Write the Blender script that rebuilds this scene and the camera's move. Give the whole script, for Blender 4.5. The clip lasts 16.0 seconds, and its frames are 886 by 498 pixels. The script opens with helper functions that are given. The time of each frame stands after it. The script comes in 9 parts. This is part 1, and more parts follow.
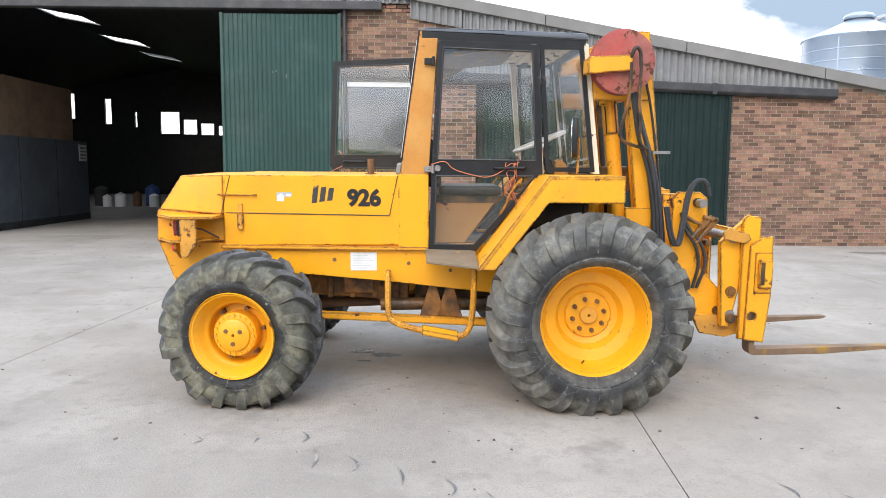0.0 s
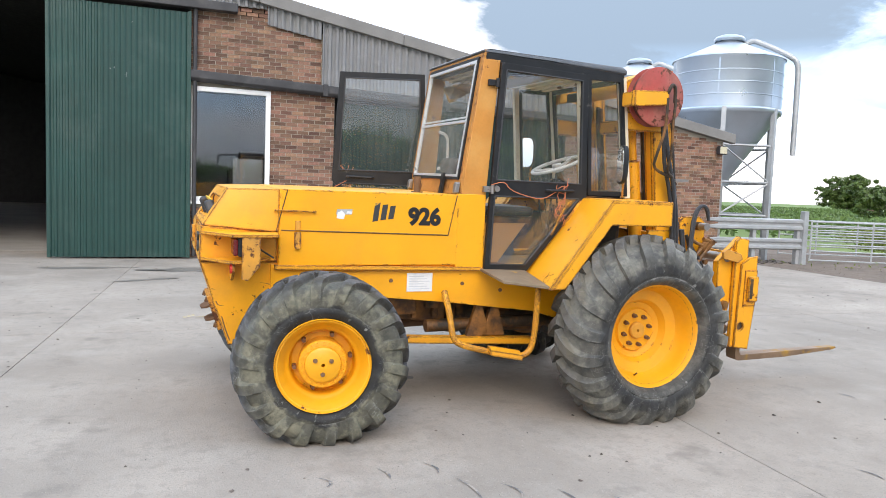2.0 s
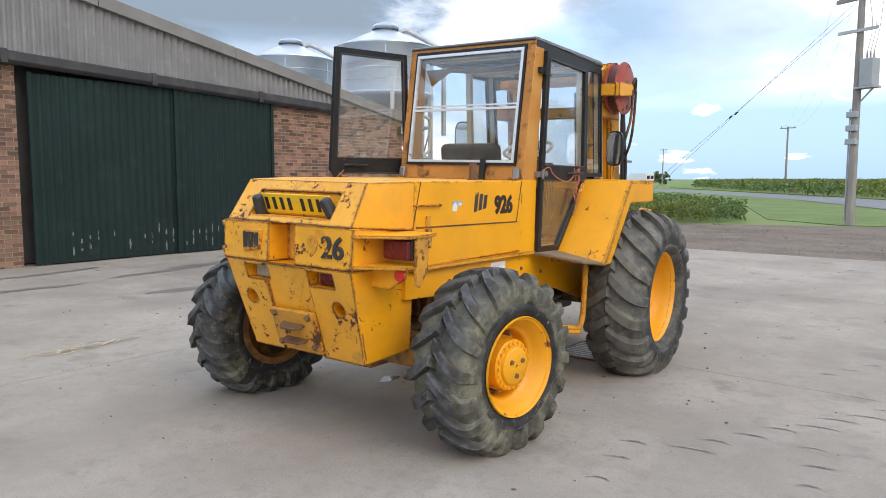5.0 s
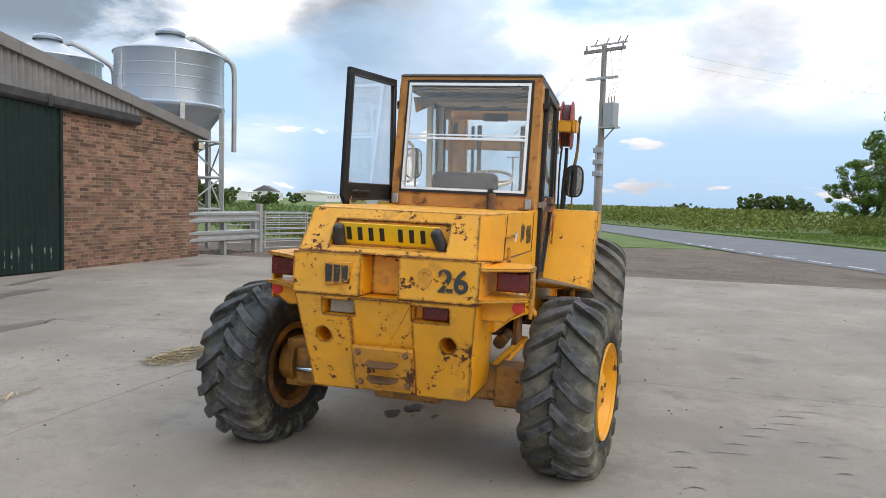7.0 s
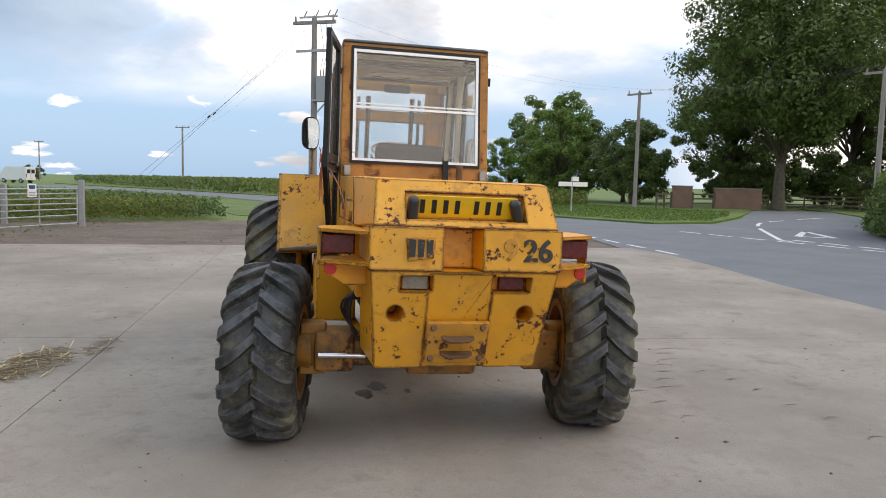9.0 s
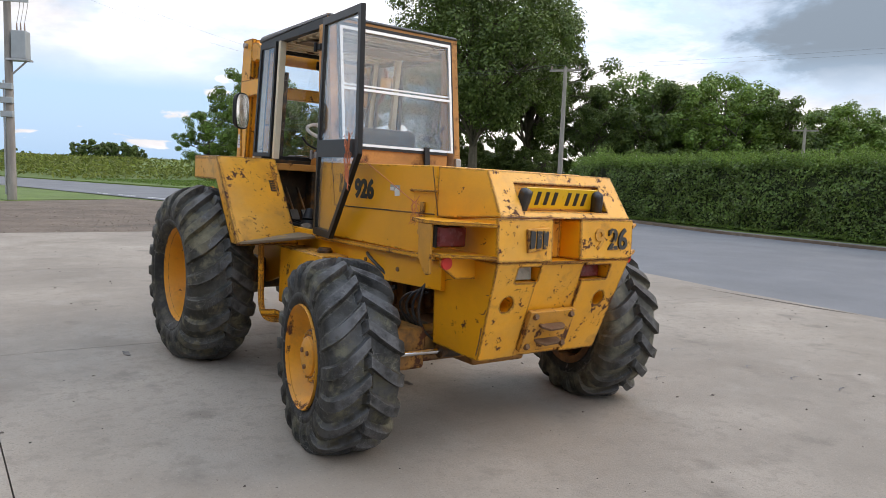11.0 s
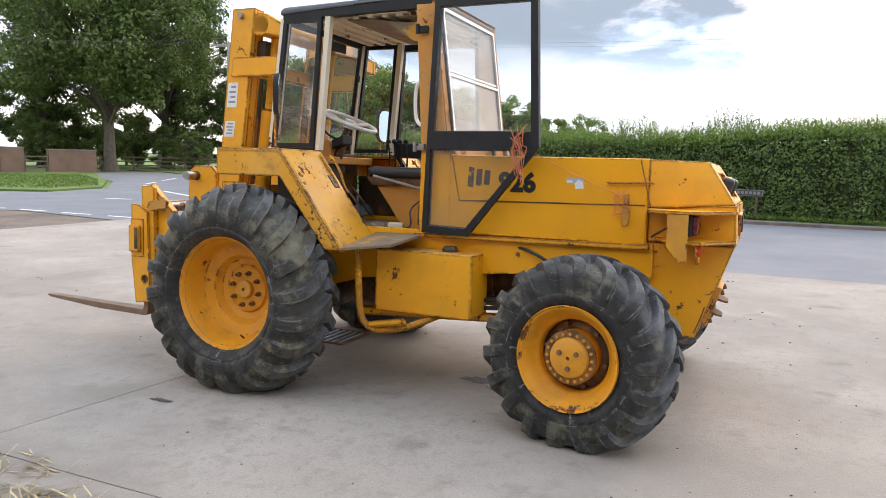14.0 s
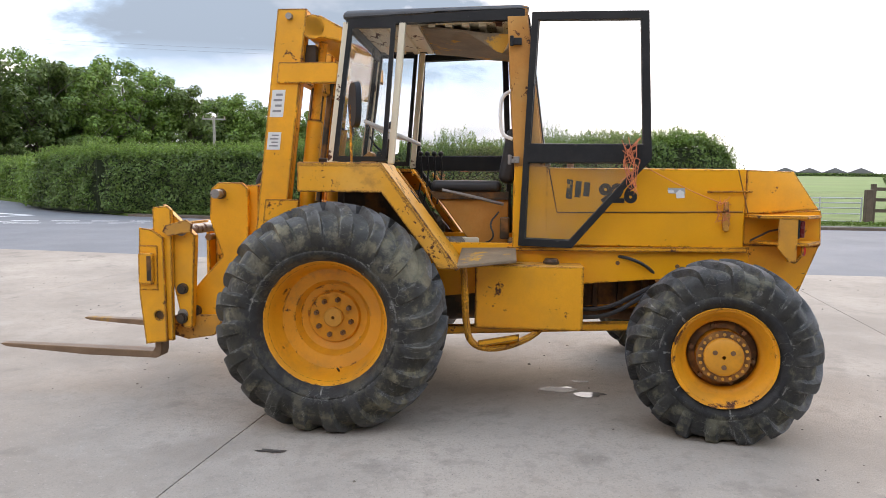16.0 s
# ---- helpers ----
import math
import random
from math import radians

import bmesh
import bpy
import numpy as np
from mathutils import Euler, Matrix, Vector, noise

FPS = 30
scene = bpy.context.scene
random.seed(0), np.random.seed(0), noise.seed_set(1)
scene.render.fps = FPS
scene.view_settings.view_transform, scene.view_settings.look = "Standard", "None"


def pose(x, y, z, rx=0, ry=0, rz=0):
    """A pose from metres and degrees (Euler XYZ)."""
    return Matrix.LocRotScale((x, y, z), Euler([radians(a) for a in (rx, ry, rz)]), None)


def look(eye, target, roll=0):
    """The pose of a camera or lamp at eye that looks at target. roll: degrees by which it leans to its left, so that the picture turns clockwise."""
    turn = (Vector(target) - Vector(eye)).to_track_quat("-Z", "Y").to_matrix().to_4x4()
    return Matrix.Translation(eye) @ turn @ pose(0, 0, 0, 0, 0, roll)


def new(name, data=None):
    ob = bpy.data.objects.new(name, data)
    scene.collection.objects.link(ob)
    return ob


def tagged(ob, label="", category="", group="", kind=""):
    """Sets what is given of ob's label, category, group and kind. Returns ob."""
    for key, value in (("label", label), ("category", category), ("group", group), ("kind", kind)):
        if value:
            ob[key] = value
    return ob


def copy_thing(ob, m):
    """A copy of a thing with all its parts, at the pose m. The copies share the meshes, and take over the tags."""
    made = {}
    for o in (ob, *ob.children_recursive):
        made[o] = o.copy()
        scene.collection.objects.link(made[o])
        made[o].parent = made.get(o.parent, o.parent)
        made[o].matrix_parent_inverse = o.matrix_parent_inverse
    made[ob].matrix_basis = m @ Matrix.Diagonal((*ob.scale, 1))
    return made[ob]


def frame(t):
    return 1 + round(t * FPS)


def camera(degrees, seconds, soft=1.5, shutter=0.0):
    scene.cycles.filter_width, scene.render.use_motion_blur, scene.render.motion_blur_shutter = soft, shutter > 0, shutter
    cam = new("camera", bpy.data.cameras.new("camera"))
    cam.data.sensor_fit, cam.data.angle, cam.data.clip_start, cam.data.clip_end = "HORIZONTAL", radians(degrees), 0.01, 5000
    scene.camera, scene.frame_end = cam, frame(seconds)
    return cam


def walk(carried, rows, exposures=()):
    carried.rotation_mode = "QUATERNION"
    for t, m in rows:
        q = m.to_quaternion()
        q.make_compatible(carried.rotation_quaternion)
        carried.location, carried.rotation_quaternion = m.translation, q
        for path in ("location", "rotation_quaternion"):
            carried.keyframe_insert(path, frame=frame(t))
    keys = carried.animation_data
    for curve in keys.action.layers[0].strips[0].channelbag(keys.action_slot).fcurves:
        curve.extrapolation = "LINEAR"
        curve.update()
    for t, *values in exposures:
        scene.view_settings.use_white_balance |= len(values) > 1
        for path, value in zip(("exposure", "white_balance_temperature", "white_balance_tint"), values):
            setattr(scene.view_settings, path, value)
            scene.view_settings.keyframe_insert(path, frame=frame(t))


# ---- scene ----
cam = camera(63.0, 16.0, soft=0.6)
PATH = [
    (0, (-1.028, -5.519, 1.471), (-0.978, -3.531, 1.258), 0.3),
    (0.5, (-1.55, -5.417, 1.414), (-1.323, -3.437, 1.244), 0.2),
    (1, (-1.951, -5.275, 1.472), (-1.591, -3.315, 1.302), 0.3),
    (1.5, (-2.462, -5.178, 1.46), (-1.931, -3.256, 1.304), 1.1),
    (2, (-2.983, -5.109, 1.465), (-2.289, -3.24, 1.305), 2.1),
    (2.5, (-3.496, -4.767, 1.509), (-2.604, -2.987, 1.324), 2.2),
    (3, (-4.045, -4.494, 1.49), (-2.967, -2.821, 1.301), 1.2),
    (3.2, (-4.227, -4.391, 1.443), (-3.09, -2.756, 1.265), 1.0),
    (5.3, (-5.613, -2.86, 1.468), (-3.96, -1.752, 1.266), 0.3),
    (5.5, (-5.702, -2.734, 1.495), (-4.02, -1.671, 1.292), 0.4),
    (6, (-5.951, -2.293, 1.491), (-4.174, -1.394, 1.312), 0.1),
    (6.5, (-6.104, -1.858, 1.526), (-4.25, -1.127, 1.368), 1.1),
    (7, (-6.276, -1.319, 1.498), (-4.351, -0.792, 1.366), 1.5),
    (7.5, (-6.403, -0.854, 1.478), (-4.436, -0.524, 1.341), 1.6),
    (8, (-6.417, -0.284, 1.467), (-4.425, -0.196, 1.304), 1.8),
    (8.5, (-6.44, 0.252, 1.451), (-4.452, 0.102, 1.287), 2.0),
    (9, (-6.352, 0.735, 1.44), (-4.397, 0.355, 1.257), 1.3),
    (9.5, (-6.273, 1.221, 1.468), (-4.375, 0.626, 1.262), 1.5),
    (9.7, (-6.18, 1.446, 1.459), (-4.313, 0.758, 1.25), 1.8),
    (11.8, (-4.979, 3.239, 1.447), (-3.557, 1.856, 1.193), 1.9),
    (12, (-4.821, 3.393, 1.464), (-3.457, 1.956, 1.198), 1.9),
    (12.5, (-4.443, 3.75, 1.451), (-3.208, 2.199, 1.191), 1.8),
    (13, (-3.996, 4.06, 1.446), (-2.891, 2.413, 1.189), 1.9),
    (13.5, (-3.544, 4.335, 1.454), (-2.58, 2.601, 1.195), 1.6),
    (14, (-3.066, 4.533, 1.445), (-2.23, 2.734, 1.196), 1.2),
    (14.5, (-2.586, 4.697, 1.438), (-1.89, 2.838, 1.196), 1.1),
    (15, (-2.094, 4.843, 1.417), (-1.549, 2.932, 1.191), 0.7),
    (15.5, (-1.552, 4.941, 1.428), (-1.187, 2.987, 1.207), 0.7),
    (16, (-1.08, 4.979, 1.443), (-0.863, 3.003, 1.227), 0.5),
]
EXPOSURES = [(0.0, 0.94, 6600, 14), (1.5, 0.87, 6600, 14), (3.0, 0.53, 6650, 14), (5.5, 0.31, 6900, 15), (7.0, 0.09, 7000, 14), (8.5, -0.04, 7150, 15), (9.5, -0.02, 7200, 16), (11.8, 0.34, 7100, 17), (12.5, 0.52, 7100, 18), (14.0, 0.77, 7150, 19), (16.0, 0.73, 7150, 19)]
walk(cam, [(t, look(eye, target, roll)) for t, eye, target, roll in PATH], EXPOSURES)

# ---- world, sun, exposure ----
SUN_EL, SUN_AZ = 40.0, 196.0  # degrees; azimuth clockwise from +y
world = bpy.data.worlds.new("world")
scene.world = world
world.use_nodes = True
wn, wl = world.node_tree.nodes, world.node_tree.links
wback = wn["Background"]
wback.inputs[1].default_value = 0.1
sky = wn.new("ShaderNodeTexSky")
sky.sky_type, sky.sun_disc = "NISHITA", False
sky.sun_elevation, sky.sun_rotation = radians(SUN_EL), radians(SUN_AZ)
sky.air_density, sky.dust_density = 1.0, 1.5


def wmath(op, a, b=None, clamp=False):
    n = wn.new("ShaderNodeMath")
    n.operation, n.use_clamp = op, clamp
    for k, v in enumerate((a, b)):
        if v is None:
            continue
        if isinstance(v, (int, float)):
            n.inputs[k].default_value = v
        else:
            wl.new(v, n.inputs[k])
    return n.outputs[0]


def wramp(fac, stops):
    r = wn.new("ShaderNodeValToRGB")
    while len(r.color_ramp.elements) < len(stops):
        r.color_ramp.elements.new(0.5)
    for e, (p, c) in zip(r.color_ramp.elements, stops):
        e.position, e.color = p, (*c, 1)
    wl.new(fac, r.inputs[0])
    return r.outputs[0]


def wmix(fac, a, b):
    m = wn.new("ShaderNodeMix")
    m.data_type = "RGBA"
    for k, v in ((0, fac), (6, a), (7, b)):
        if isinstance(v, (int, float)):
            m.inputs[k].default_value = v
        elif isinstance(v, tuple):
            m.inputs[k].default_value = (*v, 1)
        else:
            wl.new(v, m.inputs[k])
    return m.outputs[2]


wco = wn.new("ShaderNodeTexCoord")
wsep = wn.new("ShaderNodeSeparateXYZ")
wl.new(wco.outputs["Generated"], wsep.inputs[0])
wz = wmath("ADD", wmath("MAXIMUM", wsep.outputs[2], 0.0), 0.27)
wcom = wn.new("ShaderNodeCombineXYZ")
wl.new(wmath("DIVIDE", wsep.outputs[0], wz), wcom.inputs[0])
wl.new(wmath("DIVIDE", wsep.outputs[1], wz), wcom.inputs[1])


def wnoise(scale, detail, rough, off):
    mp = wn.new("ShaderNodeMapping")
    mp.inputs[1].default_value = off
    wl.new(wcom.outputs[0], mp.inputs[0])
    n = wn.new("ShaderNodeTexNoise")
    n.inputs["Scale"].default_value, n.inputs["Detail"].default_value, n.inputs["Roughness"].default_value = scale, detail, rough
    n.inputs["Distortion"].default_value = 0.25
    wl.new(mp.outputs[0], n.inputs["Vector"])
    return n.outputs["Fac"]


cover = wramp(wnoise(0.55, 9, 0.56, (3.1, 1.7, 0)), [(0.40, (0, 0, 0)), (0.53, (1, 1, 1))])
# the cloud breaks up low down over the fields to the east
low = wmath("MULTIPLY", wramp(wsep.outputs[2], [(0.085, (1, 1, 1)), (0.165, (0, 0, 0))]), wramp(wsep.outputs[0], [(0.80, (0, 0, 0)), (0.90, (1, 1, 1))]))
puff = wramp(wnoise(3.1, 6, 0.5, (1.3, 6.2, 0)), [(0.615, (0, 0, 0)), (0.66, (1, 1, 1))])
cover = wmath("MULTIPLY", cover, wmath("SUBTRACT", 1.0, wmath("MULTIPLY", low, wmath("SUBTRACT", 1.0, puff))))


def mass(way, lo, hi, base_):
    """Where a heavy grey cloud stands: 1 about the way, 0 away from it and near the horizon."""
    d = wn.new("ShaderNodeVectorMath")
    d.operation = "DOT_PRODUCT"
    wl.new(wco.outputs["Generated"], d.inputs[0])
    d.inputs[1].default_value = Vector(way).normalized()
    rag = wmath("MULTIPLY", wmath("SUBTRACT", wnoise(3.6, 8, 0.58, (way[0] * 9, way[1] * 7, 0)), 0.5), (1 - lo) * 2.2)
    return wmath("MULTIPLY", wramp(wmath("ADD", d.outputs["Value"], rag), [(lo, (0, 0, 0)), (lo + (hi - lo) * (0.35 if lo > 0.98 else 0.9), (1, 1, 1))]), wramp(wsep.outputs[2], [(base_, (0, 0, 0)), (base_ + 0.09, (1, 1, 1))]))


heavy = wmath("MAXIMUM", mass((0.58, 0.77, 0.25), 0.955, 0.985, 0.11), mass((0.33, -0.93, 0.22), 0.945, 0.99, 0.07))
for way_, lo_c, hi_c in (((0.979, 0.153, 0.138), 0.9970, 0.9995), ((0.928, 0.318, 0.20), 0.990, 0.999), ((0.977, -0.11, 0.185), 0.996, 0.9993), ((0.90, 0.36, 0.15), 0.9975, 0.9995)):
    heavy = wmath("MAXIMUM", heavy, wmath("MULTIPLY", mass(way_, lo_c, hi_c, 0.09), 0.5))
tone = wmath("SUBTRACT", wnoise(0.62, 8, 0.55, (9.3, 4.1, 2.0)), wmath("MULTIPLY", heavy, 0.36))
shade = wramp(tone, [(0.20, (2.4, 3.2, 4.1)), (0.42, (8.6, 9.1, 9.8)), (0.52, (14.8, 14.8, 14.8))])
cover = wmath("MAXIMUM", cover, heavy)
blue = wmix(0.75, sky.outputs[0], (5.2, 8.4, 12.4))
# a clouded sky is brighter overhead than at the horizon
wl.new(wmath("MULTIPLY", wmath("ADD", wmath("MULTIPLY", wmath("MAXIMUM", wsep.outputs[2], 0.0), 0.55), 0.94), 0.1), wback.inputs[1])
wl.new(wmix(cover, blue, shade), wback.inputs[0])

sun = new("sun", bpy.data.lights.new("sun", "SUN"))
sun.data.energy, sun.data.angle, sun.data.color = 0.9, radians(38), (1.0, 0.92, 0.81)
sd = Vector((math.sin(radians(SUN_AZ)) * math.cos(radians(SUN_EL)), math.cos(radians(SUN_AZ)) * math.cos(radians(SUN_EL)), math.sin(radians(SUN_EL))))
sun.matrix_world = look(sd * 60, (0, 0, 0))

# ---- materials ----


def mat(name, col, rough=0.6, metal=0.0, var=0.15, scale=3.0, fine=60.0, bump=0.15, chips=None, dirt=None, spec=0.5, rand=0.0, island=0.0, coat=0.0, edge=0.0, stretch=None):
    """col varied at two scales; chips=(colour, threshold, scale, softness); dirt=(colour, low, high, scale, strength); rand, island: spread of brightness from piece to piece."""
    m = bpy.data.materials.new(name)
    m.use_nodes = True
    n, l = m.node_tree.nodes, m.node_tree.links
    b = n["Principled BSDF"]
    co = n.new("ShaderNodeTexCoord").outputs["Object"]
    if stretch:
        mp = n.new("ShaderNodeMapping")
        mp.inputs[3].default_value = stretch
        l.new(co, mp.inputs[0])
        co = mp.outputs[0]

    def noise_(sc, det=5.0, ro=0.6, w=0.0):
        t = n.new("ShaderNodeTexNoise")
        t.noise_dimensions = "4D"
        t.inputs["W"].default_value = w
        t.inputs["Scale"].default_value, t.inputs["Detail"].default_value, t.inputs["Roughness"].default_value = sc, det, ro
        l.new(co, t.inputs["Vector"])
        return t.outputs["Fac"]

    def rng(v, a, c, lo=0.0, hi=1.0):
        r = n.new("ShaderNodeMapRange")
        r.inputs[1].default_value, r.inputs[2].default_value, r.inputs[3].default_value, r.inputs[4].default_value = a, c, lo, hi
        l.new(v, r.inputs[0])
        return r.outputs[0]

    def mix(f, a, c):
        x = n.new("ShaderNodeMix")
        x.data_type = "RGBA"
        for k, v in ((0, f), (6, a), (7, c)):
            if isinstance(v, (int, float)):
                x.inputs[k].default_value = v
            elif isinstance(v, tuple):
                x.inputs[k].default_value = (*v, 1)
            else:
                l.new(v, x.inputs[k])
        return x.outputs[2]

    lo, hi = tuple(c * (1 - var) for c in col), tuple(min(1, c * (1 + var)) for c in col)
    c = mix(rng(noise_(scale), 0.3, 0.7), lo, hi)
    f2 = noise_(fine, 3, 0.7, 2.0)
    dk = tuple(x * (1 - var * 0.8) for x in col)
    c = mix(rng(f2, 0.45, 0.75, 0, 0.6), c, dk)
    if rand or island:
        src = n.new("ShaderNodeObjectInfo").outputs["Random"] if rand else n.new("ShaderNodeNewGeometry").outputs["Random Per Island"]
        hsv = n.new("ShaderNodeHueSaturation")
        am = rand or island
        l.new(rng(src, 0, 1, 1 - am, 1 + am), hsv.inputs["Value"])
        w2 = n.new("ShaderNodeMath")
        w2.operation = "FRACT"
        w3 = n.new("ShaderNodeMath")
        w3.operation = "MULTIPLY"
        w3.inputs[1].default_value = 7.31
        l.new(src, w3.inputs[0])
        l.new(w3.outputs[0], w2.inputs[0])
        l.new(rng(w2.outputs[0], 0, 1, 0.5 - am * 0.025, 0.5 + am * 0.022), hsv.inputs["Hue"])
        l.new(c, hsv.inputs["Color"])
        c = hsv.outputs[0]
    rg = None
    for k, d in enumerate(dirt if isinstance(dirt, list) else [dirt] if dirt else []):
        dc, a, z, sc, st = d
        c = mix(rng(noise_(sc, 6, 0.62, 5.0 + k), a, z, 0, st), c, dc)
    if chips:
        cc, th, sc, so = chips
        big = rng(noise_(min(7, sc * 0.22), 4, 0.55, 13.0), 0.3, 0.7, -0.15, 0.15)
        ad = n.new("ShaderNodeMath")
        ad.operation = "ADD"
        l.new(noise_(sc, 8, 0.68, 9.0), ad.inputs[0])
        l.new(big, ad.inputs[1])
        src_ = ad.outputs[0]
        if edge:
            bv, gm, dt = n.new("ShaderNodeBevel"), n.new("ShaderNodeNewGeometry"), n.new("ShaderNodeVectorMath")
            bv.samples, bv.inputs["Radius"].default_value = 4, 0.020
            dt.operation = "DOT_PRODUCT"
            l.new(bv.outputs[0], dt.inputs[0])
            l.new(gm.outputs["Normal"], dt.inputs[1])
            a2 = n.new("ShaderNodeMath")
            a2.operation = "ADD"
            l.new(src_, a2.inputs[0])
            l.new(rng(dt.outputs["Value"], 0.998, 0.95, 0.0, edge), a2.inputs[1])
            src_ = a2.outputs[0]
        fac = rng(src_, th, th + so)
        c = mix(fac, c, cc)
        rg = rng(fac, 0, 1, rough, 0.85)
    l.new(c, b.inputs["Base Color"])
    b.inputs["Metallic"].default_value = metal
    if rg is None:
        rg = rng(noise_(scale * 2, 4, 0.6, 3.0), 0.3, 0.7, max(0.02, rough - 0.1), min(1, rough + 0.1))
    l.new(rg, b.inputs["Roughness"])
    b.inputs["Specular IOR Level"].default_value = spec
    b.inputs["Coat Weight"].default_value = coat
    if bump:
        bp = n.new("ShaderNodeBump")
        bp.inputs["Strength"].default_value = bump
        bp.inputs["Distance"].default_value = 0.01
        l.new(f2, bp.inputs["Height"])
        l.new(bp.outputs[0], b.inputs["Normal"])
    return m


def glass_mat(name, tint=(0.982, 0.99, 0.988), rough=0.02, haze=0.0, hazecol=(0.5, 0.5, 0.45)):
    m = bpy.data.materials.new(name)
    m.use_nodes = True
    n, l = m.node_tree.nodes, m.node_tree.links
    out = n["Material Output"]
    n.remove(n["Principled BSDF"])
    tr, gl, mx, lw, fr = n.new("ShaderNodeBsdfTransparent"), n.new("ShaderNodeBsdfGlossy"), n.new("ShaderNodeMixShader"), n.new("ShaderNodeLayerWeight"), n.new("ShaderNodeMapRange")
    tr.inputs[0].default_value = (*tint, 1)
    gl.inputs["Roughness"].default_value = rough
    lw.inputs[0].default_value = 0.22
    fr.inputs[3].default_value, fr.inputs[4].default_value = 0.05, 0.45
    l.new(lw.outputs["Facing"], fr.inputs[0])
    l.new(fr.outputs[0], mx.inputs[0])
    l.new(tr.outputs[0], mx.inputs[1])
    l.new(gl.outputs[0], mx.inputs[2])
    last = mx.outputs[0]
    if haze:
        df, m2, nz, rr = n.new("ShaderNodeBsdfDiffuse"), n.new("ShaderNodeMixShader"), n.new("ShaderNodeTexNoise"), n.new("ShaderNodeMapRange")
        df.inputs[0].default_value = (*hazecol, 1)
        nz.inputs["Scale"].default_value = 5
        nz.inputs["Detail"].default_value = 6
        co = n.new("ShaderNodeTexCoord")
        l.new(co.outputs["Object"], nz.inputs["Vector"])
        rr.inputs[1].default_value, rr.inputs[2].default_value, rr.inputs[3].default_value, rr.inputs[4].default_value = 0.3, 0.8, haze * 0.4, haze * 1.8
        l.new(nz.outputs["Fac"], rr.inputs[0])
        l.new(rr.outputs[0], m2.inputs[0])
        l.new(last, m2.inputs[1])
        l.new(df.outputs[0], m2.inputs[2])
        last = m2.outputs[0]
    l.new(last, out.inputs[0])
    return m


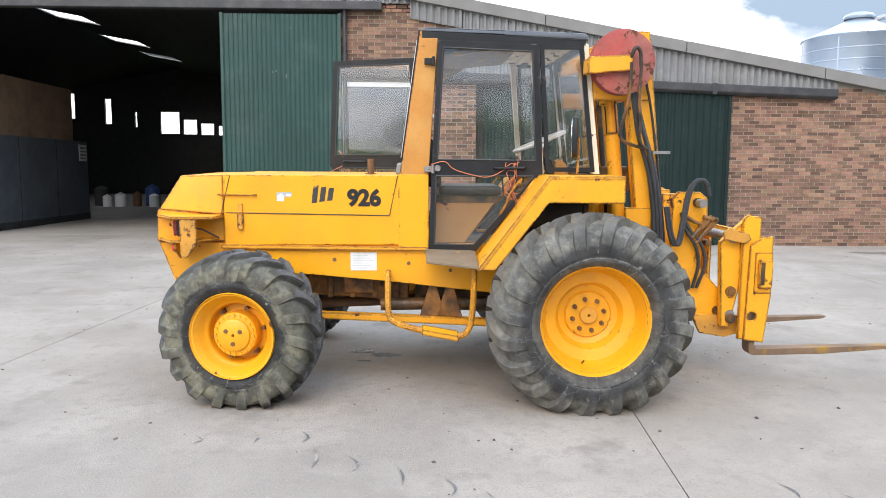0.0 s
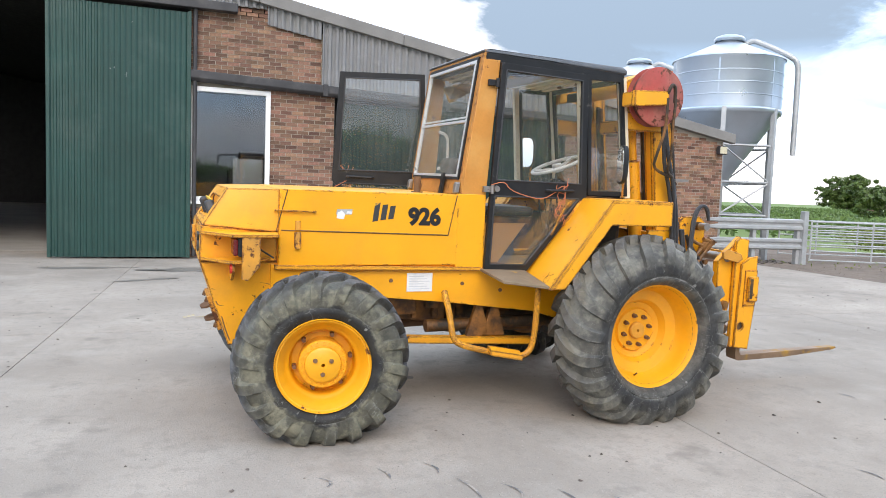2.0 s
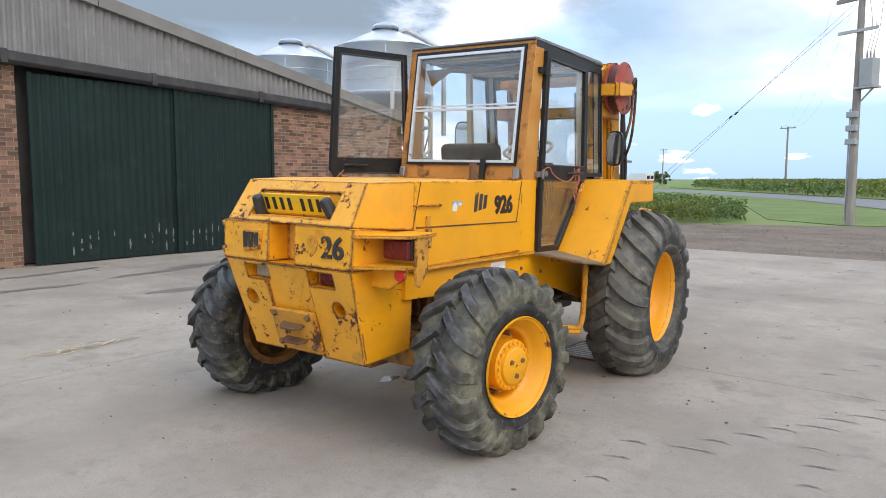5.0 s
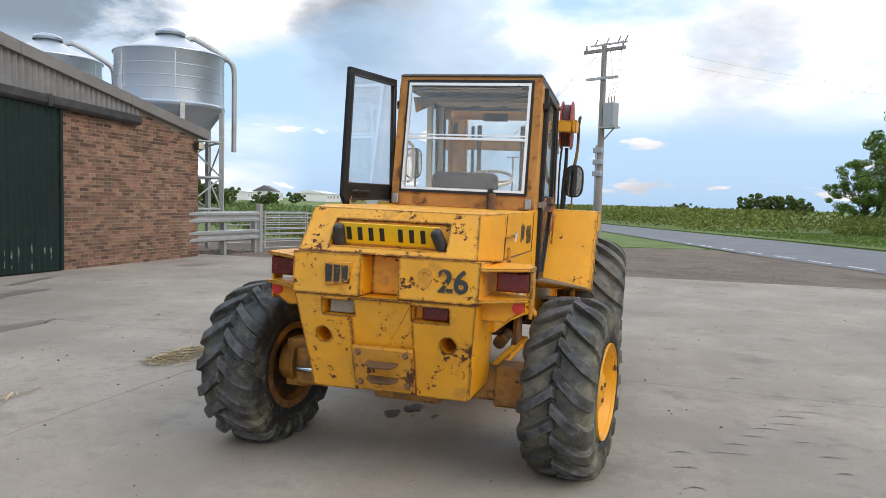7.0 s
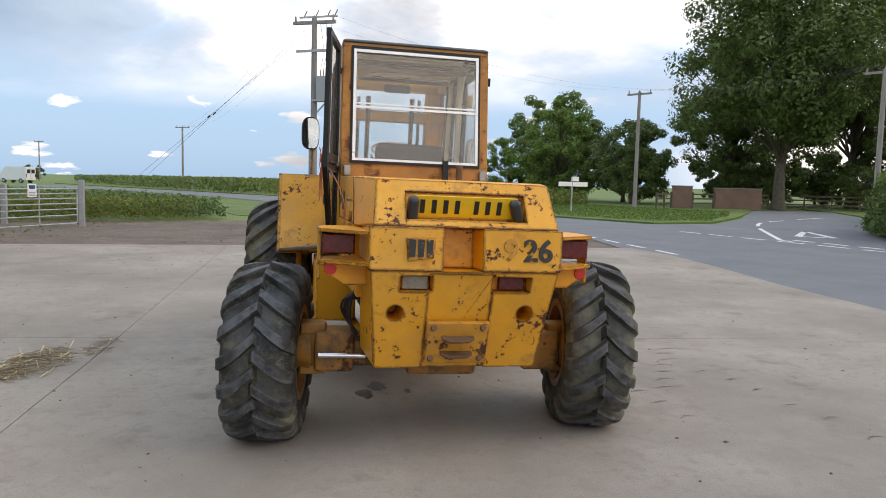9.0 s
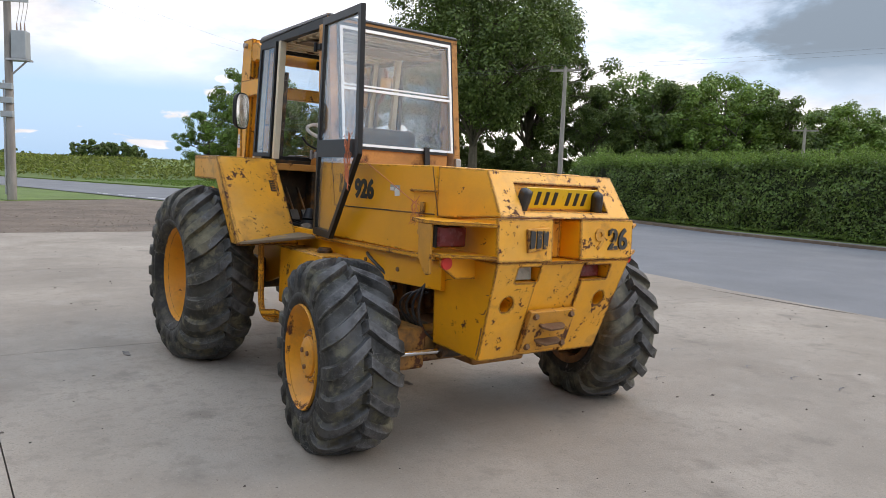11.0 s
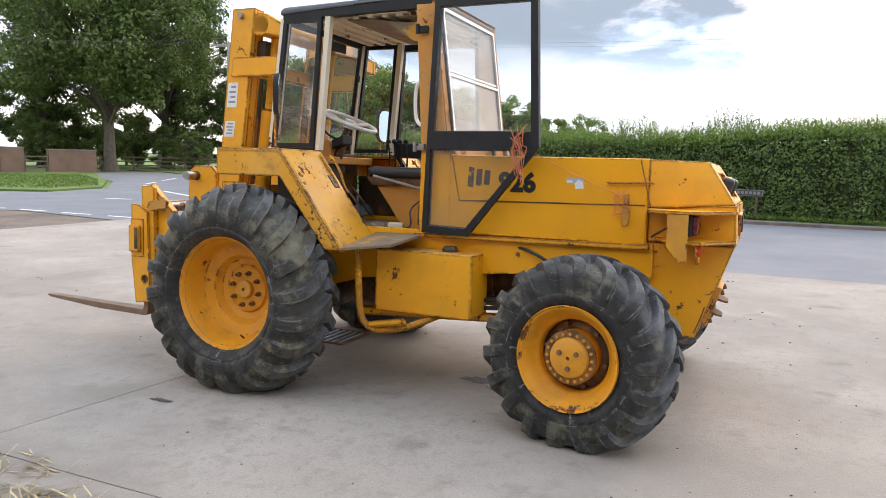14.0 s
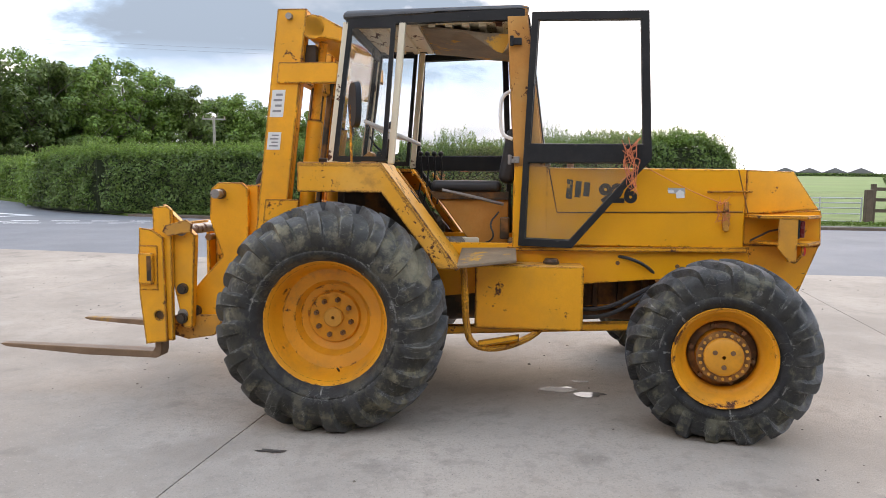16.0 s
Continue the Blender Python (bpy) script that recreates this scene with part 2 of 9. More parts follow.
RUST = (0.09, 0.032, 0.014)
YEL = (0.84, 0.370, 0.006)
M = dict(
    yellow=mat("yellow_paint", YEL, 0.38, var=0.07, scale=2.2, fine=90, bump=0.05, chips=(RUST, 0.745, 27, 0.03), edge=0.20, dirt=[((0.50, 0.25, 0.04), 0.5, 0.8, 3.0, 0.35)]),
    yellow_worn=mat("worn_yellow_paint", (0.82, 0.357, 0.008), 0.45, var=0.1, scale=2.5, fine=80, bump=0.1, chips=(RUST, 0.655, 27, 0.03), edge=0.30, dirt=[((0.40, 0.21, 0.05), 0.47, 0.78, 3.5, 0.4)]),
    yellow_chipped=mat("chipped_yellow_paint", (0.80, 0.360, 0.016), 0.45, var=0.1, scale=2.5, fine=80, bump=0.1, chips=(RUST, 0.605, 33, 0.03), edge=0.27, dirt=[((0.78, 0.44, 0.10), 0.46, 0.7, 2.2, 0.55), ((0.40, 0.20, 0.05), 0.45, 0.75, 3.5, 0.45), ((0.22, 0.10, 0.03), 0.56, 0.68, 6, 0.5)]),
    yellow_rusty=mat("rusty_yellow_paint", (0.66, 0.30, 0.03), 0.5, var=0.15, scale=4, fine=70, bump=0.15, chips=(RUST, 0.58, 17, 0.05), edge=0.1, dirt=[((0.28, 0.15, 0.05), 0.4, 0.7, 4, 0.6)]),
    cab_orange=mat("weathered_orange_paint", (0.52, 0.22, 0.035), 0.5, var=0.18, scale=3, fine=60, bump=0.1, chips=(RUST, 0.64, 14, 0.03), dirt=[((0.62, 0.40, 0.13), 0.45, 0.75, 2, 0.6)]),
    cab_brown=mat("rust_brown_paint", (0.44, 0.19, 0.035), 0.55, var=0.3, scale=5, fine=60, bump=0.15, chips=(RUST, 0.56, 7, 0.12)),
    cream=mat("cream_paint", (0.72, 0.64, 0.48), 0.5, var=0.1, scale=5, chips=(RUST, 0.62, 14, 0.03)),
    black=mat("black_paint", (0.015, 0.016, 0.0175), 0.45, var=0.25, scale=6, fine=70, bump=0.06, spec=0.3, edge=0.1, chips=((0.10, 0.09, 0.085), 0.74, 30, 0.05), dirt=[((0.05, 0.047, 0.043), 0.5, 0.8, 6, 0.4)]),
    roofgrey=mat("dark_grey_roof_paint", (0.075, 0.08, 0.087), 0.5, var=0.2, scale=4, dirt=[((0.2, 0.2, 0.19), 0.45, 0.8, 3, 0.5)]),
    rubber_hose=mat("black_hose", (0.03, 0.03, 0.032), 0.5, var=0.2, scale=10),
    seat=mat("black_vinyl", (0.025, 0.025, 0.027), 0.5, var=0.2, scale=9, fine=120, bump=0.1, chips=((0.3, 0.24, 0.15), 0.70, 9, 0.04)),
    rim=mat("yellow_wheel_paint", (0.80, 0.36, 0.008), 0.42, var=0.08, scale=4, fine=50, bump=0.04, chips=(RUST, 0.73, 14, 0.03), edge=0.12, dirt=[((0.45, 0.27, 0.08), 0.5, 0.8, 3, 0.4)]),
    rim_rusty=mat("rusty_wheel_paint", (0.66, 0.31, 0.03), 0.55, var=0.15, scale=5, fine=50, bump=0.1, chips=(RUST, 0.58, 8, 0.08), dirt=[((0.35, 0.2, 0.07), 0.42, 0.75, 4, 0.6)]),
    axle=mat("greasy_axle_paint", (0.42, 0.19, 0.03), 0.5, var=0.25, scale=5, fine=60, bump=0.2, chips=(RUST, 0.6, 12, 0.06), edge=0.08, dirt=[((0.10, 0.06, 0.03), 0.42, 0.62, 5, 0.75), ((0.05, 0.04, 0.03), 0.54, 0.66, 9, 0.7)]),
    rim_dull=mat("dull_orange_wheel_paint", (0.76, 0.318, 0.012), 0.5, var=0.12, scale=3, fine=50, bump=0.06, chips=(RUST, 0.70, 16, 0.03), edge=0.13, dirt=[((0.33, 0.17, 0.04), 0.46, 0.74, 3, 0.55), ((0.22, 0.12, 0.04), 0.56, 0.7, 8, 0.4)]),
    steel=mat("dull_steel", (0.32, 0.30, 0.28), 0.45, 0.8, var=0.2, scale=8, chips=(RUST, 0.6, 12, 0.08)),
    chrome=mat("chrome", (0.75, 0.75, 0.76), 0.12, 1.0, var=0.03, bump=0.0),
    rustysteel=mat("rusty_steel", (0.16, 0.085, 0.045), 0.75, 0.2, var=0.35, scale=6, fine=50, bump=0.3, dirt=[((0.3, 0.17, 0.08), 0.4, 0.7, 8, 0.5)]),
    oily=mat("oily_dark_metal", (0.05, 0.035, 0.022), 0.5, 0.2, var=0.4, scale=7, fine=40, bump=0.3, dirt=[((0.30, 0.13, 0.03), 0.48, 0.6, 5, 0.7)]),
    oily_orange=mat("oily_orange_paint", (0.30, 0.13, 0.03), 0.5, 0.1, var=0.4, scale=7, fine=40, bump=0.3, dirt=[((0.05, 0.03, 0.02), 0.45, 0.58, 6, 0.8)]),
    fork=mat("worn_fork_steel", (0.22, 0.14, 0.085), 0.5, 0.5, var=0.25, scale=5, fine=60, bump=0.1, chips=((0.42, 0.24, 0.05), 0.58, 6, 0.1)),
    red=mat("faded_red_paint", (0.34, 0.055, 0.042), 0.65, var=0.25, scale=5, chips=(RUST, 0.56, 14, 0.04), dirt=[((0.36, 0.16, 0.12), 0.42, 0.66, 4, 0.7), ((0.12, 0.05, 0.03), 0.5, 0.68, 9, 0.6)]),
    lens_red=mat("red_lens", (0.12, 0.008, 0.008), 0.25, var=0.15, scale=20, bump=0.3, fine=120),
    lens_white=mat("grey_lens", (0.30, 0.30, 0.26), 0.3, var=0.2, scale=16, bump=0.3, fine=120),
    reflector=mat("red_reflector", (0.60, 0.03, 0.02), 0.35, var=0.1),
    plate_yellow=mat("plate_yellow", (0.80, 0.50, 0.015), 0.35, var=0.05, scale=10, bump=0.02),
    ink=mat("black_ink", (0.012, 0.012, 0.013), 0.45, var=0.2, bump=0.0),
    ink_worn=mat("worn_black_ink", (0.035, 0.035, 0.035), 0.5, var=0.3, bump=0.0, chips=((0.55, 0.28, 0.04), 0.58, 30, 0.04)),
    paper=mat("white_label", (0.72, 0.72, 0.70), 0.5, var=0.06, scale=20, bump=0.02, dirt=[((0.4, 0.38, 0.33), 0.5, 0.8, 14, 0.5)]),
    faint_print=mat("faded_print", (0.52, 0.53, 0.54), 0.6, var=0.1, bump=0.0),
    label_line=mat("grey_print", (0.25, 0.25, 0.26), 0.6, var=0.1, bump=0.0),
    white=mat("white_plastic", (0.78, 0.78, 0.76), 0.4, var=0.05, bump=0.02),
    steer=mat("white_steering_rim", (0.74, 0.73, 0.70), 0.4, var=0.06, bump=0.02, dirt=[((0.3, 0.28, 0.24), 0.55, 0.8, 8, 0.5)]),
    mirror=mat("mirror_glass", (0.85, 0.87, 0.88), 0.04, 1.0, var=0.01, bump=0.0),
    aluminium=mat("aluminium_frame", (0.74, 0.74, 0.73), 0.35, 0.6, var=0.05, scale=12, bump=0.03),
    twine=mat("orange_twine", (0.62, 0.20, 0.09), 0.85, var=0.2, scale=30),
    stepplate=mat("worn_step_plate", (0.22, 0.16, 0.10), 0.7, 0.1, var=0.25, scale=6, fine=50, bump=0.25, chips=((0.55, 0.29, 0.04), 0.57, 7, 0.06)),
    glass=glass_mat("window_glass", haze=0.03),
    glass_clean=glass_mat("clean_window_glass", (0.96, 0.97, 0.97)),
    glass_dusty=glass_mat("dusty_window_glass", (0.965, 0.978, 0.972), haze=0.06, hazecol=(0.42, 0.38, 0.30)),
    concrete=mat("yard_concrete", (0.345, 0.302, 0.254), 0.85, var=0.24, scale=0.55, fine=70, bump=0.45, spec=0.12, rand=0.03,
                 dirt=[((0.21, 0.184, 0.156), 0.48, 0.68, 0.35, 0.65), ((0.26, 0.228, 0.195), 0.52, 0.60, 11, 0.45), ((0.41, 0.37, 0.32), 0.55, 0.75, 1.6, 0.5), ((0.185, 0.165, 0.142), 0.58, 0.68, 2.3, 0.55), ((0.12, 0.108, 0.096), 0.68, 0.72, 17, 0.6), ((0.22, 0.193, 0.164), 0.55, 0.64, 75, 0.6), ((0.45, 0.41, 0.36), 0.60, 0.66, 55, 0.4), ((0.235, 0.20, 0.165), 0.56, 0.66, 0.9, 0.45)]),
    joint=mat("joint_dirt", (0.26, 0.235, 0.205), 0.95, var=0.3, scale=6, fine=60, bump=0.5),
    gravel=mat("gravel_earth", (0.150, 0.112, 0.083), 0.95, var=0.3, scale=1.2, fine=18, bump=1.0, dirt=[((0.25, 0.21, 0.17), 0.54, 0.68, 9, 0.6), ((0.075, 0.056, 0.040), 0.48, 0.66, 0.6, 0.7)]),
    stone=mat("small_stones", (0.13, 0.105, 0.085), 0.9, var=0.2, scale=30, bump=0.1, island=0.5),
    gravel_stone=mat("gravel_stones", (0.21, 0.17, 0.13), 0.9, var=0.2, scale=30, bump=0.1, island=0.5),
    asphalt=mat("road_asphalt", (0.155, 0.16, 0.17), 0.85, var=0.12, scale=0.6, fine=60, bump=0.4, dirt=[((0.20, 0.20, 0.20), 0.5, 0.7, 0.4, 0.5)]),
    roadpaint=mat("road_paint", (0.72, 0.72, 0.70), 0.7, var=0.08, scale=8, bump=0.1, chips=((0.2, 0.2, 0.21), 0.62, 9, 0.05)),
    grass=mat("grass_ground", (0.10, 0.155, 0.028), 0.9, var=0.3, scale=0.5, fine=14, bump=0.8, dirt=[((0.16, 0.19, 0.05), 0.5, 0.7, 0.12, 0.6), ((0.06, 0.10, 0.02), 0.5, 0.7, 2.5, 0.5)]),
    field=mat("field_green", (0.115, 0.178, 0.04), 0.95, var=0.25, scale=0.05, fine=3, bump=0.8, dirt=[((0.19, 0.22, 0.06), 0.5, 0.68, 0.02, 0.6)]),
    blade=mat("grass_blades", (0.11, 0.18, 0.03), 0.75, var=0.2, scale=2, bump=0, island=0.35),
    crop=mat("crop_leaves", (0.115, 0.175, 0.05), 0.6, var=0.25, scale=1.0, bump=0, island=0.35),
    weeds=mat("weed_leaves", (0.16, 0.19, 0.035), 0.7, var=0.25, scale=0.8, bump=0, island=0.35),
    straw=mat("straw", (0.52, 0.41, 0.22), 0.85, var=0.2, scale=20, bump=0, island=0.3),
    bark=mat("bark", (0.10, 0.085, 0.062), 0.95, var=0.3, scale=4, fine=22, bump=0.8),
    leaf=mat("tree_leaves", (0.100, 0.150, 0.032), 0.55, var=0.25, scale=0.6, fine=3, bump=0, island=0.4),
    leaf_light=mat("light_tree_leaves", (0.135, 0.222, 0.036), 0.55, var=0.25, scale=0.5, fine=3, bump=0, island=0.4),
    leaf_hedge=mat("hedge_leaves", (0.092, 0.155, 0.027), 0.5, var=0.3, scale=0.7, fine=5, bump=0, island=0.45),
    hedge_core=mat("hedge_shade_green", (0.03, 0.042, 0.014), 0.95, var=0.4, scale=3, bump=0.5),
    brick=mat("brick", (0.205, 0.113, 0.073), 0.9, var=0.34, scale=5, fine=70, bump=0.35, rand=0.55, dirt=[((0.30, 0.22, 0.15), 0.5, 0.75, 1.2, 0.45), ((0.10, 0.06, 0.045), 0.52, 0.7, 0.8, 0.4)]),
    brick_rest=mat("brick_joined", (0.205, 0.113, 0.073), 0.9, var=0.34, scale=5, fine=70, bump=0.35, island=0.55, dirt=[((0.30, 0.22, 0.15), 0.5, 0.75, 1.2, 0.45), ((0.10, 0.06, 0.045), 0.52, 0.7, 0.8, 0.4)]),
    mortar=mat("mortar", (0.31, 0.275, 0.225), 0.95, var=0.15, scale=3, fine=60, bump=0.3),
    green=mat("green_sheet", (0.012, 0.052, 0.042), 0.5, var=0.15, scale=0.9, fine=40, bump=0.05, dirt=[((0.10, 0.14, 0.12), 0.52, 0.8, 1.5, 0.35), ((0.01, 0.03, 0.022), 0.5, 0.75, 0.7, 0.4)], chips=((0.22, 0.24, 0.22), 0.74, 5, 0.02)),
    green_old=mat("faded_green_sheet", (0.009, 0.023, 0.0205), 0.7, var=0.25, scale=0.9, fine=40, bump=0.08, spec=0.25, dirt=[((0.05, 0.065, 0.055), 0.55, 0.8, 2.2, 0.35)], chips=((0.30, 0.32, 0.30), 0.82, 14, 0.03)),
    scraped=mat("scraped_sheet", (0.16, 0.18, 0.175), 0.7, var=0.4, scale=14, fine=60, bump=0.1, chips=((0.03, 0.045, 0.04), 0.55, 25, 0.05)),
    fibre=mat("fibre_cement_sheet", (0.215, 0.215, 0.215), 0.85, var=0.14, scale=1.0, fine=40, bump=0.2, dirt=[((0.17, 0.168, 0.155), 0.46, 0.72, 1.8, 0.6), ((0.33, 0.325, 0.31), 0.55, 0.7, 3.5, 0.4)]),
    barge=mat("barge_board", (0.205, 0.197, 0.185), 0.85, var=0.15, scale=2, fine=50, bump=0.2, dirt=[((0.17, 0.165, 0.15), 0.5, 0.75, 1.5, 0.5)]),
    gutter=mat("dark_gutter", (0.036, 0.035, 0.037), 0.55, var=0.25, scale=3, bump=0.1, dirt=[((0.14, 0.13, 0.12), 0.5, 0.8, 3, 0.5)]),
    upvc=mat("white_window_frame", (0.80, 0.80, 0.79), 0.35, var=0.04, bump=0.02),
    galv=mat("galvanised_sheet", (0.47, 0.53, 0.60), 0.36, 0.75, var=0.08, scale=1.2, fine=30, bump=0.05, dirt=[((0.45, 0.46, 0.47), 0.5, 0.75, 0.9, 0.5)]),
    galvrail=mat("galvanised_rail", (0.42, 0.43, 0.43), 0.55, 0.5, var=0.15, scale=3, bump=0.1),
    pole=mat("weathered_pole", (0.27, 0.25, 0.225), 0.9, var=0.25, scale=2, fine=30, bump=0.4, stretch=(3, 3, 0.6)),
    wood=mat("fence_wood", (0.11, 0.08, 0.055), 0.9, var=0.3, scale=3, fine=30, bump=0.4),
    insul=mat("porcelain", (0.30, 0.22, 0.18), 0.3, var=0.1, bump=0.0),
    trafo=mat("transformer_grey", (0.33, 0.36, 0.37), 0.5, var=0.1, scale=3),
    wound=mat("wound_red_hose", (0.10, 0.035, 0.028), 0.6, var=0.3, scale=12, fine=90, bump=0.4),
    wire=mat("cable", (0.16, 0.16, 0.165), 0.6, var=0.1, bump=0.0),
    boards=mat("dark_boarding", (0.085, 0.10, 0.115), 0.6, var=0.25, scale=1.5, fine=30, bump=0.1, dirt=[((0.16, 0.16, 0.15), 0.5, 0.75, 2, 0.5)]),
    inner=mat("inner_concrete", (0.30, 0.275, 0.24), 0.9, var=0.2, scale=0.8, fine=40, bump=0.2),
    inner_brick=mat("dusty_inner_brick", (0.24, 0.16, 0.10), 0.95, var=0.3, scale=2, fine=14, bump=0.3),
    # near-black; on shed walls and roof underside it stands in for indoor shade
    shed_dark=mat("shed_interior_dark", (0.035, 0.035, 0.035), 0.7, var=0.3, scale=3),
    farwhite=mat("far_white_building", (0.70, 0.71, 0.72), 0.7, var=0.05, scale=0.2, bump=0.0),
    farbrick=mat("far_brick", (0.19, 0.115, 0.08), 0.9, var=0.2, scale=1.0, bump=0.1),
    fargrey=mat("far_grey_roof", (0.14, 0.14, 0.15), 0.8, var=0.15, scale=0.5, bump=0.0),
    lampglass=mat("lamp_lens", (0.55, 0.50, 0.36), 0.3, var=0.1),
    bluebin=mat("blue_plastic", (0.03, 0.08, 0.22), 0.5, var=0.15),
    wet=mat("damp_patch", (0.19, 0.168, 0.143), 0.5, var=0.2, scale=3, fine=40, bump=0.1),
    scuff=mat("rubber_scuff", (0.145, 0.138, 0.136), 0.8, var=0.4, scale=9, fine=60, bump=0.1, chips=((0.33, 0.29, 0.245), 0.52, 22, 0.1)),
    oilstain=mat("oil_stain", (0.07, 0.058, 0.048), 0.5, var=0.3, scale=6, fine=50, bump=0.1),
    puddle=mat("clear_puddle", (0.16, 0.148, 0.132), 0.03, var=0.05, bump=0.0, spec=1.0),
)


def tyre_mat(name, R, rr, stops, mud, seed, wobble, patchy, shaded_mud=(0.105, 0.090, 0.064), bars=0.22):
    """Rubber with dried mud and dust, laid on by the distance from the axle in broken patches, with scuffs and
    scratches; groove shade and lug edge highlights are in the colour too.
    """
    # edge: pale lug edges, painted as highlights as well as scuffing
    m = mat(name, (0.017, 0.0175, 0.019), 0.62, var=0.35, scale=7, fine=45, bump=0.5, spec=0.3, chips=((0.20, 0.20, 0.19), 0.75, 24, 0.14), edge=0.26, dirt=[((0.055, 0.056, 0.058), 0.48, 0.66, 6, 0.6)])
    n, l = m.node_tree.nodes, m.node_tree.links
    b = n["Principled BSDF"]
    old = b.inputs["Base Color"].links[0].from_socket
    co = n.new("ShaderNodeTexCoord")

    def noise_at(scale, detail, rough, w):
        z = n.new("ShaderNodeTexNoise")
        z.noise_dimensions = "4D"
        z.inputs["W"].default_value = w
        z.inputs["Scale"].default_value, z.inputs["Detail"].default_value, z.inputs["Roughness"].default_value = scale, detail, rough
        l.new(co.outputs["Object"], z.inputs["Vector"])
        return z.outputs["Fac"]

    def span(sock, a, c, lo, hi):
        q = n.new("ShaderNodeMapRange")
        q.inputs[1].default_value, q.inputs[2].default_value, q.inputs[3].default_value, q.inputs[4].default_value = a, c, lo, hi
        l.new(sock, q.inputs[0])
        return q.outputs[0]

    def both(op, x, y):
        q = n.new("ShaderNodeMath")
        q.operation = op
        l.new(x, q.inputs[0])
        l.new(y, q.inputs[1])
        return q.outputs[0]

    def blend(fac, x, y):
        q = n.new("ShaderNodeMix")
        q.data_type = "RGBA"
        l.new(fac, q.inputs[0])
        for s, k in ((x, 6), (y, 7)):
            if isinstance(s, tuple):
                q.inputs[k].default_value = (*s, 1)
            else:
                l.new(s, q.inputs[k])
        return q.outputs[2]

    mp = n.new("ShaderNodeMapping")
    mp.inputs[3].default_value = (1, 0, 1)
    l.new(co.outputs["Object"], mp.inputs[0])
    ln = n.new("ShaderNodeVectorMath")
    ln.operation = "LENGTH"
    l.new(mp.outputs[0], ln.inputs[0])
    radius = both("ADD", ln.outputs["Value"], span(noise_at(4.5, 8, 0.62, seed), 0.3, 0.7, -wobble, wobble))
    ramp = n.new("ShaderNodeValToRGB")
    while len(ramp.color_ramp.elements) < len(stops):
        ramp.color_ramp.elements.new(0.5)
    for e, (p, v) in zip(ramp.color_ramp.elements, stops):
        e.position, e.color = p, (v, v, v, 1)
    l.new(span(radius, rr, R, 0, 1), ramp.inputs[0])
    patches = span(noise_at(6.5, 10, 0.7, seed + 3), 0.53 - 0.13 * (1 - patchy), 0.60 - 0.10 * (1 - patchy), 1 - patchy, 1.0)
    tops = span(ln.outputs["Value"], rr + (R - rr) * 0.90, rr + (R - rr) * 0.935, 1.0, bars)
    amount = both("MULTIPLY", both("MULTIPLY", ramp.outputs[0], patches), tops)
    mudcol = blend(span(noise_at(14, 6, 0.6, seed + 5), 0.35, 0.65, 0, 1), mud, (mud[0] * 0.45, mud[1] * 0.47, mud[2] * 0.5))
    # mud colour between the lugs also carries the shade of the grooves
    mudcol = blend(span(ln.outputs["Value"], rr + (R - rr) * 0.79, rr + (R - rr) * 0.85, 0, 1), mudcol, shaded_mud)
    dusty = both("MULTIPLY", span(ln.outputs["Value"], rr + (R - rr) * 0.62, rr + (R - rr) * 0.92, 0, 1), span(noise_at(8, 8, 0.65, seed + 7), 0.42, 0.58, 0.12, 0.95))
    old = blend(dusty, old, (0.118, 0.121, 0.126))
    col = blend(amount, old, mudcol)
    vo = n.new("ShaderNodeTexVoronoi")
    vo.feature = "DISTANCE_TO_EDGE"
    vo.inputs["Scale"].default_value = 24
    wv = n.new("ShaderNodeTexNoise")
    wv.inputs["Scale"].default_value = 5
    l.new(co.outputs["Object"], wv.inputs["Vector"])
    l.new(blend(span(co.outputs["Object"], 0, 1, 0.22, 0.22), co.outputs["Object"], wv.outputs["Color"]), vo.inputs["Vector"])
    scratch = both("MULTIPLY", span(vo.outputs["Distance"], 0.003, 0.014, 0.8, 0.0), span(noise_at(6, 6, 0.7, seed + 9), 0.5, 0.62, 0, 1))
    col = blend(scratch, col, (0.28, 0.28, 0.26))
    l.new(col, b.inputs["Base Color"])
    return m


M["tyre_fa"] = tyre_mat("front_tyre_rubber", 0.678, 0.352, [(0.0, 0.50), (0.13, 0.42), (0.18, 0.14), (0.36, 0.14), (0.50, 0.70), (0.80, 0.90), (0.93, 0.9), (1.0, 0.9)], (0.25, 0.236, 0.19), 1, 0.04, 0.5, (0.15, 0.134, 0.10), 0.65)
M["tyre_fb"] = tyre_mat("front_tyre_dark_rubber", 0.678, 0.352, [(0.0, 0.30), (0.15, 0.30), (0.30, 0.40), (0.50, 0.75), (0.78, 0.95), (0.90, 0.95), (0.97, 0.9), (1.0, 0.9)], (0.23, 0.205, 0.130), 2, 0.07, 0.80, (0.125, 0.108, 0.070), 0.45)
M["tyre_ra"] = tyre_mat("rear_tyre_muddy_rubber", 0.515, 0.252, [(0.0, 0.06), (0.16, 0.10), (0.25, 0.12), (0.33, 0.95), (0.62, 1.0), (0.72, 0.80), (0.86, 0.95), (0.94, 0.95), (1.0, 0.9)], (0.225, 0.212, 0.15), 3, 0.05, 0.55, (0.062, 0.054, 0.037), 0.2)
M["tyre_rb"] = tyre_mat("rear_tyre_dark_rubber", 0.515, 0.252, [(0.0, 0.10), (0.22, 0.10), (0.36, 0.62), (0.58, 0.72), (0.63, 0.25), (0.72, 0.75), (0.88, 0.95), (0.95, 0.95), (1.0, 0.9)], (0.19, 0.18, 0.120), 4, 0.04, 0.85, (0.056, 0.049, 0.033), 0.18)
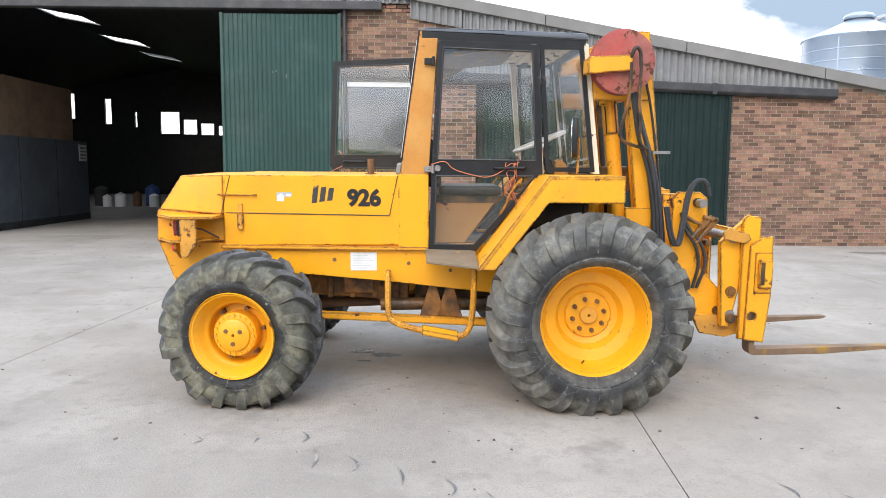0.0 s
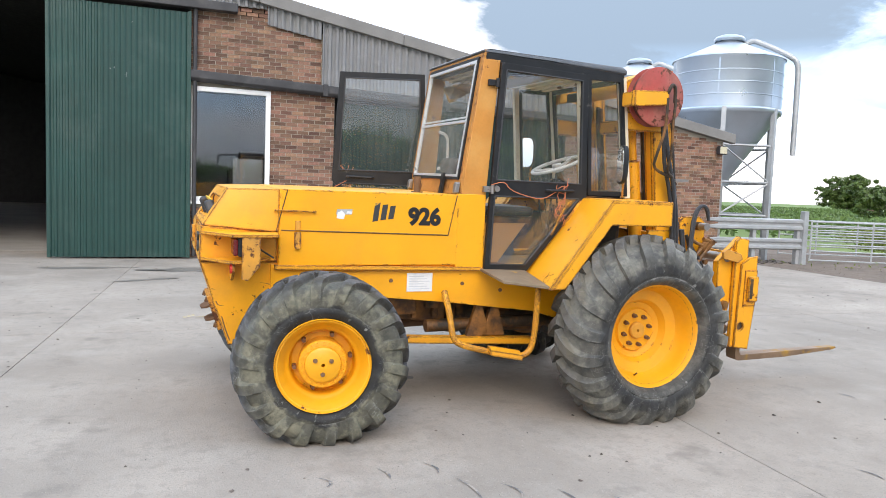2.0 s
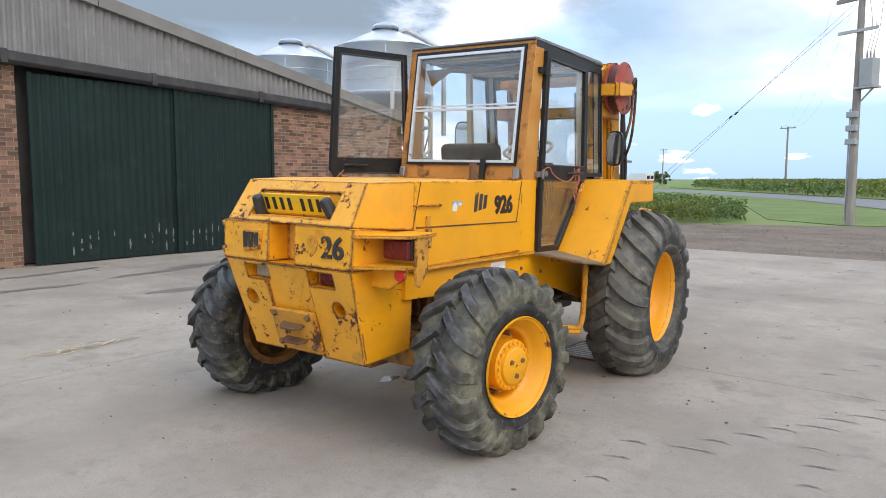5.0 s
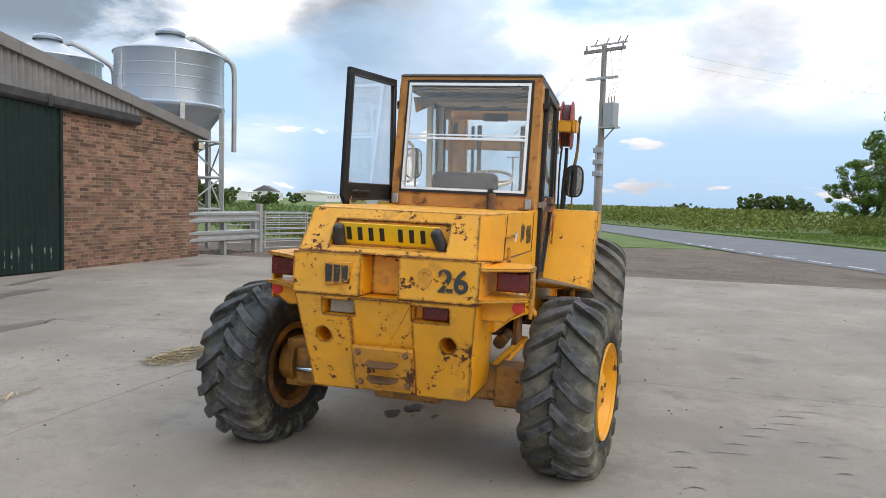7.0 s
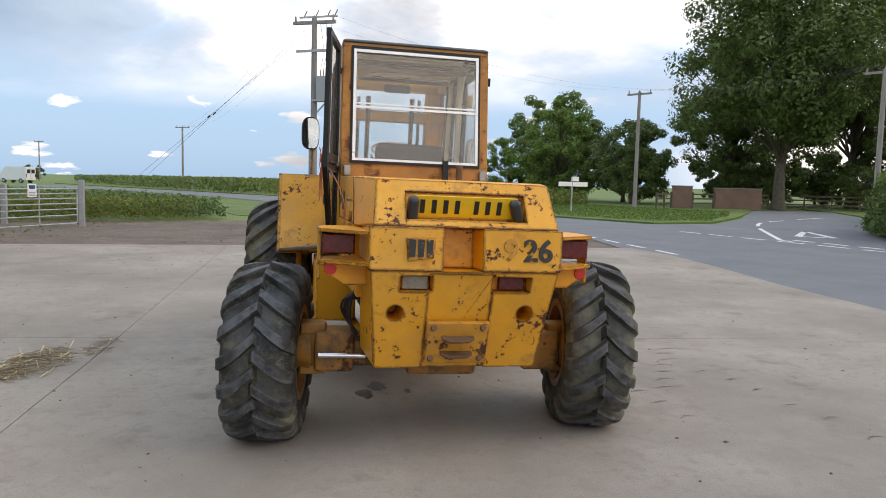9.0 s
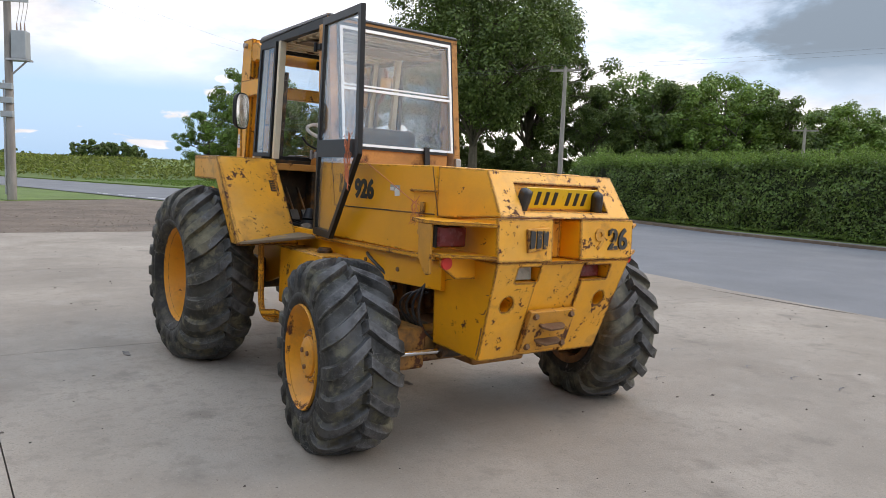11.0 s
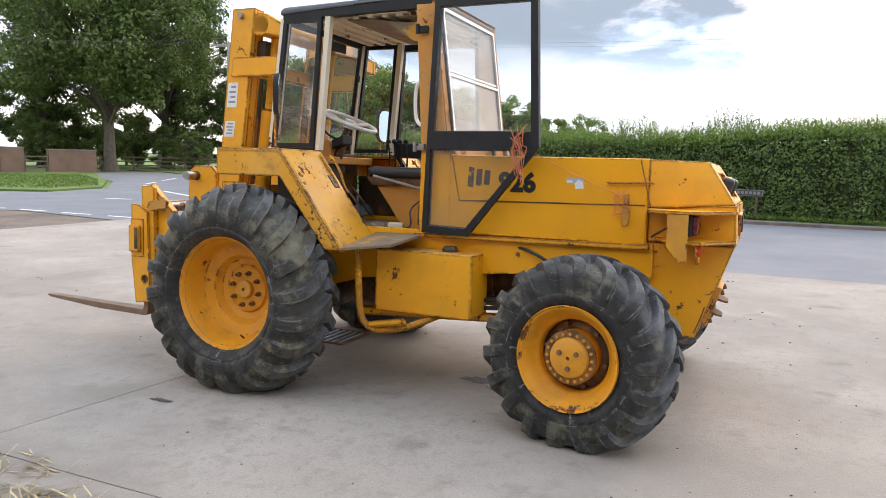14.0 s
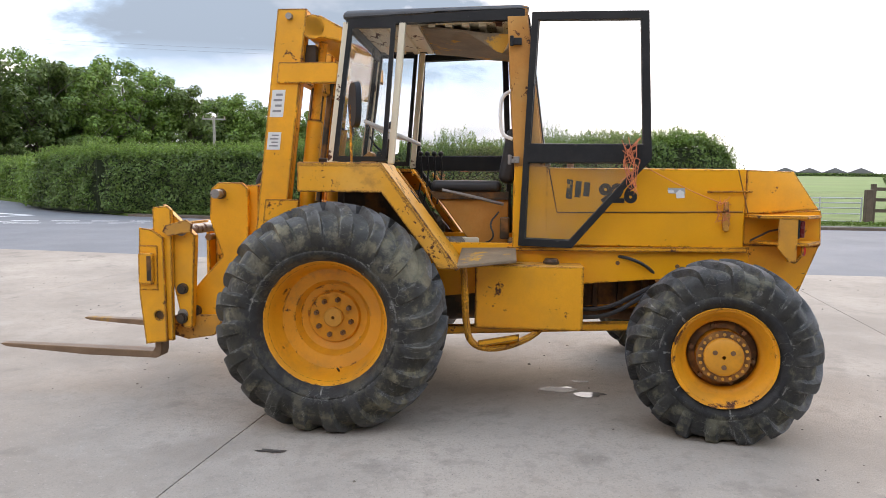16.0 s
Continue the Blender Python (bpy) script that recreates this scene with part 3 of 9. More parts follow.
for key in ("leaf", "leaf_light", "leaf_hedge", "crop", "weeds", "blade"):
    tn, tl = M[key].node_tree.nodes, M[key].node_tree.links
    tb, tm, tt = tn["Principled BSDF"], tn.new("ShaderNodeMixShader"), tn.new("ShaderNodeBsdfTranslucent")
    tl.new(tb.inputs["Base Color"].links[0].from_socket, tt.inputs[0])
    tm.inputs[0].default_value = 0.30
    tl.new(tb.outputs[0], tm.inputs[1])
    tl.new(tt.outputs[0], tm.inputs[2])
    tl.new(tm.outputs[0], tn["Material Output"].inputs[0])

# ---- mesh helpers ----


def box(bm, x0, x1, y0, y1, z0, z1, m=None):
    mm = Matrix.Translation(((x0 + x1) / 2, (y0 + y1) / 2, (z0 + z1) / 2)) @ Matrix.Diagonal((abs(x1 - x0), abs(y1 - y0), abs(z1 - z0), 1))
    bmesh.ops.create_cube(bm, size=1, matrix=(m @ mm) if m else mm)
    return bm


def prism(bm, pts, axis, a, b):
    """A polygon drawn in the plane across axis ('y': x, z; 'x': y, z; 'z': x, y), drawn out from a to b."""
    def at(p, q):
        return (p[0], q, p[1]) if axis == "y" else (q, p[0], p[1]) if axis == "x" else (p[0], p[1], q)
    v0, v1 = [bm.verts.new(at(p, a)) for p in pts], [bm.verts.new(at(p, b)) for p in pts]
    n = len(pts)
    fs = [bm.faces.new(v0), bm.faces.new(v1[::-1])]
    fs += [bm.faces.new((v0[(i + 1) % n], v0[i], v1[i], v1[(i + 1) % n])) for i in range(n)]
    bmesh.ops.recalc_face_normals(bm, faces=fs)
    return bm


def hull(bm, pts):
    vs = [bm.verts.new(p) for p in pts]
    r = bmesh.ops.convex_hull(bm, input=vs)
    bmesh.ops.delete(bm, geom=[g for g in r["geom_interior"] if isinstance(g, bmesh.types.BMVert)], context="VERTS")
    return bm


def cyl(bm, p0, p1, r0, r1=None, seg=16):
    p0, p1 = Vector(p0), Vector(p1)
    d = p1 - p0
    mm = Matrix.Translation((p0 + p1) / 2) @ d.to_track_quat("Z", "Y").to_matrix().to_4x4()
    bmesh.ops.create_cone(bm, cap_ends=True, segments=seg, radius1=r0, radius2=r0 if r1 is None else r1, depth=d.length, matrix=mm)
    return bm


def tube(bm, pts, r, seg=8, smooth=0):
    pts = [Vector(p) for p in pts]
    for _ in range(smooth):
        out = [pts[0]]
        for a, b in zip(pts, pts[1:]):
            out += [a.lerp(b, 0.25), a.lerp(b, 0.75)]
        pts = out + [pts[-1]]
    rs = r if isinstance(r, (list, tuple)) else [r] * len(pts)
    if len(rs) != len(pts):
        rs = [rs[0] + (rs[-1] - rs[0]) * k / (len(pts) - 1) for k in range(len(pts))]
    rings, up = [], Vector((0.13, 0.31, 0.94))
    for k, p in enumerate(pts):
        d = (pts[min(k + 1, len(pts) - 1)] - pts[max(k - 1, 0)]).normalized()
        u = up - d * up.dot(d)
        u = (u if u.length > 0.05 else d.orthogonal()).normalized()
        up = u
        w = d.cross(u)
        rings.append([bm.verts.new(p + (u * math.cos(q) + w * math.sin(q)) * rs[k]) for q in (2 * math.pi * j / seg for j in range(seg))])
    for a, b in zip(rings, rings[1:]):
        for j in range(seg):
            bm.faces.new((a[j], a[(j + 1) % seg], b[(j + 1) % seg], b[j]))
    bm.faces.new(rings[0][::-1])
    bm.faces.new(rings[-1])
    return bm


def lathe(bm, prof, seg=48, close=True, c=(0, 0, 0)):
    """Turns a profile of (radius, y) about the y axis."""
    rings = []
    for r, y in prof:
        rings.append([bm.verts.new((c[0] + r * math.cos(2 * math.pi * k / seg), c[1] + y, c[2] + r * math.sin(2 * math.pi * k / seg))) for k in range(seg)])
    fs = []
    for a, b in zip(rings, rings[1:] + (rings[:1] if close else [])):
        fs += [bm.faces.new((a[k], a[(k + 1) % seg], b[(k + 1) % seg], b[k])) for k in range(seg)]
    bmesh.ops.recalc_face_normals(bm, faces=fs)
    return bm


def mesh_of(name, bm, material, angle=35, bevel=0.0):
    me = bpy.data.meshes.new(name)
    bmesh.ops.recalc_face_normals(bm, faces=bm.faces)
    bm.to_mesh(me)
    bm.free()
    me.materials.append(M[material] if isinstance(material, str) else material)
    for p in me.polygons:
        p.use_smooth = True
    me.set_sharp_from_angle(angle=radians(angle))
    return me


def part(name, bm, material, parent, label="", bevel=0.0, seg=2, angle=35):
    ob = new(name, mesh_of(name, bm, material, angle))
    ob.parent = parent
    if bevel:
        bv = ob.modifiers.new("bevel", "BEVEL")
        bv.width, bv.segments, bv.limit_method, bv.angle_limit = bevel, seg, "ANGLE", radians(40)
        bv.harden_normals = True
    if label:
        ob["label"] = label
    return ob


def thing(name, bm, material, label, category, group="", kind="", bevel=0.0, at=None, angle=35):
    ob = part(name, bm, material, None, "", bevel, angle=angle)
    if at:
        ob.matrix_world = at
    return tagged(ob, label, category, group, kind)


def base(name, label, category, group="", kind="", at=None):
    ob = new(name)
    if at:
        ob.matrix_world = at
    return tagged(ob, label, category, group, kind)


def cut(ob, bm):
    """Cuts the solid bm out of ob's mesh."""
    me = bpy.data.meshes.new("cutter")
    bmesh.ops.recalc_face_normals(bm, faces=bm.faces)
    bm.to_mesh(me)
    bm.free()
    c = new("cutter", me)
    mods = [(q.width, q.segments) for q in ob.modifiers if q.type == "BEVEL"]
    ob.modifiers.clear()
    bo = ob.modifiers.new("cut", "BOOLEAN")
    bo.object, bo.operation, bo.solver = c, "DIFFERENCE", "EXACT"
    par, ob.parent = ob.parent, None
    dg = bpy.context.evaluated_depsgraph_get()
    dg.update()
    res = bpy.data.meshes.new_from_object(ob.evaluated_get(dg))
    ob.modifiers.clear()
    ob.parent = par
    ob.data = res
    for p in res.polygons:
        p.use_smooth = True
    res.set_sharp_from_angle(angle=radians(30))
    bpy.data.objects.remove(c)
    for w, s in mods:
        bv = ob.modifiers.new("bevel", "BEVEL")
        bv.width, bv.segments, bv.limit_method, bv.angle_limit, bv.harden_normals = w, s, "ANGLE", radians(40), True
    return ob


def text_mesh(body, size, depth, material, bold=0.0):
    cu = bpy.data.curves.new("letters", "FONT")
    cu.body, cu.size, cu.extrude, cu.align_x, cu.align_y, cu.offset = body, size, depth, "CENTER", "CENTER", bold
    ob = new("letters", cu)
    bpy.context.view_layer.update()
    me = bpy.data.meshes.new_from_object(ob)
    bpy.data.objects.remove(ob)
    me.materials.clear()
    me.materials.append(M[material])
    return me


def B():
    return bmesh.new()


def quads(name, verts, faces, material, smooth=False):
    me = bpy.data.meshes.new(name)
    me.from_pydata(verts, [], faces)
    me.materials.append(M[material] if isinstance(material, str) else material)
    return me

# ---- ground, yard and road ----


def ease(v, a, b):
    q = min(1.0, max(0.0, (v - a) / (b - a)))
    return q * q * (3 - 2 * q)


def lie(x, y):
    """Height of the concrete: it falls gently to the east and to the road."""
    h = -0.042 * ease(x, -2.0, 0.1) * (1 - 0.25 * min(1.5, max(-1.5, y))) - 0.035 * ease(x, 1.5, 9.0) - 0.055 * ease(-y, 5.0, 6.2)
    return max(-0.082, h)



def sheet(name, pts, z, material, kind="structure", label="", category="", thick=0.0, cuts=0):
    bm = B()
    vs = [bm.verts.new((x, y, z)) for x, y in pts]
    f = bm.faces.new(vs)
    if f.normal.z < 0:
        f.normal_flip()
    bm.normal_update()
    if f.normal.z < 0:
        bmesh.ops.reverse_faces(bm, faces=[f])
    if thick:
        r = bmesh.ops.extrude_face_region(bm, geom=[f])
        for v in r["geom"]:
            if isinstance(v, bmesh.types.BMVert):
                v.co.z -= thick
    bmesh.ops.triangulate(bm, faces=[q for q in bm.faces if len(q.verts) > 4])
    return thing(name, bm, material, label, category, kind=kind)


n = 64
sheet("ground", [(2200 * math.cos(2 * math.pi * k / n), 2200 * math.sin(2 * math.pi * k / n)) for k in range(n)], -0.125, "field", label="flat green farmland reaching the horizon", category="ground")
NEAR = [(-70, -6.28), (4, -6.28), (9.2, -6.9), (14.5, -7.6), (21, -5.0), (29, -2.4), (40, 1.2), (54, 7.6), (70, 18), (95, 38)]
FAR = [(100, 33), (75, 12.5), (58, 2.2), (43, -4.2), (33, -8.6), (26, -11.2), (21.5, -13.5), (22.5, -17.0), (28, -22), (37.5, -28.3), (41.0, -31.5), (41.8, -35.5), (40, -37.2), (28, -30), (20.5, -24), (15.5, -19.5), (11.5, -16.9), (7, -16.0), (-70, -15.9)]
sheet("road", NEAR + FAR, -0.092, "asphalt", label="grey asphalt road with a side road turning off", category="road")
sheet("gravel", [(-60, -6.0), (-60, -6.5), (4, -6.5), (9.2, -7.1), (14.5, -7.75), (21, -5.0), (23.5, -3.6), (22, 0), (20.5, 4), (19.5, 9), (18, 14), (17, 30), (8, 30), (8, 9.0), (10.3, 9.0)], -0.105, "gravel", label="rough brown gravel and earth beside the yard", category="gravel")
sheet("verge_far", [(21.7, -13.7), (26.1, -11.35), (33, -8.8), (43, -4.4), (58, 2.0), (75, 12.3), (120, 40), (150, 20), (60, -22), (52.2, -35.8), (38, -29.2), (28.2, -21.8), (22.8, -17.0)], -0.03, "grass", label="mown grass verge at the junction", category="grass", thick=0.1)
sheet("verge_hedge", [(-70, -16.05), (7, -16.15), (11.4, -17.05), (15.3, -19.7), (20.3, -24.2), (28, -30.3), (40, -37), (54, -41.5), (60, -60), (-70, -60)], -0.03, "grass", label="grass verge along the hedge", category="grass", thick=0.1)
sheet("verge_crop", [(23.6, -3.9), (29, -2.2), (40, 1.4), (54, 7.8), (70, 18.2), (95, 38.2), (90, 46), (60, 22), (40, 8), (25, 3.5), (22.4, 0.5)], -0.102, "grass", label="grass verge beside the road", category="grass", thick=0.02)

sheet("verge_edge", [(-70, -15.75), (7, -15.85), (11.4, -16.75), (11.2, -17.1), (7, -16.3), (-70, -16.2)], -0.02, "gravel", label="bare dirt strip along the road edge", category="verge", thick=0.08)

yard = base("yard", "pale worn concrete farmyard in large cast slabs", "concrete yard", kind="structure")
part("joint_bed", box(B(), -40, 10.4, -6.22, 11.0, -0.20, -0.088), "joint", yard)


def slab(x0, x1, y0, y1, sk, drop=0.0):
    """One cast slab as a fine grid that follows the fall of the yard, with an underside and a worn edge."""
    nx, ny = max(2, int((x1 - x0) / 0.5)), max(2, int((y1 - y0) / 0.5))
    vs, fs = [], []
    for j in range(ny + 1):
        for i in range(nx + 1):
            y = y0 + (y1 - y0) * j / ny
            x = x0 + (x1 - x0) * i / nx
            x += sk * (y - 2.38) * (0 if abs(x + 40) < 0.02 or abs(x - 10.4) < 0.02 else 1)
            vs.append((x, y, lie(x, y) - drop))
    w = nx + 1
    fs = [(j * w + i, j * w + i + 1, (j + 1) * w + i + 1, (j + 1) * w + i) for j in range(ny) for i in range(nx)]
    rim = [i for i in range(w)] + [j * w + nx for j in range(1, ny + 1)] + [ny * w + i for i in range(nx - 1, -1, -1)] + [j * w for j in range(ny - 1, 0, -1)]
    k = len(vs)
    vs += [(vs[q][0], vs[q][1], -0.19) for q in rim]
    n_ = len(rim)
    fs += [(rim[(q + 1) % n_], rim[q], k + q, k + (q + 1) % n_) for q in range(n_)]
    return quads("slab", vs, fs, "concrete")


xs = [-40.0, -36.4, -31.8, -27.2, -22.6, -18.0, -13.4, -8.66, -4.06, 0.55, 5.15, 10.4]
ys = [-6.22, 2.38, 9.35]
g = 0.0035
for a, b in zip(xs, xs[1:]):
    for c, d in zip(ys, ys[1:]):
        ob = new("slab", slab(a + g, b - g, c + g, d - g, 0.07))
        ob.parent = yard
ob = new("apron", slab(-40, 10.4, 9.366, 11.0, 0.0, 0.004))
ob.parent = yard
# the concrete runs out to the road in a shallow bow
bm = B()
bow = [(-2.0, -6.226), (0.3, -6.50), (1.7, -6.70), (4.06, -6.86), (6.3, -7.22), (8.8, -7.48), (10.4, -7.30), (10.4, -6.226), (7.0, -6.226), (4.0, -6.226), (1.0, -6.226)]
hi_ = [bm.verts.new((x, y, lie(x, -6.2) - 0.003)) for x, y in bow]
lo_ = [bm.verts.new((x, y, -0.19)) for x, y in bow]
bm.faces.new(hi_)
for k in range(len(bow)):
    bm.faces.new((hi_[k], hi_[k - 1], lo_[k - 1], lo_[k]))
bmesh.ops.triangulate(bm, faces=[f for f in bm.faces if len(f.verts) > 4])
part("run_out", bm, "concrete", yard, angle=20)
# drain grate under the truck
dr = base("drain_grate", "rusty iron drain grating set in the concrete", "drain", at=pose(0.30, -0.42, lie(0.30, -0.42) + 0.003))
part("drain_frame", box(box(box(box(B(), -0.30, 0.30, -0.22, -0.19, 0.001, 0.012), -0.30, 0.30, 0.19, 0.22, 0.001, 0.012), -0.30, -0.27, -0.19, 0.19, 0.001, 0.012), 0.27, 0.30, -0.19, 0.19, 0.001, 0.012), "rustysteel", dr)
for k in range(9):
    part("grate_bar", box(B(), -0.255 + k * 0.06, -0.235 + k * 0.06, -0.19, 0.19, 0.002, 0.011), "galvrail", dr)
# flat black plate stands in for the unlit hole below the bars
part("drain_pit", box(B(), -0.27, 0.27, -0.19, 0.19, 0.0005, 0.0015), "ink", dr)


def patch(name, cx, cy, rx, ry, material, z, label, seed, rot=0.0, lobes=22):
    r = random.Random(seed)
    bm = B()
    vs = []
    for k in range(lobes):
        a = 2 * math.pi * k / lobes
        q = r.uniform(0.55, 1.1)
        x, y = rx * q * math.cos(a), ry * q * math.sin(a)
        vs.append(bm.verts.new((cx + x * math.cos(rot) - y * math.sin(rot), cy + x * math.sin(rot) + y * math.cos(rot), z)))
        vs[-1].co.z += lie(vs[-1].co.x, vs[-1].co.y)
    bm.faces.new(vs)
    bmesh.ops.triangulate(bm, faces=bm.faces[:])
    return thing(name, bm, material, label, "stain", kind="structure")


patch("damp_patch", -2.6, 7.6, 1.1, 0.35, "wet", 0.004, "dark damp patch on the concrete by the shed", 1)
patch("damp_patch", -4.4, 7.9, 0.8, 0.16, "wet", 0.004, "dark damp patch on the concrete by the shed", 2)
patch("damp_patch", 2.2, 7.6, 0.9, 0.22, "wet", 0.004, "dark damp patch on the concrete by the shed", 3)
patch("damp_patch", 0.2, 5.4, 0.7, 0.16, "wet", 0.004, "dark damp patch on the concrete by the shed", 4)
patch("damp_patch", 7.9, 8.2, 0.7, 0.25, "wet", 0.004, "dark damp patch on the concrete by the shed", 5)
for k, (cx_, cy_, rx_, ry_) in enumerate(((-1.2, 6.9, 0.75, 0.13), (1.1, 7.3, 1.0, 0.12), (-0.2, 8.4, 0.9, 0.10), (3.6, 8.6, 0.9, 0.10), (-3.4, 6.3, 0.5, 0.08))):
    patch("damp_patch", cx_, cy_, rx_, ry_, "wet", 0.004, "dark damp patch on the concrete by the shed", 20 + k, 0.1 * k, 34)
patch("oil_stain", -1.34, 0.22, 0.13, 0.08, "oilstain", 0.004, "oil stain on the concrete under the truck", 6)
patch("oil_stain", 0.20, 1.45, 0.09, 0.03, "oilstain", 0.004, "oil stain on the concrete beside the tyre", 8)
patch("oil_stain", -1.5, 0.02, 0.07, 0.03, "oilstain", 0.004, "oil stain on the concrete under the truck", 9)
patch("puddle", -1.53, 0.32, 0.11, 0.065, "puddle", 0.005, "small shallow puddle on the concrete", 10)
patch("puddle", -1.40, 0.17, 0.04, 0.02, "puddle", 0.005, "small shallow puddle on the concrete", 11)

# road markings
marks = base("road_markings", "white painted road markings at the junction", "road marking", kind="structure")


def stripe(p, q, w, z=-0.087):
    p, q = Vector((*p, z)), Vector((*q, z))
    d = (q - p).normalized().cross(Vector((0, 0, 1))) * w / 2
    bm = B()
    bm.faces.new([bm.verts.new(v) for v in (p - d, q - d, q + d, p + d)])
    part("stripe", bm, "roadpaint", marks)


def dashes(p, q, w, on, off):
    p, q = Vector(p), Vector(q)
    d = (q - p).normalized()
    s = 0.0
    while s < (q - p).length:
        stripe(tuple(p + d * s), tuple(p + d * min(s + on, (q - p).length)), w)
        s += on + off


dashes((17.0, -12.3), (9.3, -14.15), 0.16, 0.95, 0.42)
dashes((13.4, -14.1), (9.6, -14.85), 0.2, 0.75, 0.35)
dashes((8.9, -7.72), (15.5, -7.75), 0.12, 1.0, 0.6)
dashes((16.0, -7.6), (28, -3.2), 0.12, 1.2, 0.8)
for line_ in ([(12.8, -13.62), (13.4, -13.65), (18.4, -16.45), (19.3, -17.0)], [(20.9, -18.0), (22.9, -19.4), (23.8, -20.2)], [(24.9, -21.3), (26.2, -23.1)], [(27.6, -24.9), (30.2, -28.5)]):
    for p_, q_ in zip(line_, line_[1:]):
        stripe(p_, q_, 0.16)
for p_, q_ in (((15.07, -15.5), (17.6, -17.7)), ((17.6, -17.7), (14.44, -16.42)), ((14.44, -16.42), (15.07, -15.5))):
    stripe(p_, q_, 0.24)
kerb = base("kerb", "low pale concrete road edging", "kerb", kind="structure")
for k in range(56):
    x = -49 + k
    part("kerb_stone", box(B(), x + 0.01, x + 0.99, -16.05, -15.93, -0.13, 0.0), "barge", kerb, "", 0.01, 1)

# ---- the brick and sheet-clad shed ----
W = 9.6


def roofz(x):
    return 3.1 + (10.1 - x) * 0.175 if x > -16 else 3.1 + 26.1 * 0.175 - (-16 - x) * 0.175


wall_e = thing("wall_east", prism(B(), [(5.28, -0.12), (9.85, -0.12), (9.85, roofz(9.85) - 0.2), (5.28, roofz(5.28) - 0.2)], "y", W, W + 0.25), "mortar", "mottled brown brick end wall with pale mortar joints", "wall", kind="structure")
bm = B()
for a in ((-2.74, -2.72, -0.12, 3.4), (-1.25, 0.02, -0.12, 3.4), (-2.72, -1.25, -0.12, 1.10), (-2.72, -1.25, 3.28, 3.4)):
    box(bm, a[0], a[1], W, W + 0.25, a[2], a[3])
wall_w = thing("wall_bay", bm, "mortar", "brown brick wall bay with a tall white window", "wall", kind="structure")
bm = B()
prism(bm, [(-2.74, 3.4), (-0.25, 3.4), (-0.25, roofz(-0.25) - 0.42), (-1.4, roofz(-1.4) - 0.45), (-2.74, roofz(-1.4) - 0.40)], "y", W, W + 0.25)
wall_u = thing("wall_upper", bm, "mortar", "brown brick wall above the gutter", "wall", kind="structure")


def brick_mesh():
    bm = B()
    box(bm, -0.5, 0.5, -0.006, 0.05, -0.5, 0.5)
    return mesh_of("brick", bm, "brick")


BRICK = brick_mesh()


def lay(wall, x0, x1, z0, top, keep, hole=None):
    """Stretcher bond; the first courses within keep are pieces of their own, the rest is joined."""
    verts, faces, made = [], [], 0
    course, z = 0, z0 + 0.012
    rr = random.Random(int(x0 * 100))
    while z < 7:
        x = x0 - (0.1125 if course % 2 else 0.0)
        while x < x1:
            a, b = max(x + 0.005, x0 + 0.003), min(x + 0.215, x1 - 0.003)
            x += 0.225
            for lo, hi in ([(a, b)] if not hole or z + 0.065 < hole[2] or z > hole[3] else [(a, min(b, hole[0] - 0.004)), (max(a, hole[1] + 0.004), b)]):
                if hi - lo < 0.03 or z + 0.065 > min(top(lo), top(hi)) - 0.005:
                    continue
                dy = rr.uniform(-0.003, 0.003)
                if keep(lo, z) and made < 300:
                    ob = new("brick", BRICK)
                    ob.parent = wall
                    ob.location, ob.scale = ((lo + hi) / 2, W + dy, z + 0.0325), (hi - lo, 1, 0.065)
                    made += 1
                else:
                    k = len(verts)
                    for yy in (W - 0.006 + dy, W + 0.05):
                        verts += [(lo, yy, z), (hi, yy, z), (hi, yy, z + 0.065), (lo, yy, z + 0.065)]
                    faces += [(k, k + 1, k + 2, k + 3), (k + 1, k, k + 4, k + 5), (k + 2, k + 1, k + 5, k + 6), (k + 3, k + 2, k + 6, k + 7), (k, k + 3, k + 7, k + 4)]
        z += 0.075
        course += 1
        if z > max(top(x0), top(x1)):
            break
    if verts:
        ob = new("brickwork", quads("brickwork", verts, faces, "brick_rest"))
        ob.parent = wall
        ob["kind"] = "stuff"


# window in the bay
w1 = base("window_1", "tall white-framed window with a darkened room behind", "window", kind="structure", at=pose(-1.985, W, 0))
bm = B()
for a in ((-0.735, 0.735, 1.10, 1.19), (-0.735, 0.735, 3.19, 3.28), (-0.735, -0.645, 1.19, 3.19), (0.645, 0.735, 1.19, 3.19)):
    box(bm, a[0], a[1], -0.045, 0.05, a[2], a[3])
part("window_frame", bm, "upvc", w1, "white plastic window frame", 0.006)
part("window_sill", box(B(), -0.80, 0.78, -0.11, 0.0, 1.045, 1.098), "upvc", w1, "", 0.006)
part("pane", box(B(), -0.645, 0.645, 0.0, 0.006, 1.19, 3.19), "glass_clean", w1).visible_shadow = False
part("inner_pane", box(B(), -0.645, 0.645, 0.022, 0.028, 1.19, 3.19), "glass_clean", w1).visible_shadow = False
part("notice_board", box(B(), 0.05, 0.62, 0.16, 0.17, 1.20, 1.95), "barge", w1)
# dark surfaces and added blocks stand in for room shade, so reflections show
room = base("office_room", "closed room behind the window, coloured dark for shade", "room", kind="structure")
part("room_wall", box(B(), -2.9, 0.15, W + 2.2, W + 2.3, 0, 3.4), "boards", room)
part("work_bench", box(B(), -1.95, 0.0, W + 1.1, W + 1.7, 0.0, 1.75), "shed_dark", room, "", 0.02)
part("shelf_unit", box(B(), -1.72, -1.25, W + 1.2, W + 1.6, 1.75, 2.15), "shed_dark", room, "", 0.02)
part("room_wall", box(B(), -2.95, -2.85, W + 0.25, W + 2.3, 0, 3.4), "shed_dark", room)
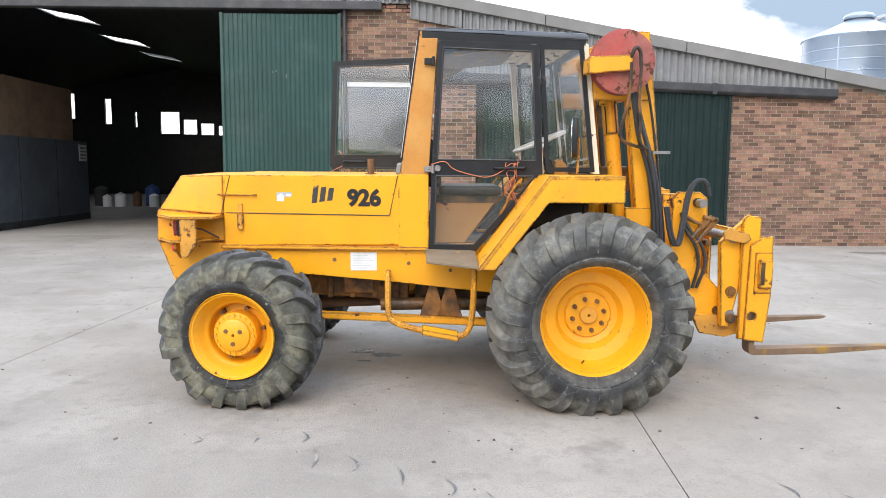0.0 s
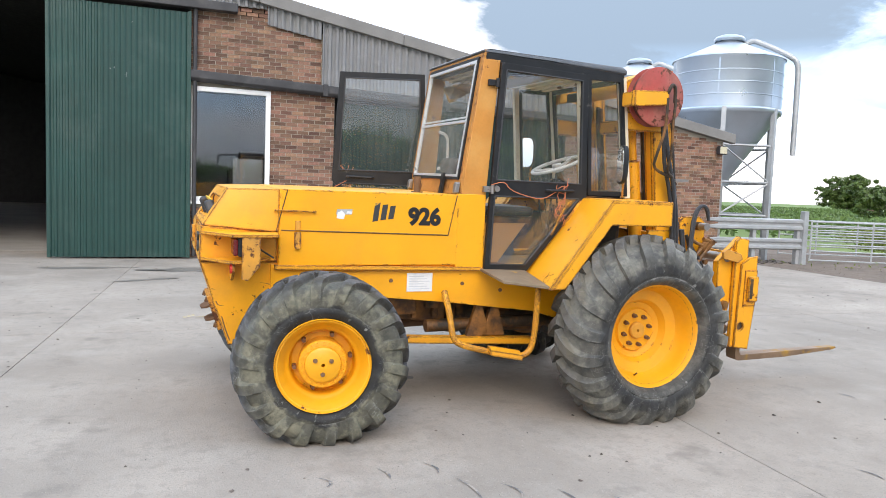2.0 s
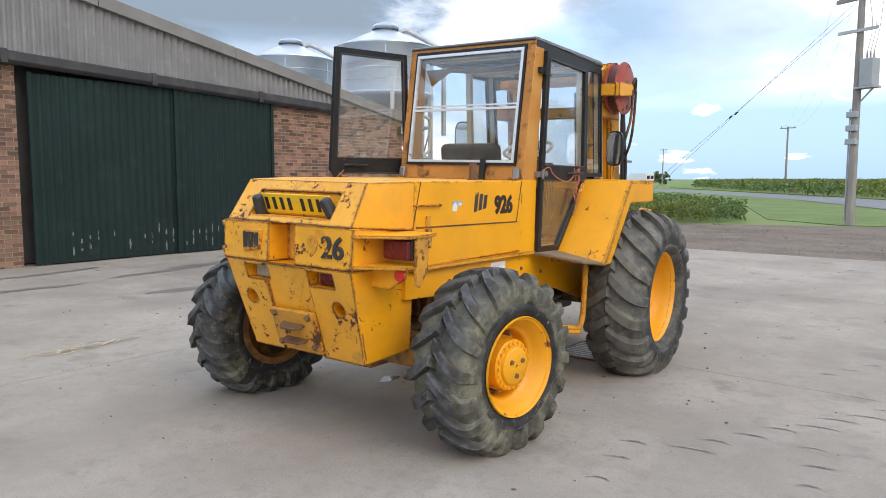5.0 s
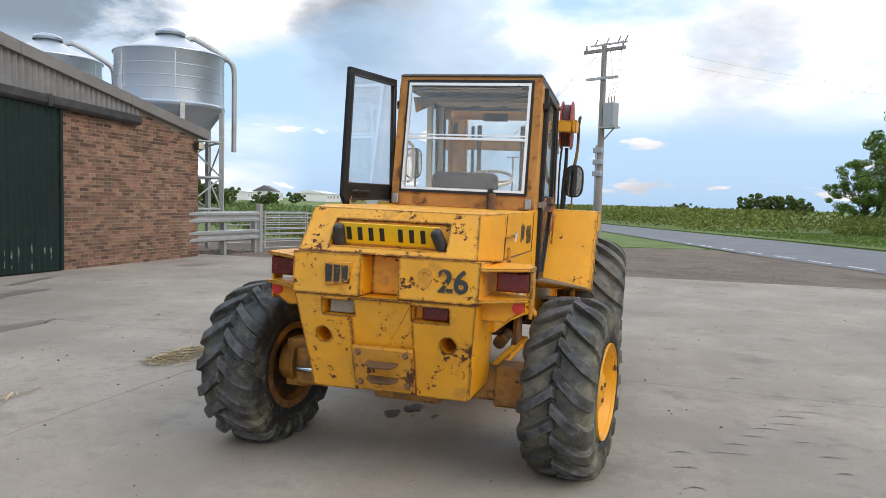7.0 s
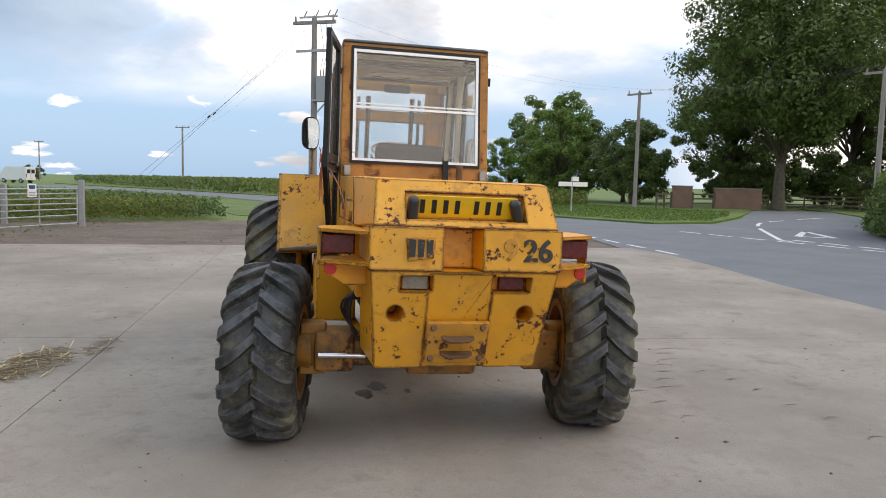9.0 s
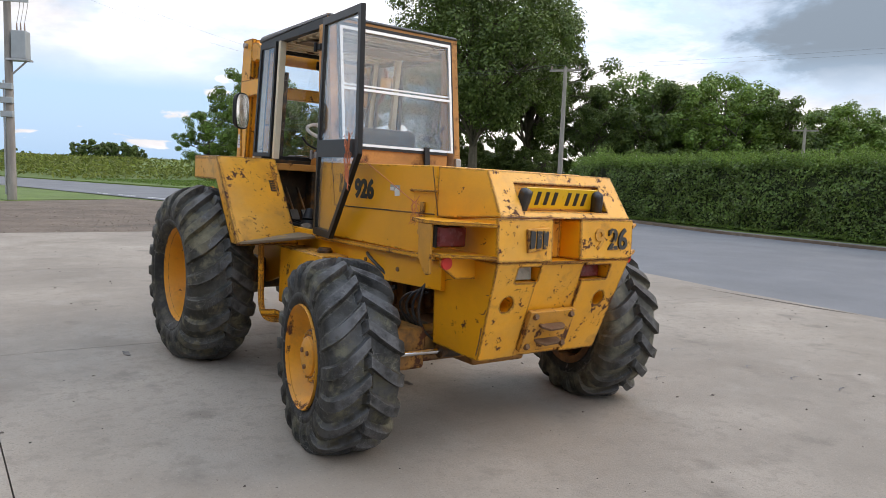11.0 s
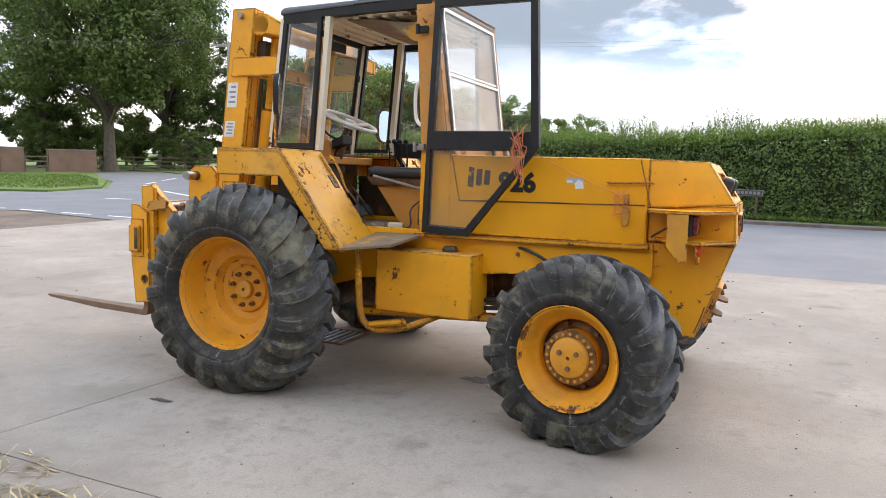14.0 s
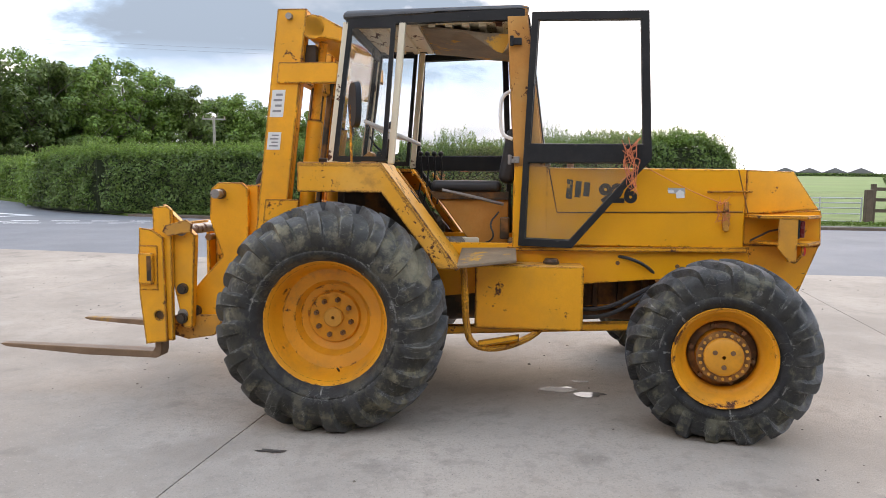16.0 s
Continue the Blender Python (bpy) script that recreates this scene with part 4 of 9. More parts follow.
part("room_wall", box(B(), 0.10, 0.20, W + 0.25, W + 2.3, 0, 3.4), "shed_dark", room)
part("room_ceiling", box(B(), -2.9, 0.15, W + 0.25, W + 2.3, 3.4, 3.5), "shed_dark", room)


def corrugated(name, x0, x1, y, zb, zt, material, pitch, depth, thick=0.012):
    """A ribbed sheet in the plane across y; zb and zt give its lower and upper edge over x."""
    bm = B()
    front, back = [], []
    n = max(2, int((x1 - x0) / pitch * 6))
    for k in range(n + 1):
        x = x0 + (x1 - x0) * k / n
        ph = (x - x0) / pitch % 1.0
        d = depth * (0.5 + 0.5 * math.cos(2 * math.pi * ph))
        d = depth * min(1, max(0, (d / depth - 0.5) * 1.7 + 0.5))
        front.append((bm.verts.new((x, y - d, zb(x))), bm.verts.new((x, y - d, zt(x)))))
        back.append((bm.verts.new((x, y - d + thick, zb(x))), bm.verts.new((x, y - d + thick, zt(x)))))
    for rows in (front, back):
        for a, b in zip(rows, rows[1:]):
            bm.faces.new((a[0], b[0], b[1], a[1]))
    for (a, a2), (b, b2) in ((front[0], back[0]), (front[-1], back[-1])):
        bm.faces.new((a, a2, b2, b))
    for a, b, c, d in zip(front, front[1:], back, back[1:]):
        bm.faces.new((a[0], b[0], d[0], c[0]))
        bm.faces.new((a[1], b[1], d[1], c[1]))
    return bm


# sliding doors of green ribbed sheet
d1 = base("door_1", "tall green ribbed steel sliding door, slid open", "door", kind="structure")
part("door_sheet", corrugated("s", -5.10, -2.76, W - 0.12, lambda x: 0.03, lambda x: 4.60, "green", 0.094, 0.022), "green", d1)
for x in (-5.12, -2.76):
    part("door_edge", box(B(), x - 0.03, x + 0.03, W - 0.155, W - 0.09, 0.02, 4.62), "green", d1, "", 0.006)
for k, (x0, x1, dy) in enumerate(((0.22, 2.93, 0.05), (2.89, 5.27, 0.09))):
    dd = base("door_%d" % (k + 2), "dark green ribbed sheet sliding door with scraped paint", "door", kind="structure")
    part("door_sheet", corrugated("s", x0, x1, W - dy + 0.02, lambda x: lie(x, 9.5) + 0.02, lambda x: 3.16, "green_old", 0.15, 0.03), "green_old", dd)
    for x in (x0, x1):
        part("door_edge", box(B(), x - 0.035, x + 0.035, W - dy - 0.02, W - dy + 0.03, lie(x, 9.5) + 0.015, 3.18), "green_old", dd, "", 0.006)
# pale scrapes and dents low on the two closed doors
rr = random.Random(5)
for x0, x1, dy in ((0.22, 2.93, 0.05), (2.89, 5.27, 0.09)):
    x = x0 + 0.15
    while x < x1 - 0.06:
        for z0 in (0.18, 0.42):
            if rr.random() < 0.62:
                zc, hh, ww = z0 + rr.uniform(-0.08, 0.08), rr.uniform(0.03, 0.12), rr.uniform(0.010, 0.026)
                bm = B()
                yy_ = W - dy + 0.02 - 0.032
                bm.faces.new([bm.verts.new((x + ww * math.cos(q) * rr.uniform(0.5, 1.2), yy_, zc + hh * math.sin(q) * rr.uniform(0.6, 1.2))) for q in (0.0, 0.7, 1.4, 2.2, 3.0, 3.7, 4.5, 5.4)][::1])
                o = new("scrape", mesh_of("scrape", bm, "scraped"))
                o.parent = bpy.data.objects["door_2" if x1 < 3 else "door_3"]
        x += 0.15
# gutters, door track, downpipe
bm = B()
hull(bm, [(x, y, z) for x, zl, zh in ((-2.74, 3.36, 3.56), (7.48, 2.99, 3.20)) for y, dz0, dz1 in ((W - 0.20, 0.05, 0.0), (W - 0.14, 0.0, 0.0), (W - 0.005, 0.0, 0.0)) for z in (zl + dz0, zh - dz1)])
thing("door_hood", bm, "gutter", "long dark metal hood above the doors", "gutter", kind="structure", bevel=0.02)
bm = B()
for x in (-0.2, 2.4, 4.9):
    zc = 3.36 + (x + 2.74) / 10.22 * -0.37
    box(bm, x - 0.05, x + 0.05, W - 0.215, W - 0.0, zc - 0.01, zc + 0.22)
thing("hood_joint", bm, "gutter", "dark metal joint straps on the hood", "gutter", kind="structure", bevel=0.01)
bm = B()
box(bm, -14, -1.90, W - 0.22, W - 0.02, 4.68, 4.85)
thing("door_track", bm, "gutter", "dark steel door track above the opening", "door track", kind="structure", bevel=0.02)
thing("downpipe", tube(tube(B(), [(-2.66, W - 0.10, 5.1), (-2.66, W - 0.10, 0.05)], 0.04, 12), [(-2.66, W - 0.10, 0.9), (-2.66, W - 0.10, 0.84)], 0.052, 12), "gutter", "dark metal downpipe on the brick wall", "pipe", kind="structure")
# cladding under the verge
thing("cladding_gable", corrugated("c", -0.26, 7.50, W - 0.035, lambda x: 3.45 - (x + 0.26) * 0.036, lambda x: roofz(x) - 0.12, "fibre", 0.146, 0.05), "fibre", "grey corrugated fibre-cement cladding", "cladding", kind="structure")
thing("cladding_high", corrugated("c", -15.9, -1.35, W - 0.04, lambda x: max(4.84, 4.84), lambda x: roofz(x) - 0.12, "fibre", 0.146, 0.05), "fibre", "grey corrugated fibre-cement cladding", "cladding", kind="structure")
thing("cladding_strip", corrugated("c", -1.34, -0.27, W - 0.04, lambda x: roofz(x) - 0.55, lambda x: roofz(x) - 0.12, "fibre", 0.146, 0.05), "fibre", "grey corrugated fibre-cement cladding", "cladding", kind="structure")
vb = base("verge_board", "grey weathered roof edge boards", "roof edge", kind="structure")
x = 10.1
while x > -16:
    a, b = x, max(-16, x - 2.9)
    bm = B()
    hull(bm, [(q, y, roofz(q) + dz) for q in (a - 0.006, b + 0.006) for y in (W - 0.16, W + 0.02) for dz in (-0.20, 0.03)])
    part("board", bm, "barge", vb, "", 0.012)
    x = b
# roof with open skylights over the big bay
lights = [(18.2, 20.0), (23.2, 25.0), (28.6, 30.4), (33.3, 34.8)]
bm = B()


def slope(x0, x1, y0, y1):
    hull(bm, [(x, y, roofz(x) + d) for x in (x0, x1) for y in (y0, y1) for d in (-0.05, 0.0)])


slope(-14.2, 10.15, W - 0.02, 42)
slope(-16, -15.9, W - 0.02, 42)
prev = W - 0.02
for a, b in lights:
    slope(-15.9, -14.2, prev, a)
    prev = b
slope(-15.9, -14.2, prev, 42)
hull(bm, [(x, y, roofz(x) + d) for x in (-16, -30) for y in (W - 0.02, 42) for d in (-0.05, 0.0)])
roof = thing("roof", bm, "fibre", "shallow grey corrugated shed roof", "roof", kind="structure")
# underside coloured near-black to put the indoor shade into the roof
roof.data.materials.append(M["shed_dark"])
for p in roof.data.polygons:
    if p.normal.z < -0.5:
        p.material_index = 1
# inside of the shed
thing("shed_floor", box(B(), -30, 9.85, 11.0, 42, -0.12, 0.0), "inner", "dusty concrete shed floor", "floor", kind="structure")
bm = B()
box(bm, 9.6, 9.85, W + 0.25, 42, 0, 3.0)
thing("wall_side", bm, "mortar", "long brick side wall of the shed", "wall", kind="structure")
# unseen dark boxes added behind the closed doors and the end wall
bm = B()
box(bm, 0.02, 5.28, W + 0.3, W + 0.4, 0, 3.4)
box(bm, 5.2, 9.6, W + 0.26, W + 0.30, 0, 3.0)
thing("inner_lining", bm, "shed_dark", "added dark backing behind the shed doors", "wall", kind="structure")
# far walls coloured near-black so the shed inside reads as unlit
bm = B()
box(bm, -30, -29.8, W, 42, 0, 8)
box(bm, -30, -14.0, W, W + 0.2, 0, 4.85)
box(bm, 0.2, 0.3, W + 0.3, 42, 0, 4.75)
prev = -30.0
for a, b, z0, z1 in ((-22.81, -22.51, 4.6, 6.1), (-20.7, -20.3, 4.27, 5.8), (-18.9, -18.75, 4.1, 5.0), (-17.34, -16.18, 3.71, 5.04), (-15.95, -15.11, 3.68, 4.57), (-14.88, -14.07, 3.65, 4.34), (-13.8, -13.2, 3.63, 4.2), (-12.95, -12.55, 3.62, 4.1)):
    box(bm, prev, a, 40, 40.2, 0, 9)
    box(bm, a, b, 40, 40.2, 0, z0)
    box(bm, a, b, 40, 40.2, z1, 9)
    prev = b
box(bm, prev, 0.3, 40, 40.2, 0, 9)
thing("shed_wall", bm, "shed_dark", "dark far walls of the shed with openings", "wall", kind="structure")
pw = base("partition", "dark boarded partition with brickwork above it", "wall", kind="structure")
part("board_panel", box(B(), -11.4, -11.2, 11.2, 16.7, 0.18, 2.3), "boards", pw, "dark blue-grey boarding")
part("kick_board", box(B(), -11.4, -11.19, 11.2, 16.7, 0, 0.18), "shed_dark", pw)
part("upper_bricks", box(B(), -11.4, -11.22, 11.2, 15.9, 2.3, 3.75), "inner_brick", pw)
part("notice", box(B(), -11.195, -11.18, 16.15, 16.6, 1.72, 2.2), "paper", pw)
for k in range(4):
    part("notice_bar", box(B(), -11.18, -11.176, 16.2, 16.55, 1.78 + k * 0.1, 1.83 + k * 0.1), "label_line", pw)
for y in (13.0, 14.85):
    part("board_joint", box(B(), -11.2, -11.195, y - 0.01, y + 0.01, 0.18, 2.3), "shed_dark", pw)
for k, (x, y, r, h, m) in enumerate(((-13.8, 23.9, 0.16, 0.5, "white"), (-13.3, 24.0, 0.22, 0.58, "white"), (-12.75, 24.3, 0.16, 0.62, "rustysteel"), (-12.35, 24.9, 0.28, 0.9, "bluebin"), (-11.95, 24.0, 0.2, 0.55, "white"), (-14.4, 24.8, 0.28, 0.85, "shed_dark"))):
    bm = B()
    cyl(bm, (x, y, 0), (x, y, h * 0.8), r, r, 16)
    cyl(bm, (x, y, h * 0.8), (x, y, h * 0.93), r, r * 0.45, 16)
    cyl(bm, (x, y, h * 0.93), (x, y, h), r * 0.25, r * 0.25, 12)
    thing("drum", bm, m, "%s drum standing on the shed floor" % ("white plastic" if m == "white" else "blue plastic" if m == "bluebin" else "dark steel"), "drum", "drums in the shed", bevel=0.01)
lay(wall_e, 5.28, 9.85, -0.075, lambda x: roofz(x) - 0.22, lambda x, z: -0.1 < z < 1.35)
lay(wall_w, -2.74, 0.02, -0.075, lambda x: 3.36, lambda x, z: True, hole=(-2.72, -1.25, 1.05, 3.30))
lay(wall_u, -2.74, -0.26, 3.4, lambda x: roofz(x) - 0.14, lambda x, z: True)
fl = base("flood_light", "small square floodlight on the wall corner", "light", at=pose(9.72, W - 0.02, 2.72))
part("lamp_body", box(B(), -0.12, 0.12, -0.16, -0.03, -0.10, 0.10), "gutter", fl, "", 0.02)
part("lamp_glass", box(B(), -0.105, 0.105, -0.172, -0.158, -0.085, 0.085), "lampglass", fl, "yellowed lamp glass", 0.01)
part("lamp_arm", box(B(), -0.02, 0.02, -0.04, 0.025, -0.02, 0.12), "gutter", fl)

# ---- the forklift ----
truck = base("rough_terrain_forklift", "weathered yellow rough-terrain forklift parked on concrete, one cab door swung open", "forklift", at=pose(0, 0.0, 0, 1.2, 0, 1.0))
FX, FZ, RZ = 0.02, 0.567, 0.465


def tyre(R, W, rr, n, sag, seed, full):
    """A lugged tyre about the y axis in one skin, flattened below by its load; its axle is sag above the ground."""
    rnd = random.Random(seed)
    h, lug = W / 2, 0.054 if full else 0.046
    Rc = R - lug
    side = Rc - rr
    # radius, distance from the middle, lug height, way of the lug (0 radial, 1 sideways), lag of the bar in metres
    if full:
        half = [(Rc, 0.0, 1.0, 0, 0.0), (Rc - 0.002, 0.11, 1.0, 0, 0.024), (Rc - 0.008, 0.27, 1.0, 0, 0.060), (Rc - 0.020, 0.47, 1.0, 0.05, 0.100), (Rc - 0.038, 0.65, 1.0, 0.15, 0.132),
                (Rc - 0.062, 0.80, 1.0, 0.3, 0.152), (Rc - 0.092, 0.90, 0.88, 0.55, 0.166), (Rc - 0.128, 0.965, 0.58, 0.8, 0.176), (Rc - 0.160, 0.992, 0.20, 1, 0.184), (Rc - 0.185, 1.0, 0.02, 1, 0.188),
                (rr + 0.074, 0.985, 0, 1, 0.19), (rr + 0.062, 0.960, 0, 1, 0.19), (rr + 0.054, 0.975, 0, 1, 0.19), (rr + 0.042, 0.96, 0, 1, 0.19), (rr + 0.026, 0.91, 0, 1, 0.19), (rr + 0.010, 0.80, 0, 1, 0.19), (rr - 0.02, 0.60, 0, 1, 0.19)]
    else:
        half = [(Rc, 0.0, 1.0, 0, 0.0), (Rc - 0.001, 0.13, 1.0, 0, 0.022), (Rc - 0.003, 0.30, 1.0, 0, 0.052), (Rc - 0.006, 0.52, 1.0, 0, 0.088), (Rc - 0.012, 0.74, 1.0, 0.1, 0.120),
                (Rc - 0.024, 0.90, 0.98, 0.3, 0.140), (Rc - 0.044, 0.985, 0.85, 0.55, 0.150), (Rc - 0.075, 1.02, 0.60, 0.8, 0.158), (Rc - 0.105, 1.035, 0.30, 1, 0.166), (Rc - 0.120, 1.04, 0.06, 1, 0.170),
                (Rc - side * 0.62, 1.05, 0, 1, 0.17), (rr + 0.078, 1.045, 0, 1, 0.17), (rr + 0.070, 1.07, 0, 1, 0.17), (rr + 0.050, 1.07, 0, 1, 0.17), (rr + 0.042, 1.04, 0, 1, 0.17), (rr + 0.014, 0.985, 0, 1, 0.17), (rr - 0.02, 0.82, 0, 1, 0.17)]
    rows = [(r, -y, g, w, a, -1) for r, y, g, w, a in half[:0:-1]] + [(r, y, g, w, a, 1) for r, y, g, w, a in half]
    pitch = 2 * math.pi * R / n
    t, b = (0.033, 0.045) if full else (0.026, 0.036)
    nodes = [(-b, 0, 1), (-t, 1, 1), (t, 1, 1), (b, 0, 1), (pitch * 0.27, 0, 0), (pitch / 2 - b, 0, -1), (pitch / 2 - t, 1, -1), (pitch / 2 + t, 1, -1), (pitch / 2 + b, 0, -1), (pitch * 0.77, 0, 0)]
    wear = {(k, s): rnd.uniform(0.82, 1.0) for k in range(n) for s in (-1, 1)}
    vs, fs = [], []
    cols = n * len(nodes)
    for r, y, g, w, lag, sd in rows:
        for k in range(n):
            for pos, up, sgn in nodes:
                on = up and (sgn == sd or y == 0)
                hh = lug * g * wear[k, sgn or 1] * (1 if on else 0) + rnd.uniform(-0.0012, 0.0012)
                a = (k * pitch + pos * (1 + 0.25 * abs(y)) - lag) / R
                if not sgn:
                    a = (k * pitch + pos - lag) / R
                rad = r + hh * (1 - w) ** 0.5
                yy = y * h + (1 if y > 0 else -1 if y < 0 else 0) * hh * w * 0.75
                z = rad * math.sin(a)
                x = -rad * math.cos(a)
                if z < -sag + 0.003:
                    yy *= 1 + 0.9 * (-sag + 0.003 - z)
                    z = -sag + 0.003 * rnd.random()
                vs.append((x, yy, z))
    for i in range(len(rows) - 1):
        for j in range(cols):
            q = (j + 1) % cols
            fs.append((i * cols + j, i * cols + q, (i + 1) * cols + q, (i + 1) * cols + j))
    bm = B()
    me = bpy.data.meshes.new("tyre_skin")
    me.from_pydata(vs, [], fs)
    bm.from_mesh(me)
    bpy.data.meshes.remove(me)
    bmesh.ops.recalc_face_normals(bm, faces=bm.faces)
    return bm


def wheel(front, x, y, side, z, sag):
    """Rim with its tyre, hub and bolts; the open face looks outward."""
    rr = 0.352 if front else 0.256
    R, W, n = (0.678, 0.48, 20) if front else (0.515, 0.365, 18)
    lip = 0.235 if front else 0.185
    disc = 0.02 if front else 0.17
    bm = B()
    prof = [(rr + 0.012, lip + 0.012), (rr + 0.016, lip), (rr - 0.004, lip - 0.006), (rr - 0.018, lip - 0.03), (rr - 0.032, lip - 0.09 if front else lip - 0.05)]
    if front:
        prof += [(rr - 0.044, 0.10), (rr - 0.062, 0.07), (0.222, 0.05), (0.195, 0.005), (0.155, disc - 0.03), (0.145, disc - 0.012), (0.02, disc - 0.012)]
    else:
        prof += [(rr - 0.042, 0.11), (rr - 0.055, 0.10), (0.192, 0.092), (0.186, 0.080), (0.182, 0.030), (0.172, 0.022), (0.02, 0.022)]
    prof += [(0.02, -0.02), (rr - 0.06, -0.05), (rr - 0.03, -lip), (rr + 0.015, -lip), (rr + 0.012, -lip + 0.02), (rr - 0.012, -lip + 0.03), (rr - 0.02, 0.0), (rr - 0.01, lip - 0.03)]
    lathe(bm, prof, 56)
    for v in bm.verts:
        v.co.y *= side
    w = part("wheel", bm, "rim" if side < 0 else "rim_dull", truck, "yellow steel wheel with a large tyre" if front else "yellow steel wheel with a bolted hub and a smaller tyre")
    # back of the wheel in a darker material for its dirt and shade
    w.data.materials.append(M["oily_orange"])
    for p in w.data.polygons:
        if p.center.y * side < -0.028:
            p.material_index = 1
    if front:
        w.location = (x, side * y, z)
    else:
        w.matrix_local = pose(x, side * y, z, 0, 0, -9)
    mid = 0.055 if front else 0.0
    bm = tyre(R, W, rr, n, sag, 3 + side + (10 if front else 0), front)
    for v in bm.verts:
        v.co.y = (v.co.y + mid) * side
    part("tyre", bm, ("tyre_fa" if side < 0 else "tyre_fb") if front else ("tyre_ra" if side < 0 else "tyre_rb"), w, "worn black lugged tyre with dried mud", angle=40)
    bm = B()
    if front:
        lathe(bm, [(0.01, disc + 0.02), (0.05, disc + 0.02), (0.058, disc + 0.012), (0.058, disc - 0.02), (0.01, disc - 0.02)], 32)
        for v in bm.verts:
            v.co.y *= side
        part("hub", bm, "rim_rusty", w)
        for k in range(8):
            a = 2 * math.pi * (k + 0.3) / 8
            p = (0.105 * math.cos(a), side * (disc - 0.016), 0.105 * math.sin(a))
            part("wheel_nut", cyl(cyl(B(), p, (p[0], side * (disc + 0.012), p[2]), 0.016, 0.015, 6), p, (p[0], side * (disc + 0.03), p[2]), 0.008, 0.008, 8), "rustysteel", w)
        part("valve", tube(B(), [(-0.05, side * 0.09, -rr + 0.05), (-0.045, side * 0.12, -rr + 0.075)], 0.006, 6), "oily", w)
    else:
        lathe(bm, [(0.01, 0.165), (0.085, 0.165), (0.10, 0.155), (0.105, 0.14), (0.132, 0.135), (0.138, 0.128), (0.136, 0.024), (0.12, 0.01), (0.01, 0.01)], 40)
        for v in bm.verts:
            v.co.y *= side
        hub = part("hub", bm, "rim" if side < 0 else "rim_dull", w, "bolted planetary hub")
        for k in range(20):
            a = 2 * math.pi * k / 20
            p = (0.121 * math.cos(a), side * 0.133, 0.121 * math.sin(a))
            part("hub_bolt", cyl(B(), p, (p[0], side * 0.148, p[2]), 0.009, 0.009, 6), "rim" if side < 0 else "rim_rusty", w)
        for k in range(3):
            a = 2 * math.pi * k / 3 + 0.5
            p = (0.052 * math.cos(a), side * 0.164, 0.052 * math.sin(a))
            part("plug", cyl(B(), p, (p[0], side * 0.175, p[2]), 0.014, 0.012, 8), "rustysteel", w)
        # ring coloured for rust and for the shade in the hub recess
        bm = B()
        lathe(bm, [(0.1405, 0.026), (0.181, 0.026), (0.1815, 0.060), (0.178, 0.034), (0.1405, 0.05)], 40)
        lathe(bm, [(0.1385, 0.126), (0.1385, 0.1365), (0.102, 0.1425), (0.102, 0.132)], 40)
        part("grease_ring", bm, "oily_orange", w, "rusty ring round the hub, darkened for the recess shade")
        for k in range(6):
            a = 2 * math.pi * k / 6 + 0.2
            p = (0.162 * math.cos(a), side * 0.022, 0.162 * math.sin(a))
            part("wheel_nut", cyl(B(), p, (p[0], side * 0.075, p[2]), 0.014, 0.013, 6), "rustysteel", w)
    # disc added over the inner opening, dark for both dirt and shade
    bm = B()
    lathe(bm, [(0.02, -lip + 0.10), (rr - 0.10, -lip + 0.09), (rr - 0.045, -lip + 0.045), (rr - 0.045, -lip + 0.055), (rr - 0.10, -lip + 0.11), (0.02, -lip + 0.12)], 32)
    for v in bm.verts:
        v.co.y *= side
    part("inner_dish", bm, "oily", w, "inner dish coloured dark for dirt and shade")
    return w


for side in (-1, 1):
    wheel(True, FX, 0.88 if side < 0 else 0.915, side, FZ, 0.602 if side < 0 else 0.617)
    wheel(False, -2.196 if side < 0 else -2.166, 0.935 if side < 0 else 0.966, side, RZ - side * 0.023, RZ)

# chassis, engine and axles
for s in (-1, 1):
    bm = B()
    prism(bm, [(-2.44, 0.985), (0.30, 0.985), (0.42, 0.80), (0.42, 0.52), (-0.10, 0.50), (-0.60, 0.645), (-1.30, 0.725), (-1.86, 0.775), (-2.44, 0.80)], "y", s * 0.475, s * 0.51)
    ch = part("chassis_side", bm, "yellow", truck, "yellow chassis plate with chipped edges", 0.004)
    for x, z in ((-2.02, 0.86), (-1.66, 0.875), (-1.15, 0.85), (-0.86, 0.80)):
        part("rivet", cyl(B(), (x, s * 0.508, z), (x, s * 0.518, z), 0.014, 0.012, 10), "rustysteel", ch)
    bm = B()
    prism(bm, [(-1.95, 0.505), (-0.55, 0.44), (-0.55, 0.385), (-1.95, 0.455)], "y", s * 0.40, s * 0.46)
    part("lower_beam", bm, "yellow_worn", truck, "", 0.006)
bm = B()
box(bm, -2.0, -0.5, -0.47, 0.47, 0.88, 0.95)
part("belly_plate", bm, "oily", truck)
bm = B()
hull(bm, [(x, y, z) for x, z0, z1 in ((-1.95, 0.60, 0.85), (-1.15, 0.52, 0.85)) for y in (-0.22, 0.22) for z in (z0, z1)])
eng = part("engine_block", bm, "oily_orange", truck, "oily orange engine block", 0.012)
for k in range(5):
    part("rib", box(B(), -1.9 + k * 0.16, -1.86 + k * 0.16, -0.26, 0.26, 0.56, 0.84), "oily_orange", eng, "", 0.008)
part("side_cover", box(B(), -1.62, -1.40, -0.30, -0.20, 0.60, 0.76), "oily_orange", eng, "", 0.012)
part("filter", cyl(B(), (-1.30, -0.33, 0.66), (-1.30, -0.33, 0.86), 0.055, 0.055, 18), "oily", eng, "black oil filter")
